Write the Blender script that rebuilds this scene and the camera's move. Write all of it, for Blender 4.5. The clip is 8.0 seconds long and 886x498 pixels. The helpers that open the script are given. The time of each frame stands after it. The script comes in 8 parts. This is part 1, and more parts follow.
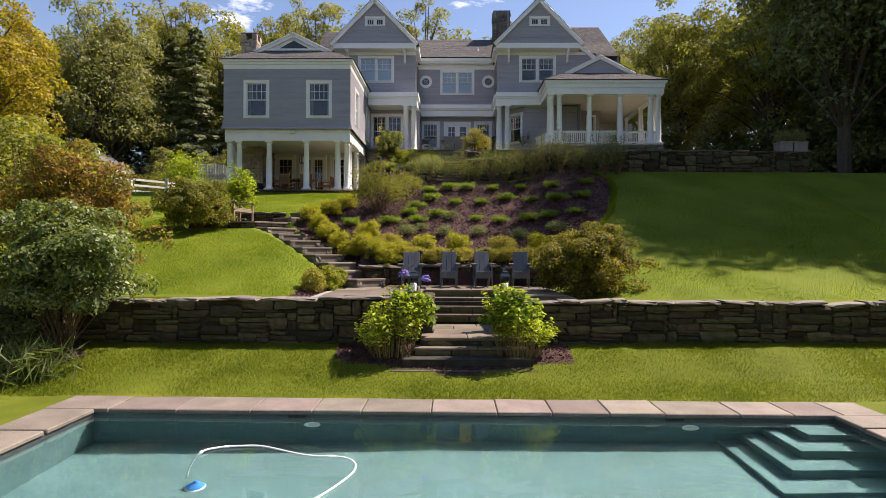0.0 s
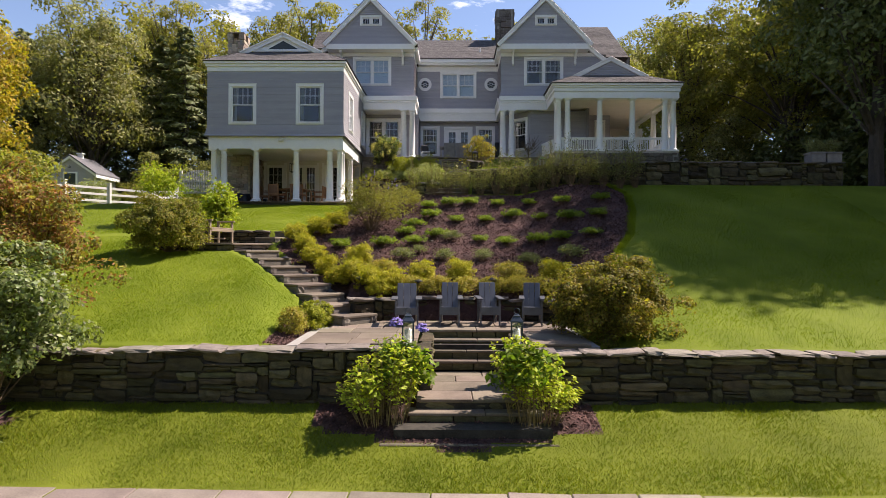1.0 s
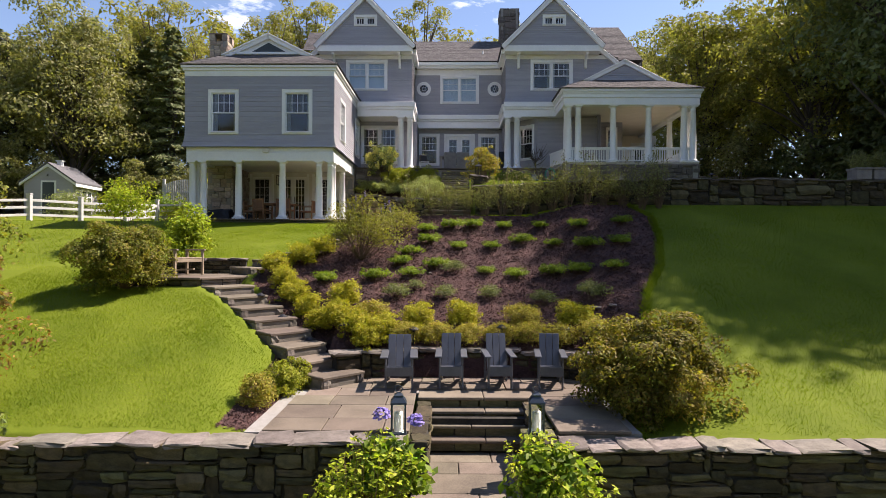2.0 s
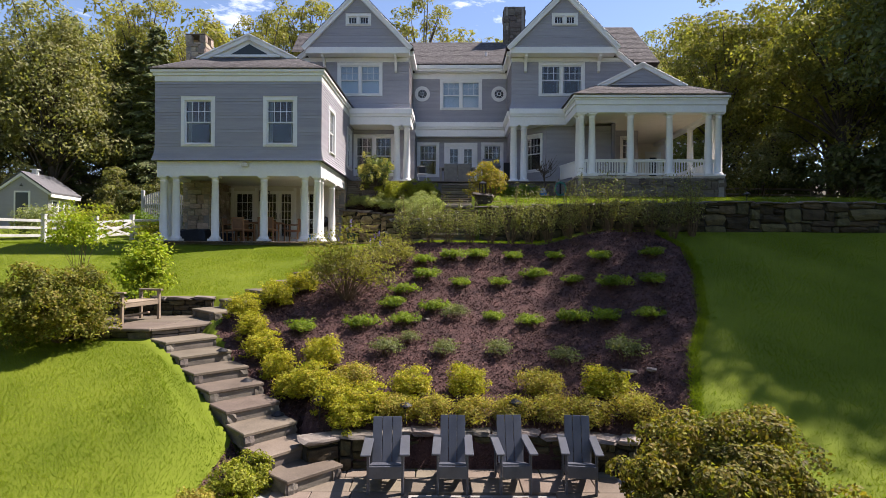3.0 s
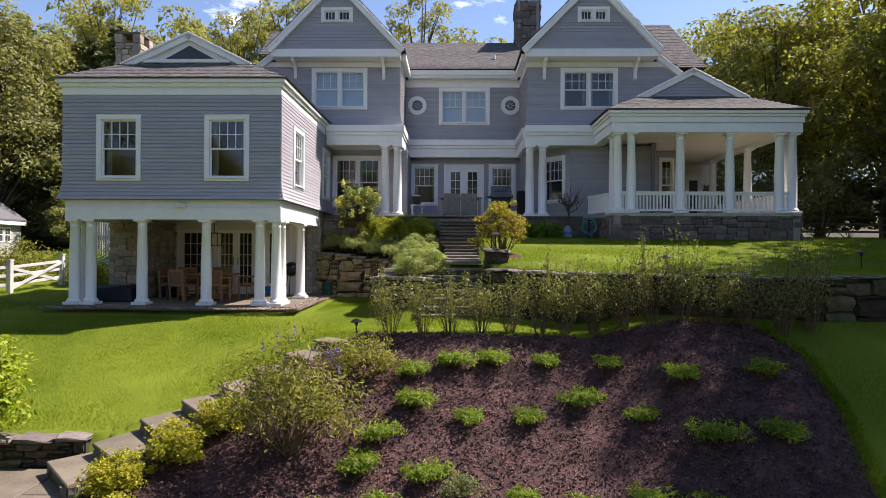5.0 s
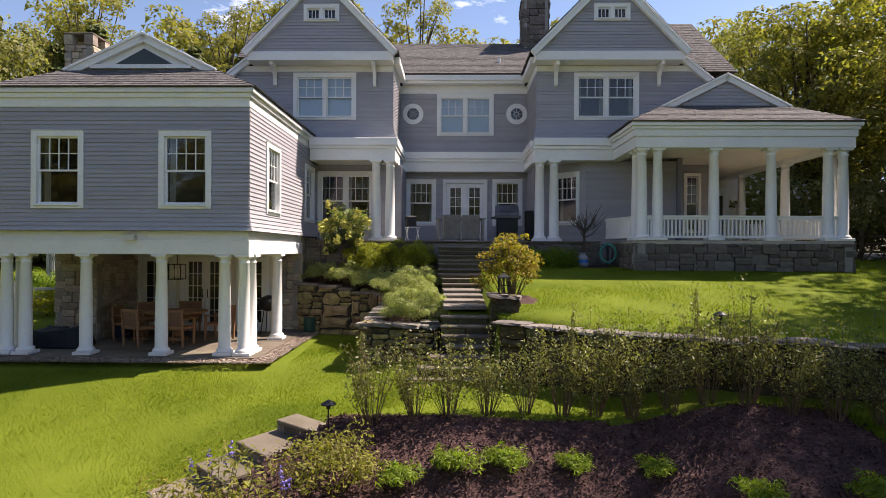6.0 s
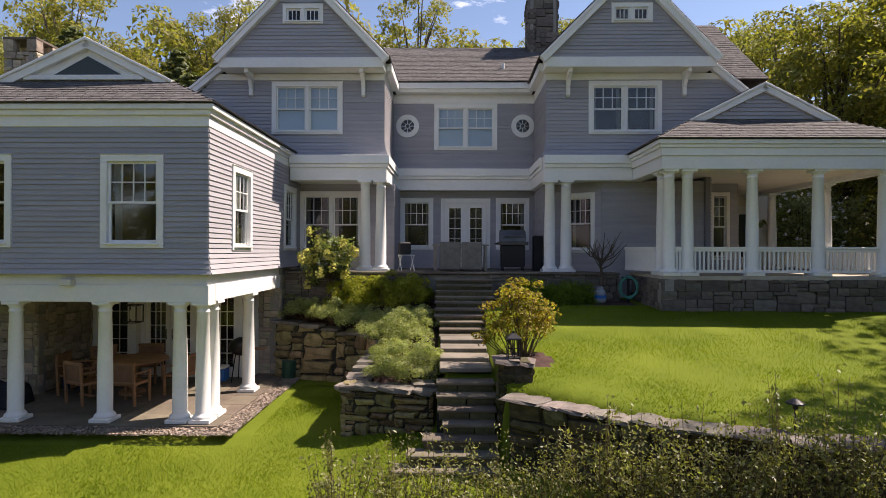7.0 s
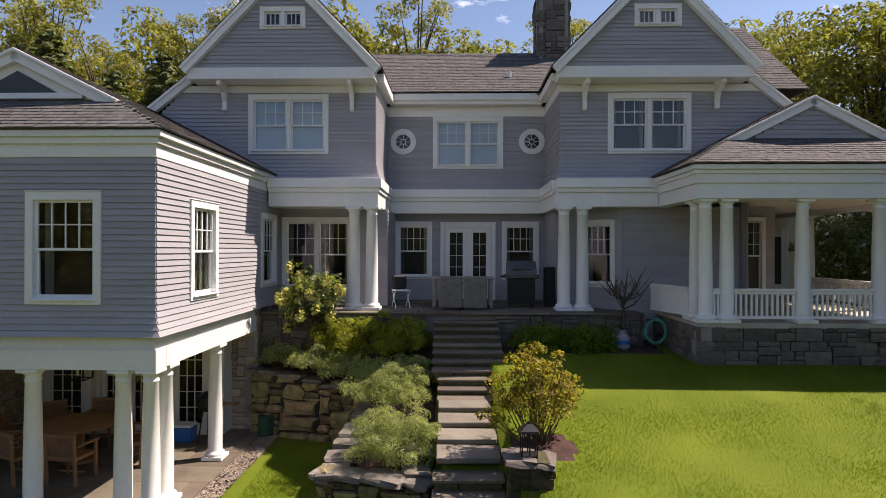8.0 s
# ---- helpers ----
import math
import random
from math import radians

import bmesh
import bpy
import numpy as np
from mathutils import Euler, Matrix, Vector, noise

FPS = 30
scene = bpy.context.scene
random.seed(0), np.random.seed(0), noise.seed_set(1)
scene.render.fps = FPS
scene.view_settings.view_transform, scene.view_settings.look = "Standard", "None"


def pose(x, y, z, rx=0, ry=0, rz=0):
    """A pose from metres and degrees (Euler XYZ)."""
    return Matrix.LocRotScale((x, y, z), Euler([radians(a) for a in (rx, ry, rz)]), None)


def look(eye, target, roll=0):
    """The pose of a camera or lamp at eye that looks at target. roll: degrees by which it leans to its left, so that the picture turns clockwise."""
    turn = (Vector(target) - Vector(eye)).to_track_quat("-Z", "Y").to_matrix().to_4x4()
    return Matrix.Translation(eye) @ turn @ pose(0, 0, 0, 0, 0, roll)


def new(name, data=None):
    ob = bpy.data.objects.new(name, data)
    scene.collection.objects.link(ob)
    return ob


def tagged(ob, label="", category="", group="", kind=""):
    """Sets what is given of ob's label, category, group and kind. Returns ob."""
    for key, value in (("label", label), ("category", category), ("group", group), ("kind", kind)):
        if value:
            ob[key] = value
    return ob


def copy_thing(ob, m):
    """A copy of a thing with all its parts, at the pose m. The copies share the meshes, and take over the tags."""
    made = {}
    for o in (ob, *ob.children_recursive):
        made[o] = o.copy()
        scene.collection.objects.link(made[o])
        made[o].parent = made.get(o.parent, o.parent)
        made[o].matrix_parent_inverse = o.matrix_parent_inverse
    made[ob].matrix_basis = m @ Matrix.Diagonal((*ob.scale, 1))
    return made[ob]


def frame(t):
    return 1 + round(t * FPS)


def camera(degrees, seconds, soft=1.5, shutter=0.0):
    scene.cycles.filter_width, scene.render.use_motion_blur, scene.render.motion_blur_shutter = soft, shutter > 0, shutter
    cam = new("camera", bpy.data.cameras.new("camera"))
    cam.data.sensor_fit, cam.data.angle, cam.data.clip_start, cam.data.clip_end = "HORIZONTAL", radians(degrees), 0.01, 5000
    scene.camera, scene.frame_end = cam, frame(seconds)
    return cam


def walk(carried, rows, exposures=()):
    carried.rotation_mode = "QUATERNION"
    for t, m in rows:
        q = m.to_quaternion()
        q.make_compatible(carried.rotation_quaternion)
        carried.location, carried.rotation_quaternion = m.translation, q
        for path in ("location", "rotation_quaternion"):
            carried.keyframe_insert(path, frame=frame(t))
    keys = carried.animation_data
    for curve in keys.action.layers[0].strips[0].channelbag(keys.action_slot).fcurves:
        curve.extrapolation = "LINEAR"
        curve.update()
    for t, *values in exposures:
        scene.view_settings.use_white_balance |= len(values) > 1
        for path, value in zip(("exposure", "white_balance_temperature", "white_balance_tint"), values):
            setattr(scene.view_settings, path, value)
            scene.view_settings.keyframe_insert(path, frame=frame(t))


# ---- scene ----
cam = camera(73.7, 8.0, soft=0.7)
PATH = [
    (0.0, 0.000, 0.000, 2.300, -0.00, 0.18, -0.24),
    (0.5, -0.002, 0.886, 2.609, -0.01, 0.17, -0.27),
    (1.0, -0.007, 1.874, 2.986, 0.00, 0.18, -0.28),
    (1.5, -0.013, 2.925, 3.392, 0.00, 0.19, -0.29),
    (3.0, 0.002, 6.355, 4.702, 0.05, 0.17, -0.31),
    (3.5, 0.004, 7.574, 5.140, 0.05, 0.18, -0.33),
    (4.0, 0.013, 8.789, 5.570, 0.07, 0.19, -0.34),
    (4.5, 0.018, 10.009, 6.006, 0.08, 0.18, -0.32),
    (6.0, 0.075, 13.596, 7.333, 0.12, 0.15, -0.28),
    (6.5, 0.099, 14.659, 7.763, 0.11, 0.15, -0.25),
    (7.0, 0.129, 15.673, 8.186, 0.12, 0.17, -0.21),
    (7.5, 0.156, 16.646, 8.597, 0.17, 0.23, -0.16),
    (8.0, 0.195, 17.593, 9.053, 0.36, 0.11, -0.14),
]
walk(cam, [(t, pose(x, y, z, 90 + pitch, roll, yaw)) for t, x, y, z, yaw, pitch, roll in PATH],
     [(0.0, 1.05, 6700, 22), (1.5, 1.2, 6650, 22), (3.5, 1.2, 6300, 21), (4.5, 1.2, 6250, 21), (6.5, 1.08, 6850, 22), (8.0, 0.84, 6850, 22)])

# ---- light ----
SUN_EL, SUN_AZ = 53.0, (0.9336, 0.3584)
world = bpy.data.worlds.new("world")
scene.world = world
world.use_nodes = True
wn = world.node_tree
sky = wn.nodes.new("ShaderNodeTexSky")
sky.sky_type, sky.sun_disc = "NISHITA", False
sky.sun_elevation = radians(SUN_EL)
sky.sun_rotation = math.atan2(SUN_AZ[0], SUN_AZ[1])
sky.air_density, sky.dust_density, sky.ozone_density = 1.0, 0.3, 1.8
tc = wn.nodes.new("ShaderNodeTexCoord")
cmap = wn.nodes.new("ShaderNodeMapping")
cmap.inputs["Scale"].default_value = (2.2, 2.2, 6.0)
cno = wn.nodes.new("ShaderNodeTexNoise")
cno.inputs["Scale"].default_value, cno.inputs["Detail"].default_value, cno.inputs["Roughness"].default_value = 1.6, 8.0, 0.62
cr = wn.nodes.new("ShaderNodeValToRGB")
cr.color_ramp.elements[0].position, cr.color_ramp.elements[1].position = 0.60, 0.74
cmx = wn.nodes.new("ShaderNodeMix")
cmx.data_type = "RGBA"
cmx.inputs["B"].default_value = (16.0, 16.3, 17.0, 1)
wn.links.new(tc.outputs["Generated"], cmap.inputs["Vector"])
wn.links.new(cmap.outputs["Vector"], cno.inputs["Vector"])

near = wn.nodes.new("ShaderNodeVectorMath")
near.operation = "DISTANCE"
near.inputs[1].default_value = (-0.32, 0.87, 0.352)
fall = wn.nodes.new("ShaderNodeMapRange")
fall.inputs["From Min"].default_value, fall.inputs["From Max"].default_value = 0.01, 0.075
fall.inputs["To Min"].default_value, fall.inputs["To Max"].default_value = 0.17, 0.0
lift = wn.nodes.new("ShaderNodeMath")
wn.links.new(tc.outputs["Generated"], near.inputs[0])
wn.links.new(near.outputs["Value"], fall.inputs["Value"])
wn.links.new(cno.outputs["Fac"], lift.inputs[0])
wn.links.new(fall.outputs["Result"], lift.inputs[1])
wn.links.new(lift.outputs[0], cr.inputs["Fac"])
wn.links.new(cr.outputs["Color"], cmx.inputs["Factor"])
wn.links.new(sky.outputs["Color"], cmx.inputs["A"])
bg = wn.nodes["Background"]
wn.links.new(cmx.outputs["Result"], bg.inputs["Color"])
bg.inputs["Strength"].default_value = 0.084
sun = new("sun", bpy.data.lights.new("sun", "SUN"))
sun.data.energy, sun.data.angle, sun.data.color = 4.9, radians(0.55), (1.0, 0.92, 0.79)
ce = math.cos(radians(SUN_EL))
sun.matrix_world = look((40 * SUN_AZ[0] * ce, 40 * SUN_AZ[1] * ce + 20, 40 * math.sin(radians(SUN_EL))), (0, 20, 0))


# ---- materials ----
def mat(name, rough=0.8, metal=0.0, spec=0.4):
    m = bpy.data.materials.new(name)
    m.use_nodes = True
    b = m.node_tree.nodes["Principled BSDF"]
    b.inputs["Roughness"].default_value, b.inputs["Metallic"].default_value = rough, metal
    b.inputs["Specular IOR Level"].default_value = spec
    return m


def node(m, kind, **inputs):
    n = m.node_tree.nodes.new(kind)
    for k, v in inputs.items():
        n.inputs[k.replace("_", " ")].default_value = v
    return n


def link(m, a, b):
    m.node_tree.links.new(a, b)


def varied(name, c0, c1, scale=3.0, fine=40.0, bump=0.15, rough=0.85, rnd=0.0, spec=0.3, metal=0.0, stretch=(1, 1, 1), island=0.0, dist=0.01, hue=0.0, trans=0.0, mid=None):
    """Two noises mix c0 and c1; rnd varies the value per object, island per piece of a joined mesh."""
    m = mat(name, rough, metal, spec)
    b = m.node_tree.nodes["Principled BSDF"]
    co = node(m, "ShaderNodeTexCoord")
    mp = node(m, "ShaderNodeMapping", Scale=stretch)
    link(m, co.outputs["Object"], mp.inputs["Vector"])
    n1 = node(m, "ShaderNodeTexNoise", Scale=scale, Detail=5.0, Roughness=0.6)
    n2 = node(m, "ShaderNodeTexNoise", Scale=fine, Detail=4.0, Roughness=0.65)
    link(m, mp.outputs["Vector"], n1.inputs["Vector"])
    link(m, mp.outputs["Vector"], n2.inputs["Vector"])
    add = node(m, "ShaderNodeMath")
    add.operation = "MULTIPLY_ADD"
    add.inputs[1].default_value = 0.45
    link(m, n2.outputs["Fac"], add.inputs[0])
    half = node(m, "ShaderNodeMath")
    half.operation = "MULTIPLY"
    half.inputs[1].default_value = 0.55
    link(m, n1.outputs["Fac"], half.inputs[0])
    link(m, half.outputs[0], add.inputs[2])
    ramp = node(m, "ShaderNodeValToRGB")
    ramp.color_ramp.elements[0].position, ramp.color_ramp.elements[1].position = 0.36, 0.64
    ramp.color_ramp.elements[0].color, ramp.color_ramp.elements[1].color = (*c0, 1), (*c1, 1)
    if mid:
        ramp.color_ramp.elements.new(0.5).color = (*mid, 1)
    link(m, add.outputs[0], ramp.inputs["Fac"])
    out = ramp.outputs["Color"]
    if rnd or island or hue:
        hsv = node(m, "ShaderNodeHueSaturation")
        src = node(m, "ShaderNodeNewGeometry").outputs["Random Per Island"] if island else node(m, "ShaderNodeObjectInfo").outputs["Random"]
        r = node(m, "ShaderNodeMapRange")
        r.inputs["To Min"].default_value, r.inputs["To Max"].default_value = 1 - (rnd or island), 1 + (rnd or island)
        link(m, src, r.inputs["Value"])
        link(m, r.outputs[0], hsv.inputs["Value"])
        if hue:
            rh = node(m, "ShaderNodeMapRange")
            rh.inputs["To Min"].default_value, rh.inputs["To Max"].default_value = 0.5 - hue, 0.5 + hue
            wob = node(m, "ShaderNodeMath")
            wob.operation = "FRACT"
            mul = node(m, "ShaderNodeMath")
            mul.operation = "MULTIPLY"
            mul.inputs[1].default_value = 7.31
            link(m, src, mul.inputs[0])
            link(m, mul.outputs[0], wob.inputs[0])
            link(m, wob.outputs[0], rh.inputs["Value"])
            link(m, rh.outputs[0], hsv.inputs["Hue"])
        link(m, out, hsv.inputs["Color"])
        out = hsv.outputs["Color"]
    link(m, out, b.inputs["Base Color"])
    if bump:
        bp = node(m, "ShaderNodeBump", Strength=bump, Distance=dist)
        link(m, add.outputs[0], bp.inputs["Height"])
        link(m, bp.outputs["Normal"], b.inputs["Normal"])
    if trans:
        tr = node(m, "ShaderNodeBsdfTranslucent")
        bright = node(m, "ShaderNodeMix")
        bright.data_type, bright.blend_type = "RGBA", "MULTIPLY"
        bright.inputs["Factor"].default_value = 1.0
        bright.inputs["B"].default_value = (1.15, 1.25, 0.45, 1)
        link(m, out, bright.inputs["A"])
        link(m, bright.outputs["Result"], tr.inputs["Color"])
        mx = node(m, "ShaderNodeMixShader", Fac=trans)
        link(m, b.outputs[0], mx.inputs[1])
        link(m, tr.outputs[0], mx.inputs[2])
        link(m, mx.outputs[0], m.node_tree.nodes["Material Output"].inputs["Surface"])
    return m


M_SIDING = varied("siding_paint", (0.315, 0.31, 0.335), (0.375, 0.37, 0.395), 1.2, 22, 0.12, 0.62, rnd=0.05, stretch=(1, 1, 6))
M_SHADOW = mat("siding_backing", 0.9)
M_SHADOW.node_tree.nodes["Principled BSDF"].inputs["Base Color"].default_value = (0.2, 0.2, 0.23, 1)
M_TRIM = varied("white_trim_paint", (0.74, 0.74, 0.72), (0.82, 0.82, 0.80), 1.5, 14, 0.05, 0.45)
M_ROOF = varied("asphalt_shingle", (0.066, 0.062, 0.063), (0.148, 0.140, 0.137), 9, 160, 0.6, 0.95, island=0.16, dist=0.004)
M_STONE = varied("field_stone", (0.034, 0.030, 0.016), (0.115, 0.098, 0.050), 2.2, 26, 0.9, 0.92, rnd=0.55, hue=0.03, dist=0.02)
M_CAP = varied("cap_stone", (0.10, 0.088, 0.074), (0.25, 0.22, 0.19), 2.2, 26, 0.6, 0.9, rnd=0.3, hue=0.03, dist=0.015)
M_BLUE = varied("bluestone", (0.098, 0.080, 0.060), (0.195, 0.162, 0.122), 1.6, 50, 0.3, 0.8, rnd=0.2, hue=0.02, dist=0.006)
M_PINK = varied("coping_stone", (0.135, 0.112, 0.094), (0.245, 0.208, 0.175), 1.8, 40, 0.2, 0.75, rnd=0.2, hue=0.025, dist=0.005)
M_ASHLAR = varied("ashlar_stone", (0.09, 0.08, 0.068), (0.19, 0.165, 0.14), 2.5, 30, 0.5, 0.88, rnd=0.3, hue=0.03, dist=0.012)
M_WARM = varied("warm_stone", (0.26, 0.22, 0.17), (0.48, 0.41, 0.32), 2.5, 30, 0.5, 0.88, rnd=0.3, hue=0.03, dist=0.012)
M_MORTAR = varied("mortar", (0.22, 0.21, 0.19), (0.3, 0.29, 0.27), 8, 60, 0.3, 0.95)
M_DARKGAP = varied("stone_gap", (0.02, 0.018, 0.015), (0.06, 0.055, 0.045), 6, 40, 0.4, 0.98)
M_GRASS = varied("lawn", (0.073, 0.107, 0.007), (0.143, 0.178, 0.017), 0.6, 90, 0.35, 0.85, spec=0.1, dist=0.02)
M_MULCH = varied("mulch", (0.029, 0.0155, 0.0145), (0.112, 0.06, 0.054), 3, 45, 1.0, 0.95, dist=0.05)
M_GREYCHAIR = varied("grey_poly_lumber", (0.06, 0.066, 0.082), (0.095, 0.102, 0.122), 4, 60, 0.1, 0.38, rnd=0.06, spec=0.6)
# near-black colour that stands in for the darkness of unlit rooms
M_DARK = mat("unlit_room_dark", 0.9)
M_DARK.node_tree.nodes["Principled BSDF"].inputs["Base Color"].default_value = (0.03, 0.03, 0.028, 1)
M_CEIL = varied("cream_ceiling", (0.72, 0.66, 0.56), (0.8, 0.74, 0.64), 2, 20, 0.05, 0.6)
M_TEAK = varied("teak", (0.22, 0.11, 0.055), (0.36, 0.2, 0.105), 3, 40, 0.2, 0.6, stretch=(1, 1, 8), rnd=0.12)
M_GREYWOOD = varied("weathered_wood", (0.3, 0.27, 0.22), (0.46, 0.42, 0.35), 3, 50, 0.3, 0.8, rnd=0.12)
M_BLACK = mat("black_metal", 0.45, 0.3)
M_BLACK.node_tree.nodes["Principled BSDF"].inputs["Base Color"].default_value = (0.018, 0.018, 0.02, 1)
M_GLASS = mat("window_glass", 0.02, 0.0, 0.5)
_b = M_GLASS.node_tree.nodes["Principled BSDF"]
_b.inputs["Base Color"].default_value = (0.9, 0.95, 0.95, 1)
_b.inputs["Transmission Weight"].default_value = 1.0
_b.inputs["IOR"].default_value = 1.45
M_CURTAIN = varied("curtain_cloth", (0.26, 0.26, 0.22), (0.38, 0.38, 0.33), 3, 30, 0.2, 0.9, stretch=(9, 9, 1))
M_BLIND = varied("pale_blind", (0.42, 0.5, 0.6), (0.52, 0.6, 0.69), 2, 20, 0.1, 0.8)


# ---- mesh helpers ----
def box(bm, x0, x1, y0, y1, z0, z1, m=None, bev=0.0):
    vs = [bm.verts.new(v) for v in ((x0, y0, z0), (x1, y0, z0), (x1, y1, z0), (x0, y1, z0), (x0, y0, z1), (x1, y0, z1), (x1, y1, z1), (x0, y1, z1))]
    if m is not None:
        for v in vs:
            v.co = m @ v.co
    fs = [bm.faces.new([vs[i] for i in f]) for f in ((3, 2, 1, 0), (4, 5, 6, 7), (0, 1, 5, 4), (1, 2, 6, 5), (2, 3, 7, 6), (3, 0, 4, 7))]
    if bev:
        es = {e for f in fs for e in f.edges}
        bmesh.ops.bevel(bm, geom=list(es), offset=bev, segments=1, affect="EDGES", clamp_overlap=True)
    return vs


def prism(bm, pts, lo, hi, m=None):
    """Extrudes the outline pts (x, y) from z = lo to hi."""
    a = [bm.verts.new((x, y, lo)) for x, y in pts]
    b = [bm.verts.new((x, y, hi)) for x, y in pts]
    n = len(pts)
    bm.faces.new(a[::-1]), bm.faces.new(b)
    for i in range(n):
        bm.faces.new((a[i], a[(i + 1) % n], b[(i + 1) % n], b[i]))
    if m is not None:
        for v in a + b:
            v.co = m @ v.co
    return a + b


def lathe(bm, prof, n=20, m=None):
    """Turns the profile (radius, z) round the z axis."""
    rings = []
    for r, z in prof:
        rings.append([bm.verts.new((r * math.cos(2 * math.pi * i / n), r * math.sin(2 * math.pi * i / n), z)) for i in range(n)])
    for a, b in zip(rings, rings[1:]):
        for i in range(n):
            bm.faces.new((a[i], a[(i + 1) % n], b[(i + 1) % n], b[i]))
    bm.faces.new(rings[0][::-1]), bm.faces.new(rings[-1])
    if m is not None:
        for r in rings:
            for v in r:
                v.co = m @ v.co


def tube(bm, pts, r0, r1=None, n=6):
    """A tapered tube along the points."""
    r1 = r0 if r1 is None else r1
    pts = [Vector(p) for p in pts]
    rings = []
    for i, p in enumerate(pts):
        d = (pts[min(i + 1, len(pts) - 1)] - pts[max(i - 1, 0)]).normalized()
        s = d.cross(Vector((0.31, 0.2, 0.93)))
        s = s.normalized() if s.length > 1e-4 else Vector((1, 0, 0))
        q = d.cross(s)
        r = r0 + (r1 - r0) * i / max(1, len(pts) - 1)
        rings.append([bm.verts.new(p + r * (math.cos(2 * math.pi * k / n) * s + math.sin(2 * math.pi * k / n) * q)) for k in range(n)])
    for a, b in zip(rings, rings[1:]):
        for k in range(n):
            bm.faces.new((a[k], a[(k + 1) % n], b[(k + 1) % n], b[k]))
    bm.faces.new(rings[0][::-1]), bm.faces.new(rings[-1])
    return rings


def mesh_of(name, bm, material, smooth=False):
    me = bpy.data.meshes.new(name)
    bmesh.ops.recalc_face_normals(bm, faces=bm.faces[:])
    bm.to_mesh(me)
    bm.free()
    for m in material if isinstance(material, (list, tuple)) else [material]:
        me.materials.append(m)
    if smooth:
        me.shade_smooth()
    return me


def part(name, bm, material, parent=None, label="", smooth=False):
    ob = new(name, mesh_of(name, bm, material, smooth))
    if parent is not None:
        ob.parent = parent
    return tagged(ob, label) if label else ob


def thing(name, label, category, group="", kind="", at=None):
    ob = new(name)
    ob.empty_display_size = 0.2
    if at is not None:
        ob.matrix_basis = at
    return tagged(ob, label, category, group, kind)


def lerp_table(tab, v):
    if v <= tab[0][0]:
        return tab[0][1]
    for (a, p), (b, q) in zip(tab, tab[1:]):
        if v <= b:
            return p + (q - p) * (v - a) / (b - a)
    return tab[-1][1]


def smooth01(t):
    t = min(1.0, max(0.0, t))
    return t * t * (3 - 2 * t)


# ---- ground ----
EDGE = ((-4.6, 60.0), (-4.42, 31.6), (-4.0, 31.1), (-1.35, 30.3), (-1.2, 26.6), (-0.05, 26.25), (0.1, 25.6), (1.0, 24.55), (2.7, 23.4), (4.6, 22.55), (6.8, 22.0), (13.45, 22.1), (14.0, 23.0), (15.5, 26.0), (18.0, 32.0))
LOW_Y = 11.85
PATIO, RISE = 1.40, 0.197
LAND = PATIO + RISE * 9


def along(x, y, a, b):
    """Share along the line a-b and distance from it."""
    dx, dy = b[0] - a[0], b[1] - a[1]
    q = dx * dx + dy * dy
    t = ((x - a[0]) * dx + (y - a[1]) * dy) / q
    return t, abs((x - a[0]) * dy - (y - a[1]) * dx) / math.sqrt(q)


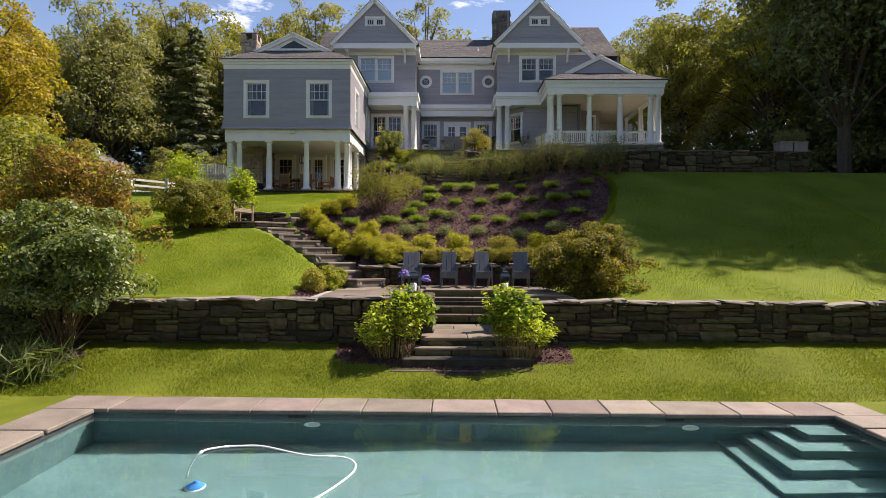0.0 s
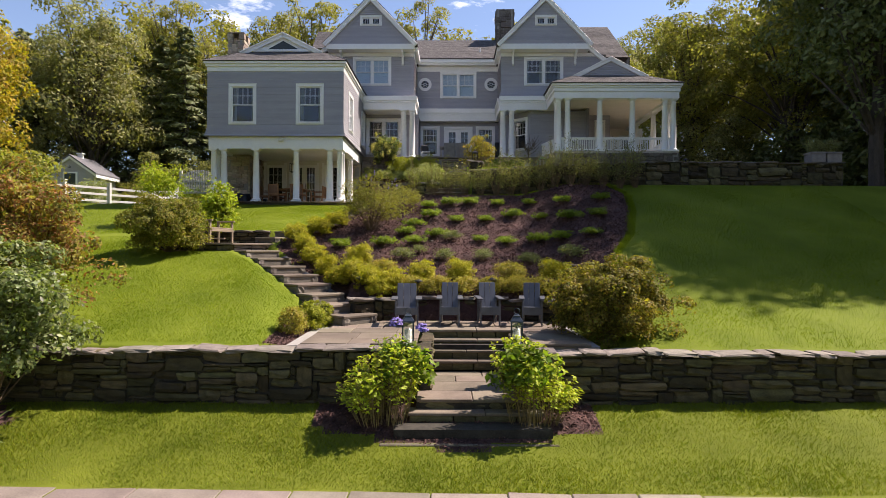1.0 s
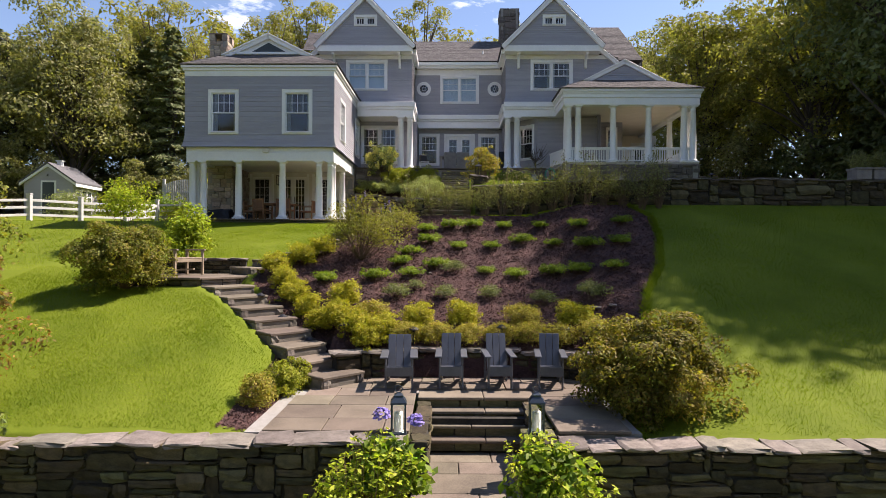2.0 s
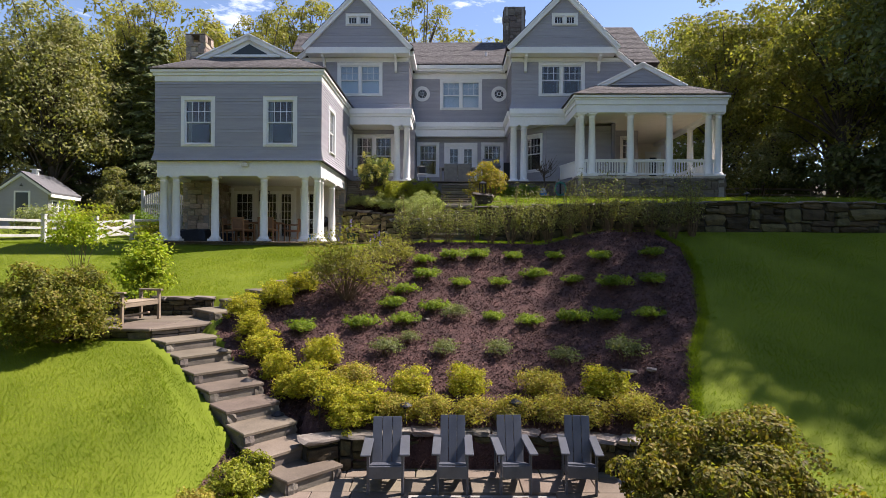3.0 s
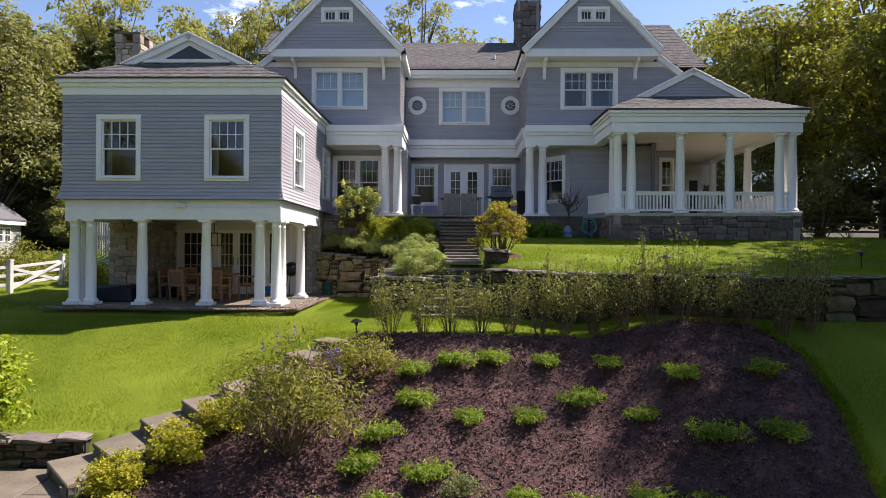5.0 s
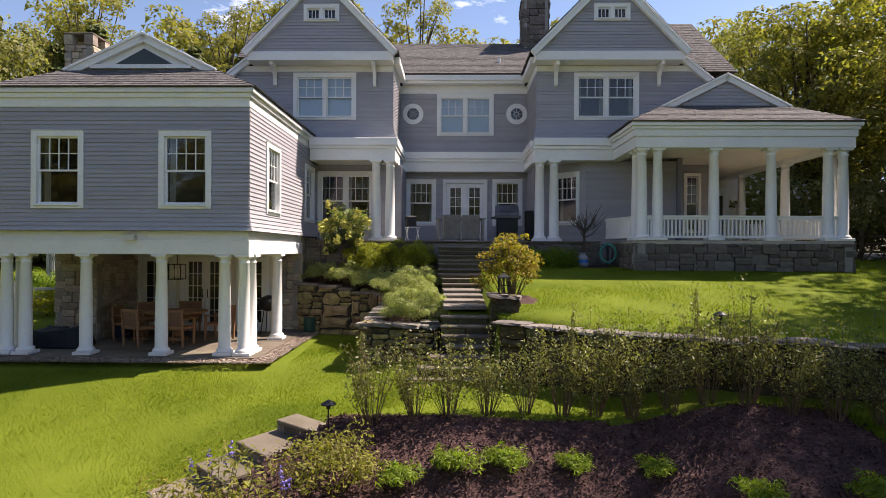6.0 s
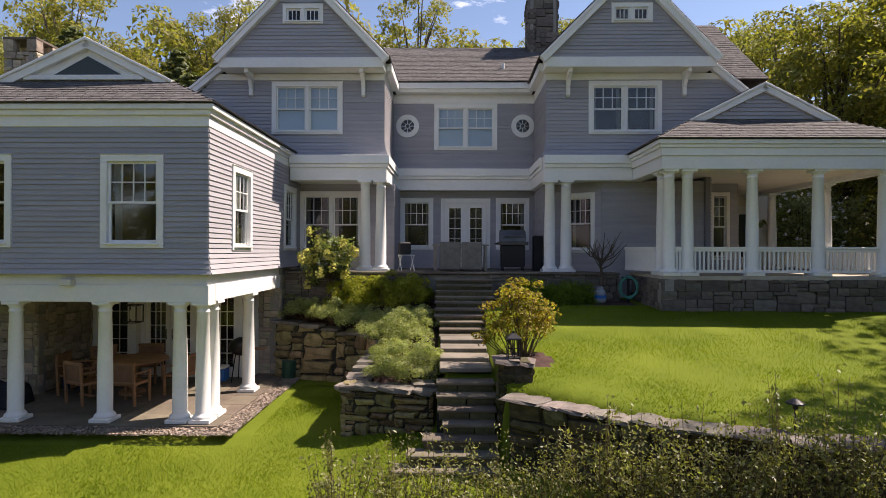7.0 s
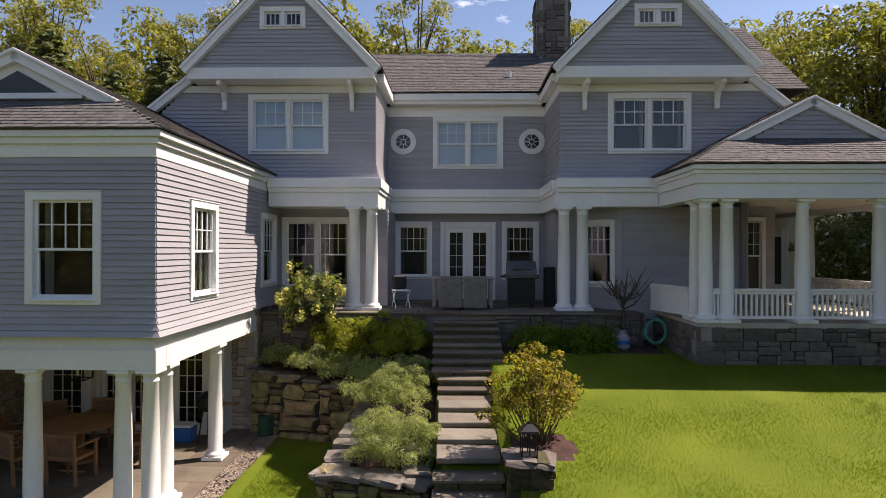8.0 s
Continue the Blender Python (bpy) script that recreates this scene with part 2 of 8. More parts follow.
def ground(x, y):
    """Height of the earth."""
    if y < LOW_Y:
        return -0.02 + lerp_table(((9.3, 0.0), (10.2, 0.13), (11.1, 0.42), (11.6, 0.52)), y) * (1 + 0.01 * max(-6, min(6, x)))
    if -0.5 < x < 1.65 and y < 13.9:
        return 0.5
    left = lerp_table(((11.85, 1.32), (13.5, 1.72), (17.5, 2.9), (19.5, 3.38), (23.0, 4.15), (26.2, 4.86), (31, 4.95), (36, 5.4), (44, 6.2), (60, 8), (90, 13), (200, 30)), y)
    bed = lerp_table(((11.85, 1.22), (15.25, 1.25), (15.45, 1.86), (17.0, 2.58), (19.0, 3.35), (20.8, 4.2), (22.1, 4.9), (25, 5.05), (31, 5.0)), y)
    right = lerp_table(((11.85, 1.25), (14.5, 2.05), (18.0, 3.55), (21.6, 5.22), (23, 5.3), (40, 6.0)), y)
    c = -4.2 + 2.2 * smooth01((y - 21.8) / 1.2)
    z = left + (bed - left) * smooth01((x - c) / (2.0 - 0.15 * (c + 4.2)))
    if x > 2.3:
        z += (right - z) * smooth01((x - 2.3) / 2.0)
    if x > -4.6 and y > 20:
        if x < 0.1:
            up = lerp_table(((26, 5.62), (28, 6.0), (29.5, 6.35), (30.2, 6.65), (31, 6.8), (45, 7.2), (60, 8.0), (90, 13), (200, 30)), y)
        else:
            up = lerp_table(((21, 5.98), (24, 6.1), (27, 6.5), (29.2, 6.83), (34, 7.0), (45, 7.2), (60, 8.0), (90, 13), (200, 30)), y)
        if 0.05 < x < 1.05 and y < 31:
            up = min(up, lerp_table(((24.2, 4.95), (25.6, 5.85), (25.8, 6.06), (28.2, 6.22), (31.0, 6.85)), y))
        e = lerp_table(EDGE, x)
        if x > 1.0:
            up -= 0.07 * (1 - smooth01((y - e - 0.1) / 0.5))
        z += (up - z) * smooth01((y - e + 0.12) / 0.24)
    if -8.2 < x < -1.0 and 19 < y < 29:
        t, d = along(x, y, (-5.15, 19.6), (-2.1, 22.53))
        if (y - 19.6) * 0.72 - (x + 5.15) * 0.693 > 0:
            near = (1 - smooth01((d - 0.6) / 2.4)) * smooth01((t - 0.3) / 0.4) * (1 - smooth01((t - 1.3) / 0.9))
            z += max(0, LAND + 0.193 * min(8.6, 1 + 7 * t) - 0.12 - z) * near
    if -8.2 < x < -1.0 and 13.8 < y < 24:
        t, d = along(x, y, (-1.75, 14.62), (-5.2, 18.15))
        if -0.1 < t < 1.1 and d < 1.3:
            top = PATIO + RISE * 9 * t
            z = min(z, top - 0.34) if d < 0.5 else min(z, top - 0.08 + max(0, d - 0.9) * 0.7) if x < -2.2 else z
        if -7.95 < x < -4.9 and 17.85 < y < 20.34:
            z = min(z, LAND - 0.3)
        t, d = along(x, y, (-5.15, 19.6), (-2.1, 22.53))
        if -0.12 < t < 1.08 and d < 0.62:
            z = min(z, LAND + 0.193 * (0.8 + 7 * t) - 0.25)
    return z


def grid_lines(parts):
    out = []
    for a, b, s in parts:
        n = max(1, round((b - a) / s))
        out += [a + (b - a) * i / n for i in range(n)]
    return out + [parts[-1][1]]


GX = grid_lines(((-600, -100, 60), (-100, -30, 8), (-30, -16, 1), (-16, -5, 0.2), (-5, 6.2, 0.1), (6.2, 16, 0.2), (16, 30, 1), (30, 100, 8), (100, 600, 60)))
GY = grid_lines(((-500, -100, 60), (-100, -30, 8), (-30, -6, 2), (-6, 8.6, 0.4), (8.6, 11.7, 0.2), (11.7, 12.0, 0.1), (12, 15, 0.2), (15, 22.4, 0.1), (22.4, 33, 0.2), (33, 60, 1), (60, 140, 6), (140, 700, 70)))
POOL_ROT = pose(0.26, 8.5, 0, 0, 0, -1)
PX0, PX1, PY0 = -5.32, 5.32, -9.0


def in_pool(x, y):
    p = POOL_ROT.inverted() @ Vector((x, y, 0))
    return PX0 - 0.3 < p.x < PX1 + 0.3 and PY0 - 0.3 < p.y < 0.3


gv, gf, gm = [], [], []
nx = len(GX)
for y in GY:
    for x in GX:
        gv.append((x, y, ground(x, y) + 0.02 * noise.noise((x * 0.7, y * 0.7, 0)) - (2.2 if in_pool(x, y) else 0)))


def bed_right(y):
    return lerp_table(((12, 2.6), (15.1, 3.73), (16.6, 4.3), (17.8, 5.0), (19.5, 5.6), (20.7, 5.8), (21.6, 5.4), (22.0, 3.0), (22.2, 0.5)), y)


def in_bed(x, y):
    if -1.62 < x < -0.03 and 26.3 < y < 31.3 or -4.3 < x <= -1.62 and 31.05 - 0.3 * (x + 4.3) < y < 31.4 or 1.4 < x < 4.9 and 30.25 < y < 31.4 or (x - 1.55) ** 2 + (y - 25.75) ** 2 < 0.2 + 0.1 * noise.noise((x * 3, y * 3, 1.0)):
        return True
    if y < 10.0 or y > 22.3:
        return False
    if y < 11.8:
        if (x + 7.8) ** 2 / 1.3 + (y - 10.95) ** 2 / 0.4 < 1 + 0.25 * noise.noise((x * 2, y * 2, 3.0)):
            return True
        return -2.0 < x < 2.4 and y > 10.35 + 0.25 * abs(x - 0.3) - 0.1
    if y < 15.3:
        return -3.2 < x < -2.2 and y > 12.3
    x += 0.07 * noise.noise((x * 1.3, y * 1.3, 5.0))
    left = lerp_table(((15.3, -2.1), (17.0, -3.55), (18.6, -4.75), (19.5, -4.75), (20.2, -4.2), (21.2, -3.45), (22.3, -2.75)), y)
    return left < x < bed_right(y)


for j in range(len(GY) - 1):
    for i in range(nx - 1):
        gf.append((j * nx + i, j * nx + i + 1, (j + 1) * nx + i + 1, (j + 1) * nx + i))
        cx, cy = (GX[i] + GX[i + 1]) / 2, (GY[j] + GY[j + 1]) / 2
        woods = cy > 45 or (cx > 12 and cy > 37.5) or cx > 21 or cx < -27 or cy < -12
        gm.append(1 if in_bed(cx, cy) else 2 if woods else 3 if cy < 11.8 else 0)
gme = bpy.data.meshes.new("ground")
gme.from_pydata(gv, [], gf)
M_FOREST = varied("forest_floor", (0.02, 0.018, 0.01), (0.07, 0.06, 0.03), 1.5, 25, 1.0, 0.95, dist=0.05)
M_DRYGRASS = varied("dry_tinged_lawn", (0.07, 0.09, 0.008), (0.132, 0.156, 0.017), 0.9, 90, 0.35, 0.85, spec=0.1, dist=0.02)
for m in (M_GRASS, M_MULCH, M_FOREST, M_DRYGRASS):
    gme.materials.append(m)
gme.polygons.foreach_set("material_index", gm)
gme.shade_smooth()
tagged(new("ground", gme), "sloping green lawn with a dark mulch bed", "ground", kind="structure")

# ---- house ----
HOUSE = pose(0, 34.3, 0, 0, 0, -1)
house = thing("house", "grey clapboard shingle-style house with white trim and columns", "house", at=HOUSE)


def frame_of(o, facing):
    """Local axes of a wall: x along it to the right as seen from outside, y inwards, z up; o is its lower left corner."""
    rz = {"front": 0, "right": 90, "left": -90}.get(facing, facing)
    return pose(*o, 0, 0, rz)


def cut_spans(a, b, holes):
    spans = [(a, b)]
    for h0, h1 in holes:
        nxt = []
        for s0, s1 in spans:
            if h1 <= s0 or h0 >= s1:
                nxt.append((s0, s1))
            else:
                if h0 - s0 > 0.01:
                    nxt.append((s0, h0))
                if s1 - h1 > 0.01:
                    nxt.append((h1, s1))
        spans = nxt
    return spans


COURSE = 0.098


def siding(m, width, z0, z1, holes=(), left=None, right=None, flare=0.0, thick=0.14):
    """A clapboard wall: backing with true openings and one board a course. holes: (x0, x1, z0, z1).
    left, right: functions of the height for walls cut by a roof."""
    left, right = left or (lambda z: 0.0), right or (lambda z: width)
    bm = bmesh.new()
    cuts = sorted({z0, z1, *[h for q in holes for h in q[2:] if z0 < h < z1]})
    fine = []
    for a, b in zip(cuts, cuts[1:]):
        n = max(1, round((b - a) / 0.25)) if (left(z0) != left(z1) or right(z0) != right(z1)) else 1
        fine += [(a + (b - a) * i / n, a + (b - a) * (i + 1) / n) for i in range(n)]
    for a, b in fine:
        zm = (a + b) / 2
        hs = [(h[0], h[1]) for h in holes if h[2] < zm < h[3]]
        lo, hi = max(left(a), left(b)), min(right(a), right(b))
        if hi - lo < 0.02:
            continue
        for s0, s1 in cut_spans(lo, hi, hs):
            box(bm, s0, s1, 0.014, thick, a, b, m)
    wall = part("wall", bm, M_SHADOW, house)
    n = max(1, round((z1 - z0) / COURSE))
    h = (z1 - z0) / n
    for i in range(n):
        a, b = z0 + i * h, z0 + (i + 1) * h
        hs = [(q[0], q[1]) for q in holes if q[2] < (a + b) / 2 < q[3]]
        f0 = flare * max(0, 1 - (a - z0) / 0.55) ** 2
        f1 = flare * max(0, 1 - (b - z0) / 0.55) ** 2
        for s0, s1 in cut_spans(max(left(a), left(b)), min(right(a), right(b)), hs):
            if s1 - s0 < 0.01:
                continue
            bm = bmesh.new()
            e0 = f0 if abs(s0) < 1e-6 else 0
            e1 = f0 if abs(s1 - width) < 1e-6 else 0
            vs = [bm.verts.new(m @ Vector(v)) for v in ((s0 - e0, -0.023 - f0, a), (s1 + e1, -0.023 - f0, a), (s1 + e1, 0.014 - f0, a), (s0 - e0, 0.014 - f0, a), (s0 - e0 * 0.8, -0.003 - f1, b + 0.004), (s1 + e1 * 0.8, -0.003 - f1, b + 0.004), (s1 + e1 * 0.8, 0.0139 - f1, b), (s0 - e0 * 0.8, 0.0139 - f1, b))]
            for f in ((3, 2, 1, 0), (4, 5, 6, 7), (0, 1, 5, 4), (1, 2, 6, 5), (2, 3, 7, 6), (3, 0, 4, 7)):
                bm.faces.new([vs[k] for k in f])
            part("board", bm, M_SIDING, wall)
    return wall


def trim(*boxes, m=None, name="trim", parent=None, material=None, bev=0.008):
    for b in boxes:
        bm = bmesh.new()
        box(bm, *b, m, bev)
        ob = part(name, bm, material or M_TRIM, parent or house)
    return ob


def ring(bm, x0, x1, z0, z1, side, top, foot, y0, y1, m):
    """A rectangular frame in one piece."""
    o = ((x0, z0), (x1, z0), (x1, z1), (x0, z1))
    i = ((x0 + side, z0 + foot), (x1 - side, z0 + foot), (x1 - side, z1 - top), (x0 + side, z1 - top))
    v = [[bm.verts.new(m @ Vector((x, y, z))) for x, z in q] for y in (y0, y1) for q in (o, i)]
    fo, fi, bo, bi = v
    for k in range(4):
        n = (k + 1) % 4
        for f in ((fo[k], fo[n], fi[n], fi[k]), (bo[n], bo[k], bi[k], bi[n]), (fo[n], fo[k], bo[k], bo[n]), (fi[k], fi[n], bi[n], bi[k])):
            bm.faces.new(f)


def window(m, x0, x1, z0, z1, sashes=1, cols=4, rows=2, casing=0.12, dress="curtain", split=0.5, name="window"):
    """A double-hung window in the wall frame m; the numbers are the casing's outer edges."""
    bm = bmesh.new()
    c = casing
    ring(bm, x0, x1, z0, z1, c, c, c * 0.7, -0.045, 0.05, m)
    w = part(name, bm, M_TRIM, house)
    trim((x0 - 0.012, x1 + 0.012, -0.06, 0.02, z1 + 0.001, z1 + 0.018), m=m, name="head_moulding", parent=w)
    trim((x0 + c * 0.6, x1 - c * 0.6, -0.085, -0.046, z0 + c * 0.7 - 0.03, z0 + c * 0.7), m=m, name="sill", parent=w)
    ix0, ix1, iz0, iz1 = x0 + c, x1 - c, z0 + c * 0.7, z1 - c
    sw = (ix1 - ix0 - 0.1 * (sashes - 1)) / sashes
    for k in range(sashes):
        a = ix0 + k * (sw + 0.1)
        if k:
            trim((a - 0.1, a, -0.04, 0.08, iz0, iz1), m=m, name="mullion", parent=w)
        b = a + sw
        mid = iz0 + (iz1 - iz0) * split
        s = 0.04
        for q0, q1, d in ((mid - 0.02, iz1, 0.015), (iz0, mid + 0.02, 0.045)):
            bm = bmesh.new()
            ring(bm, a, b, q0, q1, s, s, s * (1.5 if d > 0.03 else 1), d, d + 0.035, m)
            part("sash", bm, M_TRIM, w)
        bm = bmesh.new()
        for i in range(1, cols):
            u = a + s + (b - a - 2 * s) * i / cols
            box(bm, u - 0.009, u + 0.009, 0.018, 0.045, mid, iz1 - s, m)
        for i in range(1, rows):
            v = mid + (iz1 - mid) * i / rows
            box(bm, a + s, b - s, 0.019, 0.044, v - 0.009, v + 0.009, m)
        part("muntin", bm, M_TRIM, w)
        for q0, q1, d in ((mid, iz1 - s, 0.030), (iz0 + s, mid - 0.01, 0.062)):
            bm = bmesh.new()
            box(bm, a + s, b - s, d, d + 0.004, q0, q1, m)
            p = part("pane", bm, M_GLASS, w)
            p.visible_shadow = False
        bm = bmesh.new()
        if dress == "curtain":
            cw = (b - a) * 0.16
            for c0, c1 in ((a + 0.02, a + cw), (b - cw, b - 0.02)):
                pl = 7
                top = [bm.verts.new(m @ Vector((c0 + (c1 - c0) * i / pl, 0.2 + 0.03 * (i % 2), iz1))) for i in range(pl + 1)]
                bot = [bm.verts.new(m @ Vector((c0 + (c1 - c0) * i / pl, 0.2 + 0.03 * (i % 2), iz0))) for i in range(pl + 1)]
                for i in range(pl):
                    bm.faces.new((bot[i], bot[i + 1], top[i + 1], top[i]))
            part("curtain", bm, M_CURTAIN, w)
        elif dress == "blind":
            box(bm, a + 0.02, b - 0.02, 0.11, 0.118, iz0 + (iz1 - iz0) * 0.06, iz1, m)
            part("blind", bm, M_BLIND, w)
        else:
            bm.free()
    return w


def column(x, y, z0, z1, r=0.15, parent=None):
    bm = bmesh.new()
    box(bm, x - r * 1.45, x + r * 1.45, y - r * 1.45, y + r * 1.45, z0, z0 + 0.07, None, 0.006)
    col = part("column", bm, M_TRIM, parent or house)
    h = z1 - z0
    bm = bmesh.new()
    prof = [(r * 1.35, 0.07), (r * 1.38, 0.10), (r * 1.3, 0.13), (r * 1.1, 0.15), (r, 0.18), (r * 0.99, h * 0.4), (r * 0.82, h - 0.2), (r * 0.9, h - 0.19), (r * 0.9, h - 0.165), (r * 0.82, h - 0.155), (r * 0.84, h - 0.1), (r * 1.08, h - 0.065), (r * 1.08, h - 0.055)]
    lathe(bm, prof, 24, pose(x, y, z0))
    part("shaft", bm, M_TRIM, col, smooth=True)
    bm = bmesh.new()
    box(bm, x - r * 1.22, x + r * 1.22, y - r * 1.22, y + r * 1.22, z1 - 0.055, z1, None, 0.005)
    part("capital", bm, M_TRIM, col)
    return col


# wing over the lower patio
WX0, WX1, WY, WB = -9.75, -4.05, -7.9, -1.5
WZ0, WZ1 = 7.74, 10.44
mw = frame_of((WX0, WY, 0), "front")
wins = [(0.90, 2.06, 8.22, 9.92), (3.72, 4.88, 8.22, 9.92)]
siding(mw, WX1 - WX0, WZ0, WZ1, [(a + 0.06, b - 0.06, c + 0.04, d - 0.06) for a, b, c, d in wins], flare=0.09)
for q in wins:
    window(mw, *q)
ms = frame_of((WX1, WY, 0), "right")
wins = [(1.10, 2.24, 8.18, 9.9), (4.72, 5.86, 8.18, 9.9)]
siding(ms, WB - WY, WZ0, WZ1, [(a + 0.06, b - 0.06, c + 0.04, d - 0.06) for a, b, c, d in wins], flare=0.09)
for q in wins:
    window(ms, *q)
ml = frame_of((WX0, WB, 0), "left")
siding(ml, WB - WY, WZ0, WZ1, flare=0.09)
ov = 0.13
trim((WX0 - 0.02, WX1 + 0.02, WY - 0.03, WB, WZ1, WZ1 + 0.34), name="frieze")
trim((WX0 - 0.07, WX1 + 0.07, WY - 0.08, WB, WZ1 + 0.20, WZ1 + 0.30), (WX0 - ov, WX1 + ov, WY - ov, WB, WZ1 + 0.30, WZ1 + 0.40), name="eave_board")
trim((WX0 + 0.03, WX1 - 0.03, WY + 0.05, -3.3, 7.32, WZ0 - 0.002), (WX0 + 0.05, WX1 - 0.0, WY + 0.02, WY + 0.34, 7.22, 7.54), (WX1 - 0.34, WX1, WY + 0.35, -3.3, 7.22, 7.54), (WX0 + 0.03, WX0 + 0.34, WY + 0.35, -3.3, 7.22, 7.54), name="beam")
for cx, cy in ((-9.53, -7.72), (-9.1, -7.72), (-7.74, -7.72), (-6.05, -7.72), (-4.64, -7.72), (-4.21, -7.72), (-4.21, -7.28), (-4.21, -5.3), (-9.53, -7.28), (-9.53, -5.6)):
    column(cx, cy, 5.0, 7.22, 0.135)
# main house
FL, BLK, GAB = 10.76, -2.4, -2.9
mc = frame_of((-1.5, 0, 0), "front")
cw = (1.30, 3.28, 11.35, 12.80)
siding(mc, 4.45, FL, 12.82, [(cw[0] + 0.06, cw[1] - 0.06, cw[2] + 0.05, cw[3] - 0.06), (0.24, 0.68, 11.89, 12.33), (3.87, 4.31, 11.89, 12.33)], flare=0.12)
window(mc, *cw, sashes=2, cols=3, dress="blind")
trim((-1.5, 2.95, -0.03, 0.1, 12.82, 13.1), name="frieze")
trim((-1.4, 2.85, -0.32, 0.1, 13.1, 13.32), (-1.4, 2.85, -0.40, -0.32, 13.2, 13.38), name="eave_board")
for k, (bx0, bx1, gx0, gx1, apex) in enumerate(((-7.2, -1.5, -5.98, -1.33, -3.64), (2.95, 8.7, 2.72, 7.42, 5.1))):
    mb = frame_of((bx0, BLK, 0), "front")
    w = bx1 - bx0
    win = (2.60, 4.56, 11.38, 12.82) if k == 0 else (1.15, 3.13, 11.38, 12.82)
    cut = (lambda z: max(0.0, (z - 12.2) * 1.0 + 0.2)) if k == 0 else None
    cutr = None if k == 0 else (lambda z: 5.75 - max(0.0, (z - 12.2) * 1.0 + 0.2))
    siding(mb, w, FL, 12.86, [(win[0] + 0.06, win[1] - 0.06, win[2] + 0.05, win[3] - 0.06)], left=cut, right=cutr, flare=0.12)
    window(mb, *win, sashes=2, cols=3, dress="blind" if k == 0 else "curtain")
    # returns to the middle wall
    mr = frame_of((-1.5, BLK, 0), "right") if k == 0 else frame_of((2.95, 0, 0), "left")
    siding(mr, 2.4, FL, 12.86, flare=0.12)
    x_in = -1.5 if k == 0 else 2.95
    sgn = 1 if k == 0 else -1
    trim((x_in - (0.02 if k else 0.0), x_in + (0.0 if k else 0.02), BLK, 0, 12.86, 13.1), (min(x_in, x_in + 0.22 * sgn), max(x_in, x_in + 0.22 * sgn), BLK - 0.1, -0.4, 13.1, 13.3), name="eave_board")
    trim((bx0 + (0.9 if k == 0 else -0.02), bx1 + (0.02 if k == 0 else -0.9), BLK - 0.03, BLK + 0.1, 12.87, 13.05), name="frieze")
    # gable
    trim((gx0 + 0.12, gx1 - 0.12, GAB - 0.06, BLK + 0.05, 13.06, 13.33), name="gable_beam")
    mg = frame_of((gx0, GAB, 0), "front")
    gw = gx1 - gx0
    half = apex - gx0
    gwin = (half - 0.52, half + 0.56, 14.24, 14.75)
    siding(mg, gw, 13.34, 15.6, [(gwin[0] + 0.05, gwin[1] - 0.05, gwin[2] + 0.04, gwin[3] - 0.05)], left=lambda z, h=half: (z - 13.34) * h / 2.35 + 0.02, right=lambda z, h=half, g=gw: g - (z - 13.34) * (g - h) / 2.35 - 0.02)
    window(mg, *gwin, sashes=2, cols=3, rows=1, casing=0.1, dress="none", split=0.02)
    for bxx in (gx0 + 0.82, gx1 - 0.73) if k == 0 else (gx0 + 0.81, gx1 - 0.75):
        bm = bmesh.new()
        prism(bm, [(0, 0), (-0.46, 0), (-0.46, -0.10), (-0.2, -0.22), (-0.09, -0.42), (-0.09, -0.62), (0, -0.66)], -0.05, 0.05, Matrix.Translation((bxx, BLK - 0.02, 13.06)) @ Matrix(((0, 0, 1, 0), (1, 0, 0, 0), (0, 1, 0, 0), (0, 0, 0, 1))))
        part("bracket", bm, M_TRIM, house)


def roof_plane(pts, thick=0.03, name="roof"):
    """A roof slope from its outline, given counter-clockwise as seen from above."""
    bm = bmesh.new()
    n = (Vector(pts[1]) - Vector(pts[0])).cross(Vector(pts[2]) - Vector(pts[1])).normalized()
    if n.z < 0:
        n.negate()
    a = [bm.verts.new(p) for p in pts]
    b = [bm.verts.new(Vector(p) + n * thick) for p in pts]
    k = len(pts)
    bm.faces.new(a[::-1]), bm.faces.new(b)
    for i in range(k):
        bm.faces.new((a[i], a[(i + 1) % k], b[(i + 1) % k], b[i]))
    return part(name, bm, M_ROOF, house), n


SHINGLES = []


def shingled(pts, e0, e1, thick=0.022):
    """A slope with its eave from e0 to e1."""
    ob, n = roof_plane(pts, thick)
    SHINGLES.append((ob, [Vector(p) for p in pts], Vector(e0), Vector(e1), n, thick))


# wing roof: hipped front with a small pediment
EX0, EX1, EY, EZ = WX0 - ov - 0.03, WX1 + ov + 0.03, WY - ov - 0.03, WZ1 + 0.405
RX, RZ, PYW = -6.83, 12.36, -7.0
pz = 11.52
sl = (RZ - EZ) / (EX1 - RX)
px1, px0 = EX1 - (pz - EZ) / sl, EX0 + (pz - EZ) / sl
shingled([(EX0, EY, EZ), (EX1, EY, EZ), (px1, PYW, pz), (px0, PYW, pz)], (EX0, EY, EZ), (EX1, EY, EZ))
shingled([(EX1, EY, EZ), (EX1, -1.0, EZ), (RX, -1.0, RZ), (RX, PYW, RZ), (px1, PYW, pz)], (EX1, EY, EZ), (EX1, -1.0, EZ))
shingled([(EX0, -1.0, EZ), (EX0, EY, EZ), (px0, PYW, pz), (RX, PYW, RZ), (RX, -1.0, RZ)], (EX0, -1.0, EZ), (EX0, EY, EZ))


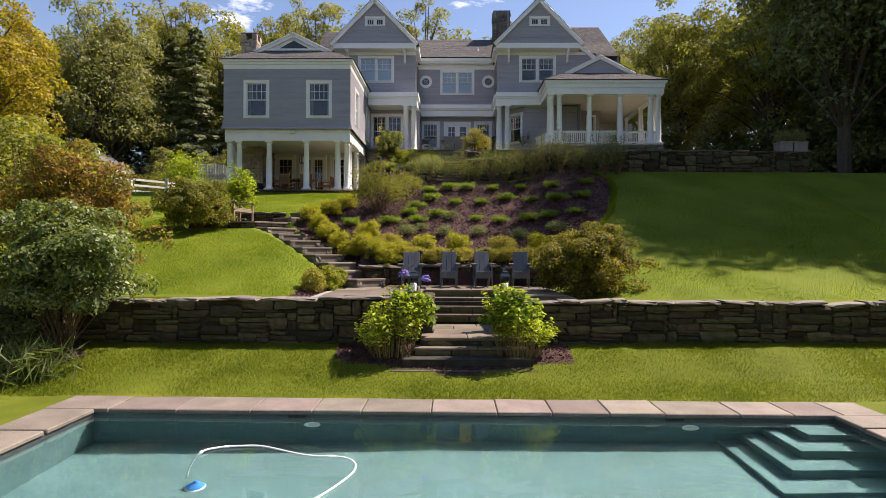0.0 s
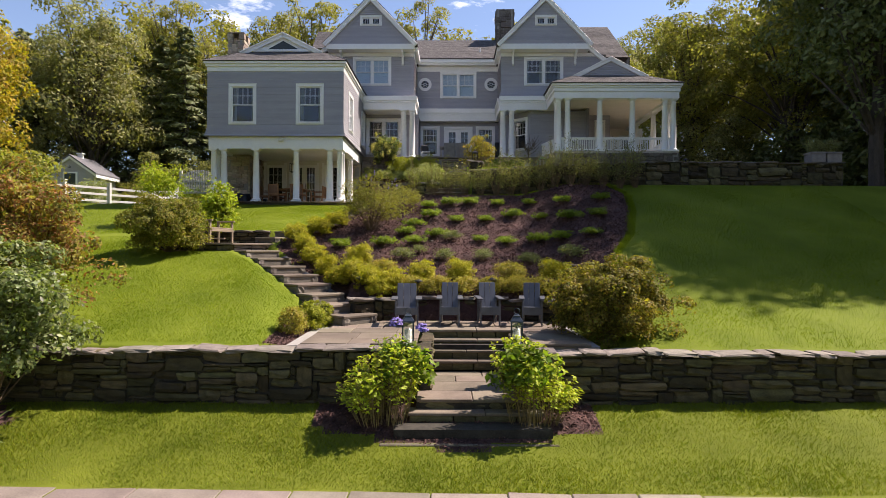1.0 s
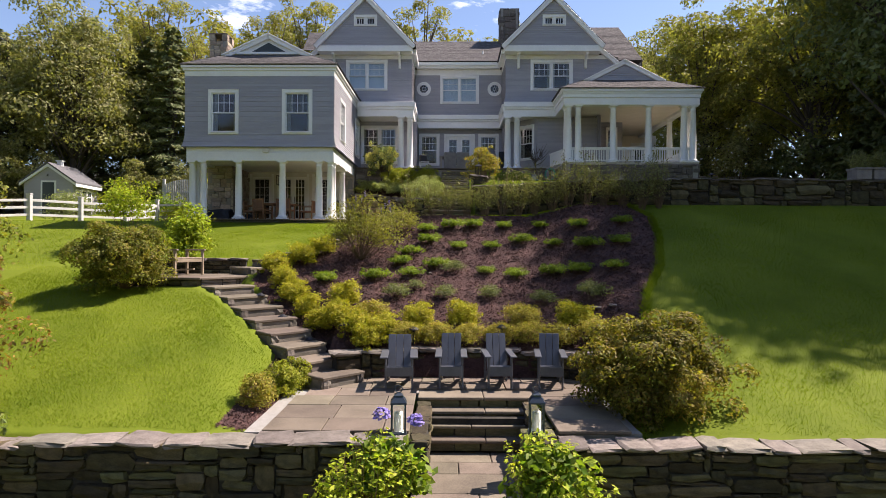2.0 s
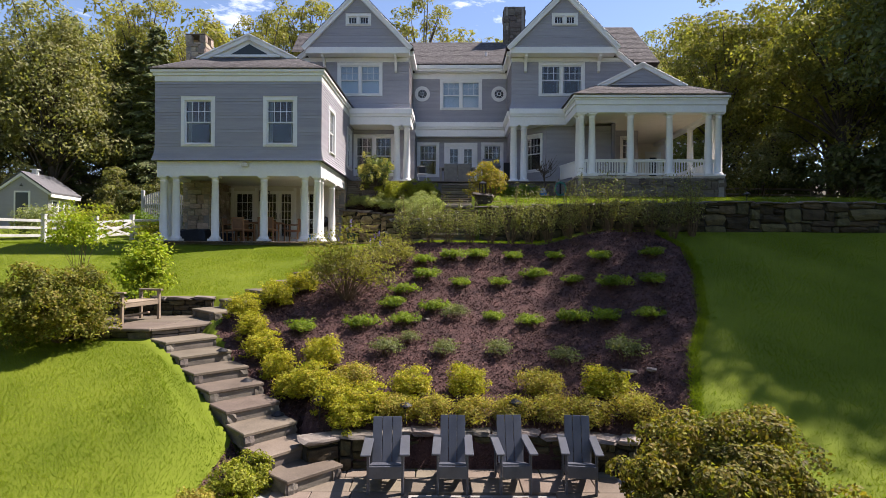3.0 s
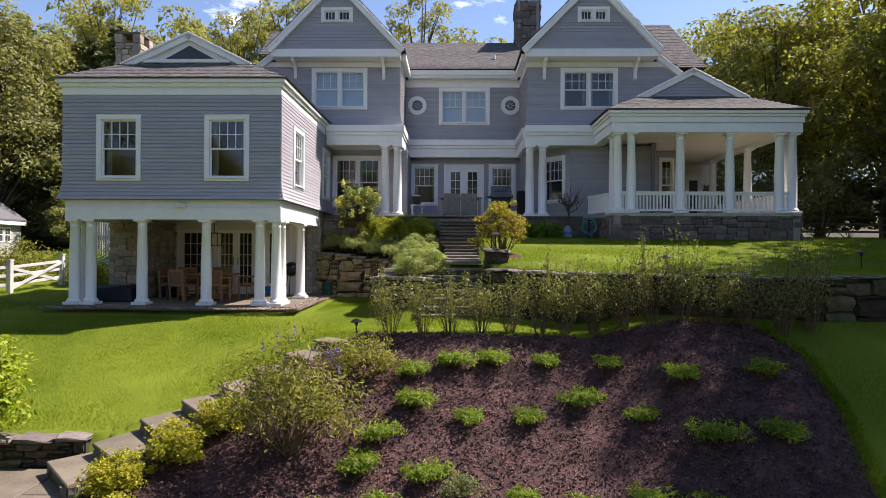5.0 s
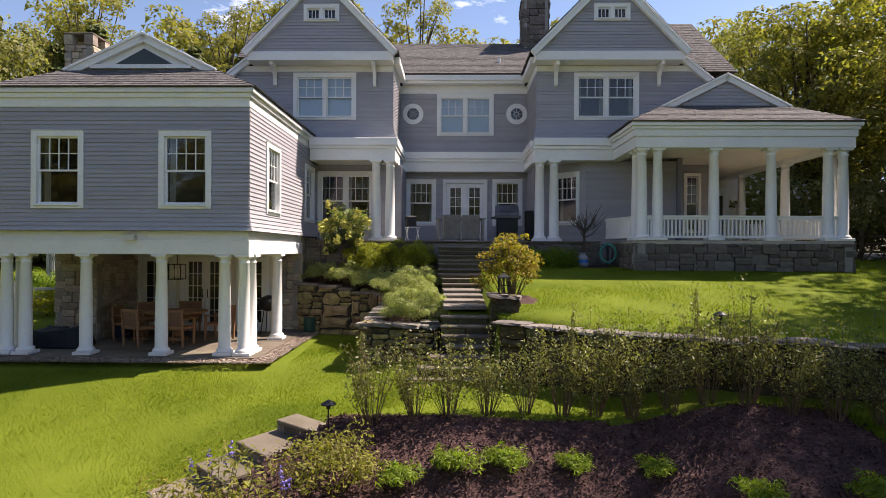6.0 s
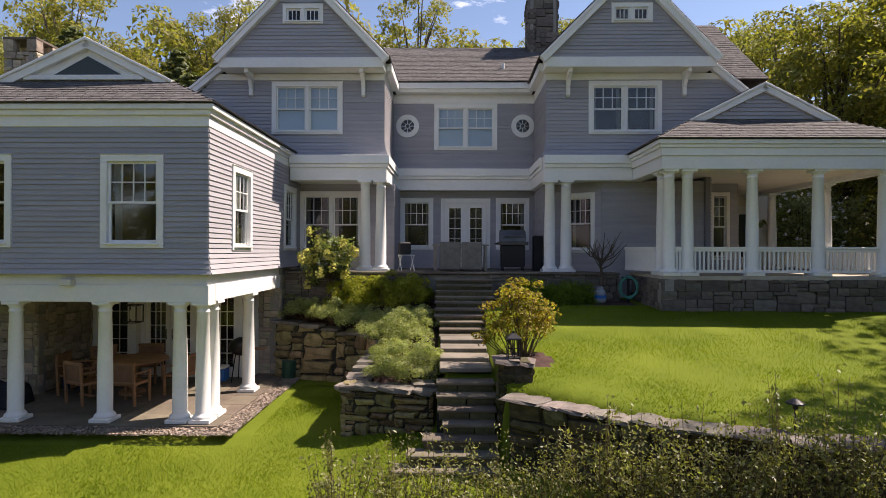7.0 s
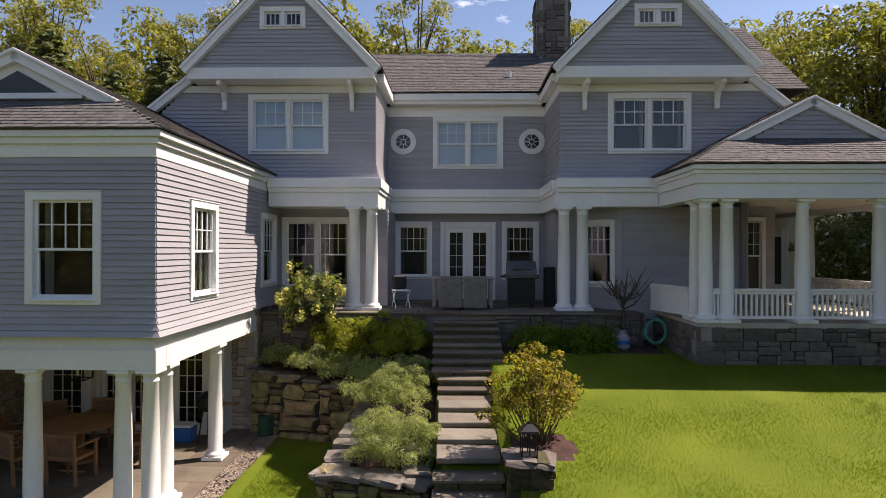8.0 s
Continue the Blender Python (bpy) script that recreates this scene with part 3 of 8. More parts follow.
def pediment(x0, x1, xa, y, z0, za, glass):
    """A small gable: white rake boards round a panel or a pane."""
    bm = bmesh.new()
    prism(bm, [(x0 + 0.1, z0), (x1 - 0.1, z0), (xa, za - 0.06)], -0.02, 0.04, Matrix(((1, 0, 0, 0), (0, 0, 1, y), (0, 1, 0, 0), (0, 0, 0, 1))))
    g = part("pediment", bm, M_TRIM if glass else M_SIDING, house)
    for a, b in (((x0 - 0.1, z0 + 0.0), (xa, za + 0.02)), ((xa, za + 0.02), (x1 + 0.1, z0 + 0.0))):
        d = Vector((b[0] - a[0], 0, b[1] - a[1]))
        ln, ang = d.length, math.atan2(d.z, d.x)
        mm = Matrix.Translation((a[0], y, a[1])) @ Matrix.Rotation(-ang, 4, "Y")
        bm = bmesh.new()
        box(bm, 0, ln, -0.12, 0.02, -0.2, -0.02, mm, 0.006)
        box(bm, 0, ln, -0.16, -0.06, -0.055, 0.0, mm, 0.006)
        part("rake_board", bm, M_TRIM, g)
    if not glass:
        siding(frame_of((x0, y - 0.035, 0), "front"), x1 - x0, z0 + 0.02, za - 0.3, left=lambda z: 0.3 + (z - z0) * (xa - x0) / (za - z0), right=lambda z: x1 - x0 - 0.3 - (z - z0) * (x1 - xa) / (za - z0), thick=0.03)
    if glass:
        bm = bmesh.new()
        prism(bm, [(xa - 0.7, z0 + 0.12), (xa + 0.7, z0 + 0.12), (xa, z0 + 0.5)], -0.05, -0.03, Matrix(((1, 0, 0, 0), (0, 0, 1, y), (0, 1, 0, 0), (0, 0, 0, 1))))
        part("pane", bm, M_DARKPANE, g)
        trim((x0 + 0.5, x1 - 0.5, y - 0.1, y, z0 + 0.02, z0 + 0.12), name="sill", parent=g)


M_DARKPANE = mat("dark_pane", 0.15, 0.0, 0.25)
M_DARKPANE.node_tree.nodes["Principled BSDF"].inputs["Base Color"].default_value = (0.05, 0.06, 0.06, 1)
pediment(px0, px1, RX, PYW, pz, RZ, True)
# middle roof, gable roofs and the roof behind
shingled([(-1.5, -0.42, 13.4), (2.95, -0.42, 13.4), (5.0, 2.4, 15.38), (-3.5, 2.4, 15.38)], (-1.5, -0.42, 13.4), (2.95, -0.42, 13.4))
for k, (gx0, gx1, apex) in enumerate(((-5.98, -1.33, -3.64), (2.72, 7.42, 5.1))):
    ga = 15.76
    y0, y1 = GAB - 0.14, 5.0
    oL, oR = gx0 - 0.02, gx1 + 0.02
    zL = 13.33
    lo_x, lo_z = (oL - 1.25, zL - 1.0) if k == 0 else (oL, zL)
    ro_x, ro_z = (oR, zL) if k == 0 else (oR + 1.25, zL - 1.0)
    shingled([(oL, y0, zL), (apex, y0, ga), (apex, y1, ga), (oL, y1, zL)], (oL, y1, zL), (oL, y0, zL))
    shingled([(oR, y1, zL), (apex, y1, ga), (apex, y0, ga), (oR, y0, zL)], (oR, y0, zL), (oR, y1, zL))
    if k == 0:
        shingled([(lo_x, BLK - 0.12, lo_z), (oL, BLK - 0.12, zL), (oL, y1, zL), (lo_x, y1, lo_z)], (lo_x, y1, lo_z), (lo_x, BLK - 0.12, lo_z))
    else:
        shingled([(ro_x, y1, ro_z), (oR, y1, zL), (oR, BLK - 0.12, zL), (ro_x, BLK - 0.12, ro_z)], (ro_x, BLK - 0.12, ro_z), (ro_x, y1, ro_z))
    for (ax, az), (bx, bz), yy in (((oL - 0.02, zL - 0.02), (apex, ga - 0.02), y0), ((apex, ga - 0.02), (oR + 0.02, zL - 0.02), y0), *((((lo_x, lo_z), (oL, zL), BLK - 0.12),) if k == 0 else (((oR, zL), (ro_x, ro_z), BLK - 0.12),))):
        d = Vector((bx - ax, 0, bz - az))
        mm = Matrix.Translation((ax, yy, az)) @ Matrix.Rotation(-math.atan2(d.z, d.x), 4, "Y")
        bm = bmesh.new()
        box(bm, 0, d.length, -0.02, 0.12, -0.20, -0.01, mm, 0.006)
        box(bm, 0, d.length, -0.05, -0.021, -0.07, 0.0, mm, 0.006)
        part("rake_board", bm, M_TRIM, house)
shingled([(-7.35, 0.3, 14.2), (-3.6, 0.3, 14.2), (-3.6, 1.8, 15.66), (-7.35, 1.8, 15.66)], (-7.35, 0.3, 14.2), (-3.6, 0.3, 14.2))
shingled([(5.1, -0.6, 13.4), (9.9, -0.6, 13.4), (9.4, 2.0, 16.0), (5.1, 2.0, 16.0)], (5.1, -0.6, 13.4), (9.9, -0.6, 13.4))
for pts in ([(-7.35, 1.8, 15.66), (-3.6, 1.8, 15.66), (-3.6, 8, 13.0), (-7.35, 8, 13.0)], [(5.1, 2.0, 16.0), (9.4, 2.0, 16.0), (9.9, 8, 13.0), (5.1, 8, 13.0)], [(-3.5, 2.4, 15.38), (5, 2.4, 15.38), (5, 8, 13.2), (-3.5, 8, 13.2)]):
    roof_plane(pts)
for pts in ([(9.9, -0.6, 13.4), (9.9, 8, 13.0), (9.4, 2.0, 16.0)],):
    roof_plane(pts)
# lower storey: cornice, columns, recessed terrace wall
TZ = 7.63
CB = 10.08
CT = 10.75
for b in ((-4.0, -1.38), (2.84, 5.2)):
    y = BLK - 0.36
    trim((b[0], b[1], y, BLK + 0.02, CB, CB + 0.34), (b[0], b[1] + (0.04 if b[1] < 0 else 0), y - 0.05, BLK + 0.02, CB + 0.34, CB + 0.44), (b[0], b[1] + (0.08 if b[1] < 0 else 0), y - 0.1, BLK + 0.02, CB + 0.44, CT), name="cornice")
trim((-1.38, 2.84, -0.12, 0.1, CB, CB + 0.34), (-1.34, 2.8, -0.17, 0.1, CB + 0.34, CB + 0.44), (-1.3, 2.76, -0.22, 0.1, CB + 0.44, CT), name="cornice")
trim((-1.62, -1.38, BLK + 0.02, 0.1, CB, CB + 0.34), (-1.62, -1.34, BLK + 0.02, 0.1, CB + 0.34, CB + 0.44), (-1.62, -1.3, BLK + 0.02, 0.1, CB + 0.44, CT), (2.84, 3.07, BLK + 0.02, 0.1, CB, CB + 0.34), (2.8, 3.07, BLK + 0.02, 0.1, CB + 0.34, CB + 0.44), (2.76, 3.07, BLK + 0.02, 0.1, CB + 0.44, CT), name="cornice")
trim((-4.0, -1.63, -2.36, 0.5, CB + 0.02, CB + 0.08), (3.08, 5.2, -2.36, 0.5, CB + 0.02, CB + 0.08), name="ceiling", material=M_TRIM)
trim((-1.36, 2.82, -0.1, 0.5, CB + 0.022, CB + 0.08), name="soffit", material=M_TRIM)
for cx, cy in ((-1.98, -2.6), (-1.55, -2.6), (3.02, -2.6), (3.46, -2.6)):
    column(cx, cy, TZ, CB, 0.15)
md = frame_of((-1.3, 0.3, 0), "front")
dh = [(0.0, 1.07, 8.22, 9.86), (1.37, 2.83, TZ, 9.86), (3.07, 4.13, 8.22, 9.86)]
siding(md, 4.3, TZ, CB + 0.02, [(a + 0.06, b - 0.06, c, d - 0.06) for a, b, c, d in dh])
window(md, *dh[0])
window(md, *dh[2])
for x0, x1, fac in ((-1.3, -1.3, "right"), (3.0, 3.0, "left")):
    mm = frame_of((-1.3, -1.55, 0), "right") if fac == "right" else frame_of((3.0, 0.3, 0), "left")
    siding(mm, 1.85, TZ, CB + 0.02)
mm = frame_of((WX1 + 0.01, -1.55, 0), "front")
siding(mm, 2.74, TZ, CB + 0.02, [(0.08, 1.78, 8.1, 9.8)])
window(mm, 0.02, 1.84, 8.02, 9.88, sashes=2, cols=3)
mm = frame_of((3.0, -1.55, 0), "front")
siding(mm, 0.5, TZ, CB + 0.02)
mm = frame_of((3.5, -1.55, 0), -43.5)
siding(mm, 1.31, TZ, CB + 0.02, [(0.2, 1.06, 8.2, 9.74)])
window(mm, 0.14, 1.12, 8.15, 9.8)
mm = frame_of((4.45, -2.45, 0), "front")
siding(mm, 2.9, TZ - 0.9, CB + 0.02)
# terrace doors
bm = bmesh.new()
for b in ((1.31, 1.43, -0.05, 0.05, TZ, 9.86), (2.77, 2.89, -0.05, 0.05, TZ, 9.86), (1.43, 2.77, -0.05, 0.05, 9.72, 9.86)):
    box(bm, *b, md, 0.006)
door = part("door", bm, M_TRIM, house, "white french doors with narrow glazed lights")
for a in (1.43, 2.10):
    b = a + 0.67
    trim((a, a + 0.15, 0.0, 0.045, TZ + 0.02, 9.72), (b - 0.15, b, 0.0, 0.045, TZ + 0.02, 9.72), (a + 0.15, b - 0.15, 0.0, 0.045, 9.56, 9.72), (a + 0.15, b - 0.15, 0.0, 0.045, TZ + 0.02, TZ + 0.28), m=md, name="door_leaf", parent=door)
    bm = bmesh.new()
    box(bm, a + 0.15, b - 0.15, 0.02, 0.026, TZ + 0.28, 9.56, md)
    p = part("pane", bm, M_GLASS, door)
    p.visible_shadow = False
    bm = bmesh.new()
    box(bm, (a + b) / 2 - 0.008, (a + b) / 2 + 0.008, 0.012, 0.034, TZ + 0.28, 9.56, md)
    for i in range(1, 5):
        v = TZ + 0.28 + (9.56 - TZ - 0.28) * i / 5
        box(bm, a + 0.15, b - 0.15, 0.013, 0.033, v - 0.008, v + 0.008, md)
    part("muntin", bm, M_TRIM, door)
# added dark sheet behind the door glass, in place of an unlit room
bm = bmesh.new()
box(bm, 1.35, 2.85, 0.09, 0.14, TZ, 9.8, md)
part("dark_room_fill", bm, M_DARK, house)
# porch
QX0, QX1, QY = 5.2, 10.95, -5.0
QZ = 7.63
for cx, cy in ((5.43, -4.8), (5.43, -4.35), (5.85, -4.8), (7.34, -4.8), (8.85, -4.8), (10.35, -4.8), (10.74, -4.8), (10.74, -4.35), (10.74, -2.05), (10.74, 0.75)):
    column(cx, cy, QZ, CB, 0.14)
trim((QX0, QX1, QY, QY + 0.34, CB, CB + 0.3), (QX0, QX0 + 0.34, QY + 0.34, BLK - 0.05, CB, CB + 0.3), (QX1 - 0.34, QX1, QY + 0.34, 2.5, CB, CB + 0.3), name="beam")
trim((QX0 - 0.04, QX1 + 0.04, QY - 0.04, 2.5, CB + 0.3, CB + 0.48), (QX0 - 0.08, QX1 + 0.08, QY - 0.08, 2.5, CB + 0.48, CB + 0.56), (QX0 - 0.13, QX1 + 0.13, QY - 0.13, 2.5, CB + 0.56, CB + 0.66), name="cornice")
trim((QX0 + 0.34, QX1 - 0.34, QY + 0.34, 2.5, CB + 0.12, CB + 0.2), name="ceiling", material=M_CEIL)
FX0, FX1, FY, FZ = QX0 - 0.17, QX1 + 0.17, QY - 0.17, CB + 0.665
SX, SZ, SY, spz = 8.1, 12.36, -3.8, 11.45
s2 = (SZ - FZ) / (FX1 - SX)
a1, a0 = FX1 - (spz - FZ) / s2, FX0 + (spz - FZ) / s2
shingled([(FX0, FY, FZ), (FX1, FY, FZ), (a1, SY, spz), (a0, SY, spz)], (FX0, FY, FZ), (FX1, FY, FZ))
shingled([(FX1, FY, FZ), (FX1, 2.7, FZ), (SX, 2.7, SZ), (SX, SY, SZ), (a1, SY, spz)], (FX1, FY, FZ), (FX1, 2.7, FZ))
shingled([(FX0, BLK, FZ), (FX0, FY, FZ), (a0, SY, spz), (SX, SY, SZ), (SX, BLK, SZ)], (FX0, BLK, FZ), (FX0, FY, FZ))
pediment(a0, a1, SX, SY, spz, SZ, False)
# roof skirt between block and porch
trim((QX0 + 0.02, QX1 - 0.02, QY + 0.02, 2.5, QZ - 0.10, QZ), name="porch_floor", material=M_GREYWOOD)
mm = frame_of((6.9, -1.0, 0), "front")
siding(mm, 1.9, QZ, CB + 0.12, [(1.16, 1.6, 8.0, 9.84)])
window(mm, 1.1, 1.66, 7.95, 9.92, cols=2, rows=3, casing=0.09)
siding(frame_of((7.36, -2.55, 0), "right"), 1.55, QZ, CB + 0.12)
siding(frame_of((8.8, -1.0, 0), "right"), 3.4, QZ, CB + 0.12)
trim((8.7, 11.6, 2.36, 2.48, QZ, CB + 0.12), name="porch_wall", material=M_CEIL)

# ---- foliage helpers ----
def leaf_mesh(name, pos, nrm, size, material, aspect=0.55, fold=0.25, seed=1, spread=0.8, tri=False):
    """One small folded leaf (four triangles' worth of outline) at each place."""
    rg = np.random.RandomState(seed)
    n = len(pos)
    up = nrm + rg.normal(0, spread, (n, 3))
    up /= np.linalg.norm(up, axis=1, keepdims=True) + 1e-9
    d = rg.normal(0, 1, (n, 3))
    d -= (d * up).sum(1, keepdims=True) * up
    d /= np.linalg.norm(d, axis=1, keepdims=True) + 1e-9
    s = np.cross(up, d)
    L = (size * rg.uniform(0.65, 1.3, n))[:, None]
    W = L * aspect * 0.5
    if tri:
        v = np.stack([pos - d * L * 0.5, pos + d * L * 0.5 + s * W * 0.8, pos + d * L * 0.25 - s * W * 1.3], 1)
        me = bpy.data.meshes.new(name)
        me.vertices.add(3 * n)
        me.vertices.foreach_set("co", v.reshape(-1))
        me.loops.add(3 * n)
        me.loops.foreach_set("vertex_index", np.arange(3 * n))
        me.polygons.add(n)
        me.polygons.foreach_set("loop_start", np.arange(0, 3 * n, 3))
        me.update(calc_edges=True)
        me.materials.append(material)
        return me
    v = np.empty((n, 4, 3))
    v[:, 0] = pos - d * L * 0.5
    v[:, 1] = pos + s * W + up * W * fold
    v[:, 2] = pos + d * L * 0.5
    v[:, 3] = pos - s * W + up * W * fold
    me = bpy.data.meshes.new(name)
    me.vertices.add(4 * n)
    me.vertices.foreach_set("co", v.reshape(-1))
    idx = np.arange(4 * n).reshape(n, 4)
    tri = np.concatenate([idx[:, [0, 1, 2]], idx[:, [0, 2, 3]]], 1).reshape(-1)
    me.loops.add(6 * n)
    me.loops.foreach_set("vertex_index", tri)
    me.polygons.add(2 * n)
    me.polygons.foreach_set("loop_start", np.arange(0, 6 * n, 3))
    me.update(calc_edges=True)
    me.materials.append(material)
    return me


def clumps(n_clump, radii, seed, low=-0.35, rough=0.25, shell=0.55, power=1.0):
    """Centres of leaf clumps in a rough ellipsoid, thicker near its skin."""
    rg = np.random.RandomState(seed)
    d = rg.normal(0, 1, (n_clump * 4, 3))
    d /= np.linalg.norm(d, axis=1, keepdims=True)
    d = d[d[:, 2] > low][:n_clump]
    lump = np.array([1 + rough * noise.noise((p[0] * 1.7 + seed * 3.1, p[1] * 1.7, p[2] * 1.7)) * 2 for p in d])
    r = (shell + (1 - shell) * rg.uniform(0, 1, len(d)) ** power) * lump
    return d * r[:, None] * np.array(radii), d


def crown(name, n_clump, per, radii, size, material, seed, clump_r=0.2, low=-0.35, rough=0.25, shell=0.55, aspect=0.55, offset=(0, 0, 0), flat=0.7, spread=0.8, tri=False):
    c, d = clumps(n_clump, radii, seed, low, rough, shell)
    rg = np.random.RandomState(seed + 77)
    m = len(c)
    ball = rg.normal(0, 1, (m * per, 3))
    ball *= (1.9 * rg.uniform(0, 1, m * per) ** 0.45 / np.linalg.norm(ball, axis=1))[:, None]
    pos = np.repeat(c, per, 0) + ball * clump_r * np.array((1, 1, flat)) * np.repeat(rg.uniform(0.6, 1.4, m), per)[:, None]
    nrm = np.repeat(d, per, 0) * 0.6 + np.array((0, 0, 0.7))
    return leaf_mesh(name, pos + np.array(offset), nrm, size, material, aspect, seed=seed + 5, spread=spread, tri=tri), c + np.array(offset)


def stems(bm, base, tips, r0, r1, seed, lean=0.5, n=5):
    """Stems that spring from one root."""
    rg = random.Random(seed)
    roots = []
    for t in tips:
        t = Vector(t)
        b = Vector(base) + Vector((rg.uniform(-0.08, 0.08), rg.uniform(-0.08, 0.08), 0))
        mid = b.lerp(t, 0.5) + Vector((rg.uniform(-0.1, 0.1), rg.uniform(-0.1, 0.1), 0.12)) * (t - b).length * 0.5 * lean
        for v in tube(bm, [b, b.lerp(mid, 0.2), b.lerp(mid, 0.55), mid, mid.lerp(t, 0.6), t], r0, r1, n)[0]:
            v.co = Vector(base)
            roots.append(v)
    bmesh.ops.remove_doubles(bm, verts=roots, dist=1e-4)


def link_mesh(name, me, parent, label=""):
    ob = new(name, me)
    ob.parent = parent
    return tagged(ob, label) if label else ob


def leafmat(name, c0, c1, hue=0.02, val=0.35, trans=0.5, rough=0.6, spec=0.3):
    return varied(name, c0, c1, 1.3, 30, 0.0, rough, island=val, hue=hue, trans=trans, spec=spec)


L_TREE = leafmat("tree_leaf", (0.16, 0.16, 0.04), (0.33, 0.30, 0.085))
L_GREYTREE = leafmat("grey_olive_leaf", (0.16, 0.165, 0.066), (0.35, 0.335, 0.135))
L_OLIVETREE = leafmat("sunlit_olive_leaf", (0.15, 0.16, 0.036), (0.33, 0.305, 0.075))
L_DARK = leafmat("dark_needle", (0.085, 0.108, 0.043), (0.215, 0.24, 0.085), trans=0.3)
L_YELLOW = leafmat("yellow_leaf", (0.21, 0.175, 0.016), (0.40, 0.30, 0.03), hue=0.03)
L_JUN = leafmat("juniper_leaf", (0.11, 0.17, 0.016), (0.25, 0.33, 0.03))
L_YOUNG = leafmat("young_leaf", (0.2, 0.26, 0.02), (0.38, 0.43, 0.04))
L_THICK = leafmat("thicket_leaf", (0.13, 0.155, 0.028), (0.33, 0.31, 0.06), hue=0.03, val=0.45)
L_OLIVE = leafmat("olive_leaf", (0.16, 0.165, 0.035), (0.30, 0.28, 0.06))
L_GOLD = leafmat("golden_leaf", (0.25, 0.25, 0.018), (0.50, 0.455, 0.04), hue=0.028, val=0.42)
L_GOLDRED = leafmat("gold_brown_leaf", (0.23, 0.205, 0.035), (0.42, 0.36, 0.075), hue=0.035, val=0.4)
L_QUINCE = leafmat("yellowing_leaf", (0.16, 0.165, 0.025), (0.42, 0.30, 0.05), hue=0.035, val=0.4)
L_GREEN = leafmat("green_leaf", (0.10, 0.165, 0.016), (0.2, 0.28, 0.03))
L_BRIGHT = leafmat("bright_leaf", (0.3, 0.36, 0.025), (0.5, 0.55, 0.05), trans=0.45)
L_BUSH = leafmat("mixed_leaf", (0.08, 0.105, 0.02), (0.34, 0.305, 0.052), hue=0.035, val=0.45)
L_BRONZE = leafmat("bronze_leaf", (0.053, 0.074, 0.016), (0.31, 0.25, 0.038), hue=0.035, val=0.5)
L_VIB = leafmat("glossy_leaf", (0.095, 0.13, 0.04), (0.235, 0.275, 0.105), rough=0.45, spec=0.4, val=0.6)
L_AUTUMN = leafmat("autumn_leaf", (0.13, 0.155, 0.027), (0.37, 0.215, 0.058), hue=0.07, val=0.45)
L_GREY = leafmat("grey_green_leaf", (0.19, 0.22, 0.105), (0.35, 0.38, 0.20), val=0.3)
L_COT = leafmat("dull_green_leaf", (0.10, 0.125, 0.055), (0.25, 0.27, 0.13), val=0.45)
L_SAGE = leafmat("sage_leaf", (0.22, 0.26, 0.10), (0.40, 0.43, 0.19), val=0.35)
L_SPIREA = leafmat("yellow_green_leaf", (0.17, 0.20, 0.02), (0.36, 0.36, 0.04), val=0.4)
L_HEDGE = leafmat("hedge_leaf", (0.105, 0.12, 0.04), (0.32, 0.31, 0.125), rough=0.42, spec=0.45, val=0.45)
M_BARK = varied("bark", (0.05, 0.04, 0.03), (0.125, 0.1, 0.078), 4, 40, 0.8, 0.95, stretch=(1, 1, 0.3), dist=0.02)
M_STEM = varied("stem", (0.085, 0.058, 0.034), (0.18, 0.125, 0.075), 4, 40, 0.3, 0.9)
M_CANE = varied("pale_cane", (0.15, 0.11, 0.045), (0.27, 0.21, 0.085), 4, 40, 0.2, 0.8)
M_FLOWER = varied("blue_flower", (0.16, 0.12, 0.42), (0.34, 0.28, 0.62), 8, 40, 0.1, 0.8, island=0.25)
M_CREAM = varied("cream_flower", (0.52, 0.50, 0.10), (0.74, 0.70, 0.22), 8, 40, 0.1, 0.8, island=0.2)


def boughs(name, centres, outward, radius, per, size, material, seed, flat=0.78, low=-0.6, aspect=0.6, spread=0.55, tri=True):
    """Leaf masses: a skin of leaves over the upper and outer side of each bough, thinning out below."""
    rg = np.random.RandomState(seed + 31)
    m = len(centres)
    k = int(per * 1.6)
    d = rg.normal(0, 1, (m, k, 3))
    d += outward[:, None, :] * 0.35
    d /= np.linalg.norm(d, axis=2, keepdims=True)
    keep = d[:, :, 2] > low + 0.25 * rg.normal(0, 1, (m, k))
    r = radius * rg.uniform(0.65, 1.35, m)
    lump = 1 + 0.22 * np.sin(d[:, :, 0] * 5 + np.arange(m)[:, None]) * np.sin(d[:, :, 1] * 6 + np.arange(m)[:, None] * 1.7)
    dist = (1 - 0.45 * rg.uniform(0, 1, (m, k)) ** 2.2) * lump * r[:, None]
    pos = centres[:, None, :] + d * dist[:, :, None] * np.array((1, 1, flat))
    pos[:, :, 2] -= 0.18 * (dist ** 2) / radius
    nrm = d * np.array((1, 1, 1.3)) + np.array((0, 0, 0.25))
    return leaf_mesh(name, pos[keep], nrm[keep], size, material, aspect, seed=seed + 5, spread=spread, tri=tri)


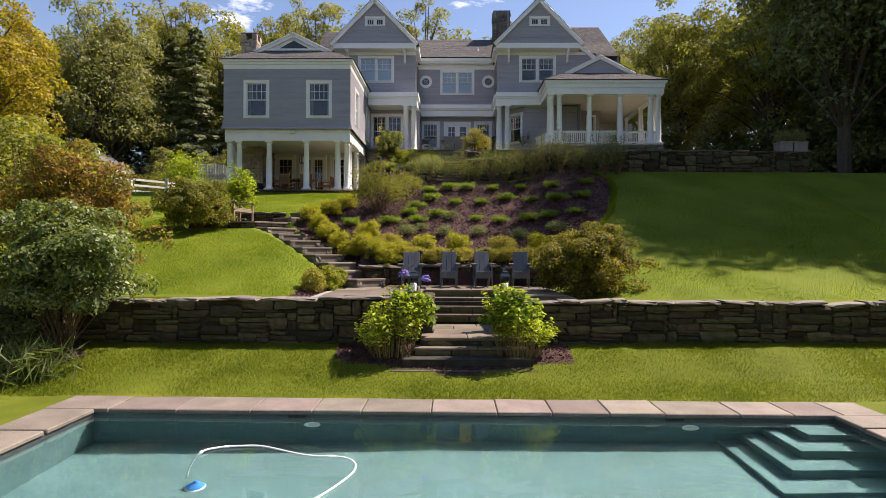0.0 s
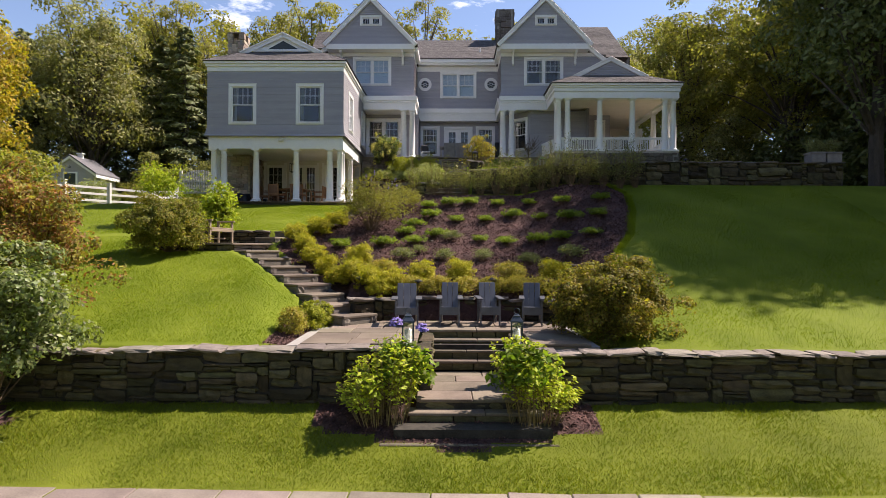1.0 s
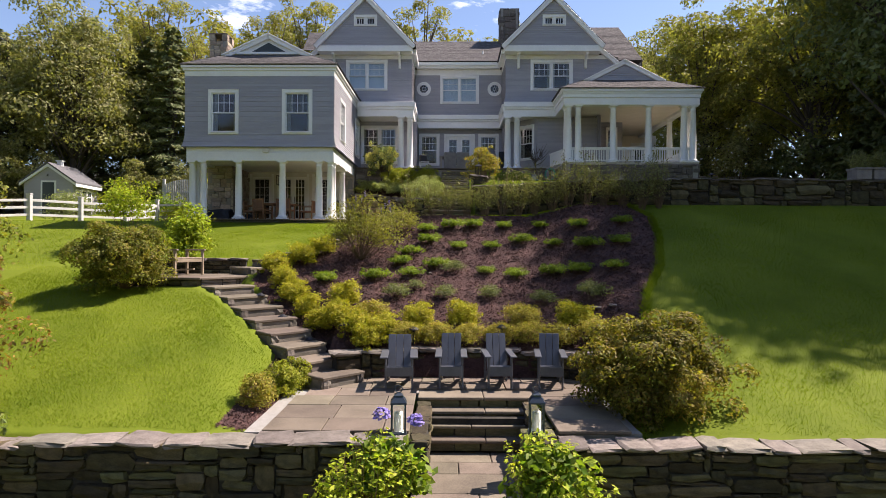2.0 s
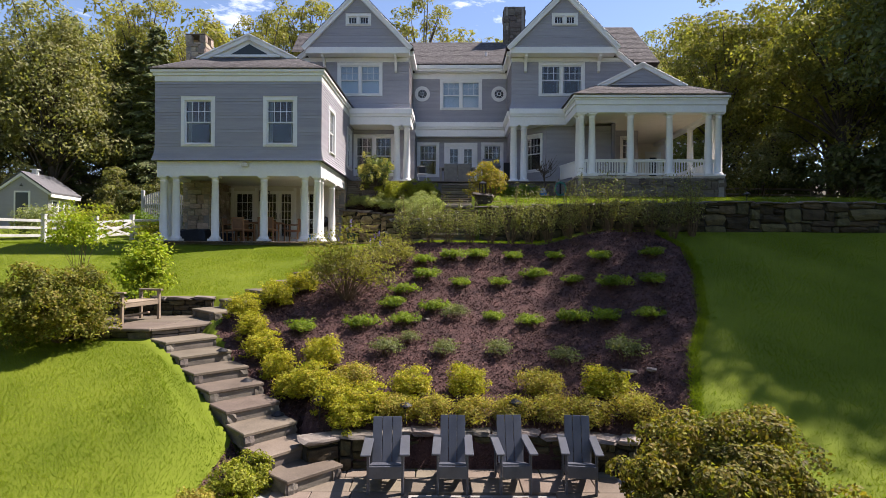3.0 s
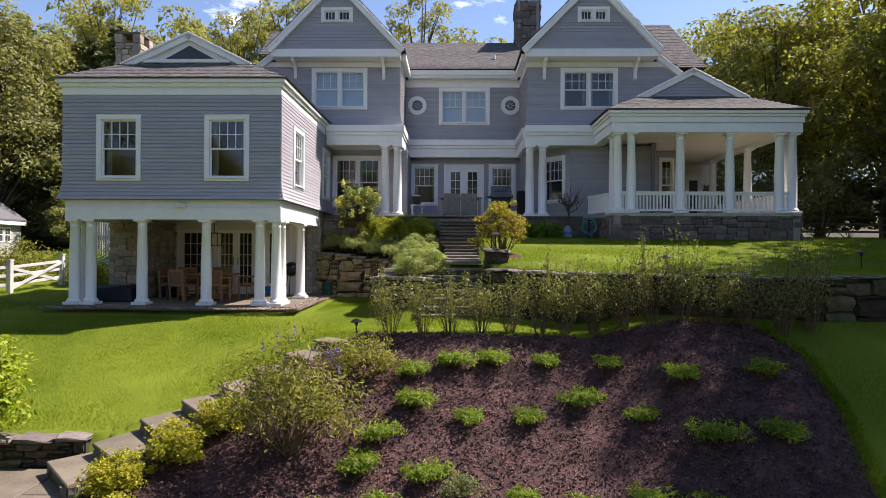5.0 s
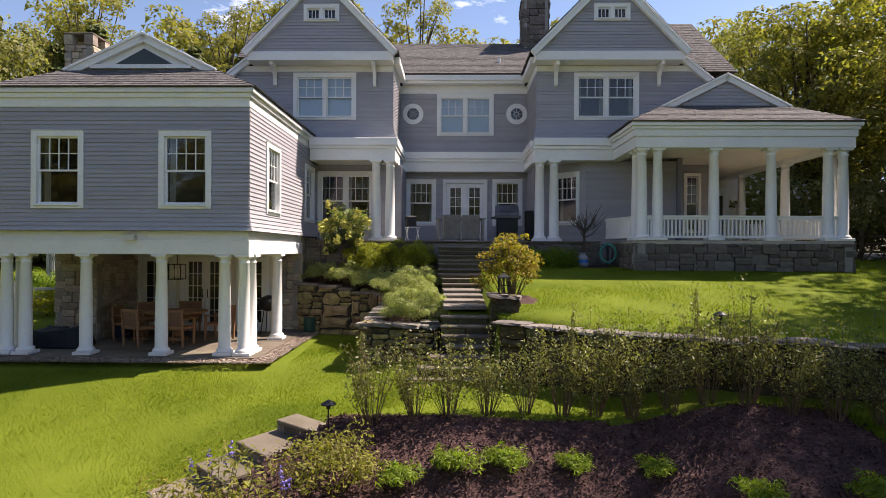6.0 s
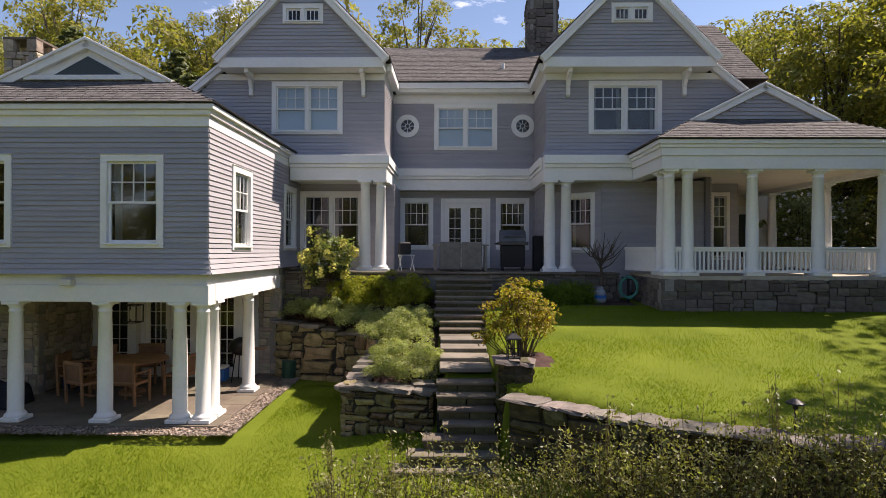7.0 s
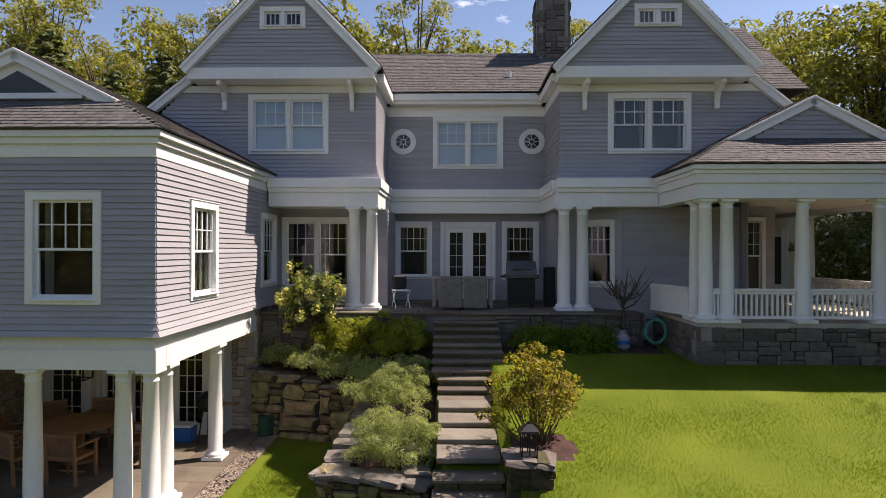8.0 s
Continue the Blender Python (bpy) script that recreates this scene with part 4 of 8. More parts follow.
def tree(name, label, height, spread_r, material, seed, n_bough=80, per=260, leaf=0.2, kind="round", at=None, bough=None, low=-0.75):
    t = thing(name, label, "tree", at=at)
    rg = random.Random(seed)
    rgn = np.random.RandomState(seed)
    bm = bmesh.new()
    tr = height * 0.016 + 0.05
    top = height * (0.94 if kind == "conifer" else 0.78)
    pts = [(rg.uniform(-0.08, 0.08) * i, rg.uniform(-0.08, 0.08) * i, top * i / 6) for i in range(7)]
    tube(bm, pts, tr, tr * 0.2, 9)
    if kind == "conifer":
        k = n_bough
        h = (np.arange(k) + rgn.uniform(0, 1, k)) / k
        h = 0.05 + 0.94 * h ** 1.15
        ln = spread_r * (1 - h) ** 0.7 * rgn.uniform(0.7, 1.12, k) + 0.25
        a = np.arange(k) * 2.4 + rgn.normal(0, 0.3, k)
        f = 0.18 + 0.82 * rgn.uniform(0, 1, (k, per)) ** 0.75
        lat = rgn.normal(0, 1, (k, per)) * 0.17 * ln[:, None] * (1.15 - 0.7 * f)
        ca, sa = np.cos(a)[:, None], np.sin(a)[:, None]
        rad = f * ln[:, None]
        z = height * h[:, None] - 0.11 * rad - 0.055 * rad ** 2 - 0.12 * np.abs(lat) - np.abs(rgn.normal(0, 0.12, (k, per)))
        pos = np.stack([rad * ca - lat * sa, rad * sa + lat * ca, np.maximum(0.15, z)], 2)
        nrm = np.stack([ca + 0 * f, sa + 0 * f, 1.1 + 0 * f], 2)
        me = leaf_mesh("crown", pos.reshape(-1, 3), nrm.reshape(-1, 3), leaf, material, 0.42, seed=seed, spread=0.45, tri=True)
        for i in range(0, k, 2):
            b = Vector((0, 0, height * h[i]))
            q = Vector((ln[i] * 0.85 * math.cos(a[i]), ln[i] * 0.85 * math.sin(a[i]), height * h[i] - 0.1 * ln[i] - 0.045 * ln[i] ** 2))
            tube(bm, [b, b.lerp(q, 0.5) + Vector((0, 0, 0.05 * ln[i])), q], 0.035, 0.012, 4)
    else:
        c, d = clumps(n_bough, (spread_r, spread_r, height * 0.42), seed, low, 0.26, 0.42)
        c = c + np.array((0, 0, height * 0.58))
        me = boughs("crown", c, d, bough or spread_r * 0.33, per, leaf, material, seed)
        for q in c[::2]:
            q = Vector(q)
            h0 = max(height * 0.12, min(top * 0.92, q.z * rg.uniform(0.45, 0.75)))
            b = Vector(pts[min(6, int(h0 / top * 6))])
            tube(bm, [b, b.lerp(q, 0.35) + Vector((0, 0, 0.25)), b.lerp(q, 0.7) + Vector((0, 0, 0.3)), q], tr * 0.3, 0.02, 5)
    part("trunk", bm, M_BARK, t)
    link_mesh("crown", me, t)
    return t


def shrub(name, label, radii, leaf, material, seed, n_clump=60, per=40, clump_r=0.12, at=None, stem=0.012, group="", low=-0.5, rough=0.28, shell=0.45, lift=0.9, category="shrub", n_stem=10, aspect=0.55, massed=0.0):
    """A bush: stems from the ground and a crown of clumped leaves, or of leaf masses where massed gives their radius."""
    t = thing(name, label, category, group, at=at)
    if massed:
        c, d = clumps(n_clump, radii, seed, low, rough, shell)
        c = c + np.array((0, 0, radii[2] * lift))
        me = boughs("crown", c, d, massed, per, leaf, material, seed, flat=0.75, low=-0.5, aspect=aspect, spread=0.6, tri=False)
    else:
        me, c = crown("crown", n_clump, per, radii, leaf, material, seed, clump_r, low, rough, shell, offset=(0, 0, radii[2] * lift), aspect=aspect)
    bm = bmesh.new()
    step = max(1, len(c) // n_stem)
    stems(bm, (0, 0, -0.05), [q for q in c[::step]], stem, stem * 0.4, seed)
    part("branchwork", bm, M_STEM, t)
    link_mesh("crown", me, t)
    return t


def on_ground(x, y, rz=0.0, s=1.0, dz=0.0, sz=None):
    return Matrix.Translation((x, y, ground(x, y) + dz)) @ Matrix.Rotation(radians(rz), 4, "Z") @ Matrix.Diagonal((s, s, sz or s, 1))


# ---- stonework ----
def stone_template(seed, jitter=0.17, worn=1.0):
    """A rough block one unit across, its corners knocked off."""
    rg = random.Random(seed)
    bm = bmesh.new()
    bmesh.ops.create_cube(bm, size=1.0)
    bmesh.ops.subdivide_edges(bm, edges=bm.edges[:], cuts=1, use_grid_fill=True)
    for v in bm.verts:
        k = sum(abs(c) > 0.4 for c in v.co)
        v.co *= 1 + worn * {3: -0.16, 2: -0.06, 1: 0.02, 0: 0.0}[k]
        v.co += Vector((rg.uniform(-1, 1), rg.uniform(-1, 1), rg.uniform(-1, 1))) * jitter * 0.5
    return bm


STONES = [mesh_of("stone", stone_template(i), M_STONE) for i in range(8)]
CAPS = [mesh_of("capstone", stone_template(20 + i, 0.14, 0.55), M_CAP) for i in range(5)]
M_BEDSTONE = varied("tan_fieldstone", (0.12, 0.09, 0.042), (0.36, 0.28, 0.15), 2.2, 26, 0.9, 0.92, rnd=0.45, hue=0.03, dist=0.02)
BEDS = [mesh_of("stone", stone_template(80 + i, 0.26), M_BEDSTONE) for i in range(6)]
ASHLARS = [mesh_of("stone", stone_template(40 + i, 0.04, 0.3), M_ASHLAR) for i in range(5)]
M_MOSSY = varied("mossy_riser_stone", (0.055, 0.052, 0.024), (0.15, 0.135, 0.07), 3, 30, 0.6, 0.92, rnd=0.3, hue=0.02, dist=0.012)
RISERS = [mesh_of("stone", stone_template(45 + i, 0.04, 0.3), M_MOSSY) for i in range(5)]
WARMS = [mesh_of("stone", stone_template(60 + i, 0.05, 0.45), M_WARM) for i in range(5)]


def stone(name, meshes, parent, m, rg):
    ob = new(name, meshes[rg.randrange(len(meshes))])
    ob.parent = parent
    ob.matrix_basis = m
    return ob


def stone_wall(parent, a, b, z0, z1, thick=0.42, seed=1, course=(0.07, 0.19), length=(0.2, 0.75), meshes=None, cap=0.06, gap=0.018, core=None, depth=0.24, batter=0.0, tilt=1.0, boulder=0.0, cap_tilt=1.0):
    """Dry-laid courses along the line a-b (x, y) on the side of the viewer; z0 and z1 are functions of the share along it."""
    rg = random.Random(seed)
    meshes = meshes or STONES
    a, b = Vector((*a, 0)), Vector((*b, 0))
    L = (b - a).length
    ang = math.atan2(b.y - a.y, b.x - a.x)
    base = Matrix.Translation(a) @ Matrix.Rotation(ang, 4, "Z")
    bm = bmesh.new()
    n = max(2, int(L / 0.5))
    low = [(L * i / n, z0(i / n) - 0.15) for i in range(n + 1)]
    top = [(L * i / n, z1(i / n) - 0.02 - cap * 0.6) for i in range(n, -1, -1)]
    prism(bm, low + top, 0.02 - thick, -0.07 - batter, base @ Matrix(((1, 0, 0, 0), (0, 0, -1, 0), (0, 1, 0, 0), (0, 0, 0, 1))))
    part("core", bm, core or M_DARKGAP, parent)
    zlo = min(z0(i / 10) for i in range(11))
    zhi = max(z1(i / 10) for i in range(11)) - cap
    cw, chh = 0.09, max(0.05, course[0] * 0.75)
    nx_, nz_ = max(1, round(L / cw)), max(1, round((zhi - zlo) / chh))
    cw, chh = L / nx_, (zhi - zlo) / nz_
    used = [[False] * nx_ for _ in range(nz_)]
    for j in range(nz_):
        i = 0
        while i < nx_:
            if used[j][i]:
                i += 1
                continue
            big = rg.random() < 0.25
            h = min(nz_ - j, max(1, round(rg.uniform(*course) * (1.35 if big else 0.9) / chh)))
            wdt = min(nx_ - i, max(2, round(rg.uniform(*length) * (1.2 if big else 1.0) / cw)))
            if rg.random() < boulder:
                h, wdt = min(nz_ - j, max(2, round(rg.uniform(0.26, 0.42) / chh))), min(nx_ - i, round(rg.uniform(0.5, 1.1) / cw))
            k = 0
            while k < wdt and not used[j][i + k]:
                k += 1
            wdt = k
            while h > 1 and any(used[j + h - 1][i + k] for k in range(wdt)):
                h -= 1
            for jj in range(j, j + h):
                for k in range(wdt):
                    used[jj][i + k] = True
            x, l, z, hh = i * cw, wdt * cw, zlo + j * chh, h * chh
            s = (x + l / 2) / L
            if z + hh * 0.5 > z0(s) - 0.08 and z + hh * 0.4 < z1(s) - cap:
                q = base @ Matrix.Translation((x + l / 2, depth / 2 + rg.uniform(-0.035, 0.035) + batter * (z - zlo) / max(0.1, zhi - zlo), z + hh / 2)) @ Matrix.Rotation(radians(rg.uniform(-3, 3) * tilt), 4, "Y") @ Matrix.Diagonal((l - gap, depth * rg.uniform(0.9, 1.1), hh - gap, 1))
                stone("stone", meshes, parent, q, rg)
            i += wdt
    if cap:
        x = -0.1
        while x < L:
            l = max(0.12, min(rg.uniform(0.22, 0.75), L + 0.05 - x))
            s = min(1, max(0, (x + l / 2) / L))
            q = base @ Matrix.Translation((x + l / 2, thick / 2 - 0.02 + rg.uniform(-0.02, 0.02), z1(s) - cap / 2 + rg.uniform(-0.025, 0.02))) @ Matrix.Rotation(radians(rg.uniform(-4, 4) * cap_tilt), 4, "Y") @ Matrix.Rotation(radians(rg.uniform(-9, 9) * cap_tilt), 4, "Z") @ Matrix.Diagonal((l - 0.01, thick + rg.uniform(0.0, 0.1), cap * rg.uniform(0.8, 1.15), 1))
            stone("capstone", CAPS, parent, q, rg)
            x += l
    return parent


def slab(name, pts, z1, thick, material, parent, bev=0.012, jitter=0.0):
    """A flat stone from its outline."""
    bm = bmesh.new()
    prism(bm, pts, z1 - thick, z1)
    bmesh.ops.bevel(bm, geom=bm.edges[:], offset=bev, segments=1, affect="EDGES", clamp_overlap=True)
    return part(name, bm, material, parent)


# ---- pool ----
pool = thing("swimming_pool", "rectangular swimming pool with blue-green water", "pool", kind="structure", at=POOL_ROT)
M_WATER = mat("pool_water", 0.03, 0.0, 0.5)
_b = M_WATER.node_tree.nodes["Principled BSDF"]
_b.inputs["Base Color"].default_value = (0.67, 0.87, 0.855, 1)
_b.inputs["Transmission Weight"].default_value = 1.0
_b.inputs["IOR"].default_value = 1.333
wnz = node(M_WATER, "ShaderNodeTexNoise", Scale=6.5, Detail=4.0, Distortion=0.6)
wb = node(M_WATER, "ShaderNodeBump", Strength=0.4, Distance=0.035)
link(M_WATER, wnz.outputs["Fac"], wb.inputs["Height"])
link(M_WATER, wb.outputs["Normal"], _b.inputs["Normal"])
M_PLASTER = varied("pool_plaster_blue", (0.060, 0.120, 0.126), (0.088, 0.160, 0.168), 1.5, 20, 0.1, 0.8)
M_TILE = varied("waterline_tile", (0.05, 0.055, 0.06), (0.09, 0.095, 0.1), 6, 40, 0.2, 0.4)
bm = bmesh.new()
prism(bm, [(PX0, -1.5), (-0.5, -1.15), (PX1, -1.15), (PX1, -1.75), (PX0, -1.75)], -PY0, 0, Matrix(((1, 0, 0, 0), (0, 0, -1, 0), (0, 1, 0, 0), (0, 0, 0, 1))))
for b in ((PX0 - 0.2, PX0, PY0, 0.2, -1.75, -0.06), (PX1, PX1 + 0.2, PY0, 0.2, -1.75, -0.06), (PX0, PX1, 0, 0.2, -1.75, -0.06), (PX0 - 0.2, PX1 + 0.2, PY0 - 0.2, PY0, -1.75, -0.06)):
    box(bm, *b)
part("basin", bm, M_PLASTER, pool)
bm = bmesh.new()
for b in ((PX0 + 0.001, PX1 - 0.001, -0.012, -0.001, -0.28, -0.07), (PX0 + 0.001, PX0 + 0.012, PY0, -0.013, -0.28, -0.07), (PX1 - 0.012, PX1 - 0.001, PY0, -0.013, -0.28, -0.07)):
    box(bm, *b)
part("tile_band", bm, M_TILE, pool)
bm = bmesh.new()
box(bm, PX0 - 0.05, PX1 + 0.05, PY0 - 0.05, 0.05, -1.6, -0.09)
w = part("water", bm, M_WATER, pool, "clear rippled water")
w.visible_shadow = False
for i in range(4):
    k, ky = 0.70 + 0.33 * i, 0.55 + 0.4 * i
    bm = bmesh.new()
    box(bm, PX1 - k, PX1 - 0.001, -ky, -0.014, -1.6, -0.22 - 0.27 * i, None, 0.01)
    part("pool_step", bm, M_PLASTER, pool, "grey tiled pool step" if not i else "")
for i in (-2.35, 3.05):
    bm = bmesh.new()
    box(bm, i - 0.13, i + 0.13, -0.016, -0.004, -0.20, -0.08)
    part("skimmer", bm, M_DARKGAP, pool)
    bm = bmesh.new()
    lathe(bm, [(0.07, 0.012), (0.075, 0.0), (0.115, 0.0), (0.12, 0.014), (0.09, 0.022), (0.07, 0.012)], 24, pose(i + 0.22, -0.02, -0.48, 90, 0, 0))
    part("inlet", bm, M_TRIM, pool)
rg = random.Random(5)
for side in range(4):
    x = PY0 if side in (1, 2) else PX0 - 0.72
    end = -0.0 if side in (1, 2) else PX1 + 0.72
    while x < end - 0.05:
        l = min(rg.uniform(0.7, 1.1), end - x)
        if end - x - l < 0.3:
            l = end - x
        if side == 0:
            o = [(x + 0.006, -0.04), (x + l - 0.006, -0.04), (x + l - 0.006, 0.68 + rg.uniform(-0.02, 0.04)), (x + 0.006, 0.68 + rg.uniform(-0.02, 0.04))]
        elif side == 1:
            o = [(PX0 - 0.70, x + 0.006), (PX0 + 0.04, x + 0.006), (PX0 + 0.04, x + l - 0.052), (PX0 - 0.70, x + l - 0.052)]
        elif side == 3:
            o = [(x + 0.006, PY0 - 0.68), (x + l - 0.006, PY0 - 0.68), (x + l - 0.006, PY0 - 0.01), (x + 0.006, PY0 - 0.01)]
        else:
            o = [(PX1 - 0.04, x + 0.006), (PX1 + 0.70, x + 0.006), (PX1 + 0.70, x + l - 0.052), (PX1 - 0.04, x + l - 0.052)]
        slab("coping_stone", o, 0.0 + rg.uniform(-0.003, 0.003), 0.06, M_PINK, pool)
        x += l

# pool cleaner and its hose
cleaner = thing("pool_cleaner", "blue and white suction pool cleaner under water", "pool cleaner", at=POOL_ROT @ pose(-3.2, -1.45, -1.33, 0, 0, 25) @ Matrix.Scale(0.62, 4))
M_BLUEP = mat("blue_plastic", 0.4)
M_BLUEP.node_tree.nodes["Principled BSDF"].inputs["Base Color"].default_value = (0.02, 0.16, 0.5, 1)
bm = bmesh.new()
lathe(bm, [(0.02, 0.0), (0.16, 0.0), (0.18, 0.05), (0.12, 0.12), (0.06, 0.18), (0.03, 0.28)], 14)
part("body", bm, M_BLUEP, cleaner)
bm = bmesh.new()
lathe(bm, [(0.1, -0.02), (0.2, -0.02), (0.2, 0.0), (0.1, 0.0)], 14)
part("skirt", bm, M_TRIM, cleaner)
hose = thing("pool_hose", "white floating pool hose", "hose", at=POOL_ROT)
bm = bmesh.new()
hp = [(-3.23, -1.6, -0.9), (-3.2, -1.62, -0.6), (-3.12, -1.66, -0.25), (-3.06, -1.64, -0.075), (-2.95, -1.45, -0.075), (-2.7, -1.38, -0.075), (-2.4, -1.38, -0.075), (-1.82, -1.67, -0.075), (-1.4, -1.72, -0.075), (-1.22, -1.87, -0.075), (-1.17, -2.12, -0.075), (-1.25, -2.45, -0.075), (-1.45, -2.9, -0.08), (-1.9, -3.6, -0.09)]
fine = []
for i in range(len(hp) - 1):
    p0, p1, p2, p3 = (Vector(hp[max(0, min(len(hp) - 1, i + k))]) for k in (-1, 0, 1, 2))
    for s in range(5):
        u = s / 5
        fine.append(0.5 * ((2 * p1) + (p2 - p0) * u + (2 * p0 - 5 * p1 + 4 * p2 - p3) * u * u + (3 * p1 - p0 - 3 * p2 + p3) * u ** 3))
tube(bm, fine, 0.011, 0.011, 7)
part("hose_pipe", bm, M_TRIM, hose, smooth=True)
bm = bmesh.new()
for k in (15, 22, 38):
    a, b = fine[k], fine[k + 1]
    tube(bm, [a, b], 0.018, 0.018, 8)
part("float", bm, M_TRIM, hose)

# ---- lower retaining wall and steps ----
lw = thing("wall_lower_left", "dry-laid fieldstone retaining wall with flat capstones", "wall", kind="structure")
stone_wall(lw, (-13.0, 11.62), (-0.52, 11.52), lambda s: 0.34, lambda s: 1.36 + 0.03 * math.sin(s * 9), seed=3, course=(0.06, 0.2), length=(0.25, 0.9), boulder=0.06, gap=0.012)
rw = thing("wall_lower_right", "dry-laid fieldstone retaining wall with flat capstones", "wall", kind="structure")
stone_wall(rw, (1.62, 11.52), (15.0, 11.62), lambda s: 0.36, lambda s: 1.33 + 0.02 * math.sin(s * 11), seed=4, course=(0.06, 0.2), length=(0.25, 0.9), boulder=0.03, gap=0.012)
low = thing("lower_steps", "bluestone garden steps with stone risers", "steps", kind="structure")
SX0, SX1 = -0.42, 1.52


def step(parent, x0, x1, y0, y1, z, riser=0.17, seed=0):
    """A tread of one or more slabs over a stone riser."""
    rg = random.Random(seed)
    n = max(1, round((x1 - x0) / 1.1))
    cuts = [x0] + sorted(x0 + (x1 - x0) * (i + rg.uniform(-0.15, 0.15)) / n for i in range(1, n)) + [x1]
    for a, b in zip(cuts, cuts[1:]):
        slab("tread", [(a + 0.004, y0), (b - 0.004, y0), (b - 0.004, y1), (a + 0.004, y1)], z, 0.055, M_BLUE, parent)
    x = x0 + 0.03
    while x < x1 - 0.05:
        l = min(rg.uniform(0.3, 0.7), x1 - 0.03 - x)
        q = Matrix.Translation((x + l / 2, y0 + 0.12, z - 0.055 - (riser - 0.05) / 2)) @ Matrix.Diagonal((l - 0.008, 0.18, riser - 0.05, 1))
        stone("riser_stone", RISERS, parent, q, rg)
        x += l


for i, (y0, y1, z, e) in enumerate(((10.38, 10.75, 0.195, 0.50), (10.68, 11.0, 0.35, 0.32), (10.92, 11.25, 0.51, 0.12))):
    step(low, SX0 - e, SX1 + e * 0.35, y0, y1, z, seed=i)
bm = bmesh.new()
box(bm, SX0, SX1, 11.15, 13.4, 0.3, 0.6)
box(bm, SX0 - 0.3, SX1 + 0.1, 10.55, 11.2, 0.0, 0.36)
part("core", bm, M_DARKGAP, low)
step(low, SX0, SX1, 11.12, 11.7, 0.67, seed=8)
rg = random.Random(2)
y = 11.705
while y < 13.3:
    d = min(rg.uniform(0.45, 0.7), 13.32 - y)
    c = rg.uniform(0.3, 0.7) * (SX1 - SX0) + SX0
    for a, b in ((SX0, c), (c, SX1)):
        slab("flagstone", [(a + 0.005, y), (b - 0.005, y), (b - 0.005, y + d - 0.01), (a + 0.005, y + d - 0.01)], 0.668, 0.05, M_BLUE, low)
    y += d
for i, (y0, z) in enumerate(((13.2, 0.88), (13.38, 1.055), (13.58, 1.23), (13.80, 1.40))):
    step(low, SX0, SX1, y0, y0 + (0.34 if i < 3 else 0.5), z, seed=20 + i)
bm = bmesh.new()
box(bm, SX0, SX1, 13.45, 13.9, 0.6, 1.15)
part("core", bm, M_DARKGAP, low)
for sx, t in ((SX0 - 0.26, 1), (SX1 + 0.26, -1)):
    stone_wall(low, (SX0 - 0.3, 12.0) if t > 0 else (SX1 + 0.0, 12.0), (SX0 - 0.0, 12.0) if t > 0 else (SX1 + 0.3, 12.0), lambda s: 0.7, lambda s: 1.36, seed=9 + t, cap=0.0, thick=0.2)
    stone_wall(low, (SX0 - 0.02, 13.8) if t > 0 else (SX1 + 0.02, 11.7), (SX0 - 0.02, 11.7) if t > 0 else (SX1 + 0.02, 13.8), lambda s: 0.65, lambda s: 1.345, seed=30 + t, cap=0.0, thick=0.25)

# ---- patio with its low wall ----
patio = thing("patio", "irregular bluestone flagstone patio", "patio", kind="structure")
bm = bmesh.new()
box(bm, -2.7, SX0 - 0.26, 12.03, 15.4, 1.1, 1.352)
box(bm, SX1 + 0.26, 2.7, 12.03, 15.4, 1.1, 1.352)
box(bm, SX0 - 0.26, SX1 + 0.26, 14.2, 15.4, 1.1, 1.352)
part("bed", bm, M_MORTAR, patio)
rg = random.Random(11)
y = 11.98
while y < 15.35:
    d = min(rg.uniform(0.45, 0.75), 15.4 - y)
    lx = -2.45 if y < 13.4 else -2.45 + (y - 13.4) * 0.25
    for xa, xb in (((lx, SX0 - 0.03), (SX1 + 0.03, 2.55)) if y < 13.9 else ((lx, 2.55),)):
        x = xa
        while x < xb - 0.02:
            l = min(rg.uniform(0.5, 1.05), xb - x)
            if xb - x - l < 0.25:
                l = xb - x
            s0, s1 = rg.uniform(-0.04, 0.04), rg.uniform(-0.04, 0.04)
            slab("flagstone", [(x + 0.007, y + 0.007), (x + l - 0.007, y + 0.007), (x + l - 0.007, y + d - 0.007), (x + 0.007, y + d - 0.007)], PATIO + rg.uniform(-0.004, 0.004), 0.05, M_BLUE, patio, 0.008)
            x += l
    y += d
seat = thing("wall_patio", "low curved dry-stone wall behind the patio", "wall", kind="structure")
arc = [(-1.95, 14.95), (-1.55, 15.22), (-0.9, 15.38), (0.2, 15.46), (1.3, 15.42), (2.2, 15.25), (2.8, 14.95)]
for i, (a, b) in enumerate(zip(arc, arc[1:])):
    stone_wall(seat, a, b, lambda s: PATIO - 0.02, lambda s: 1.93, seed=50 + i, thick=0.34, cap=0.07, course=(0.09, 0.18), length=(0.15, 0.45))

# ---- stair up the left side ----
stair = thing("garden_stair", "curving stone stair of thick bluestone slabs", "steps", kind="structure")


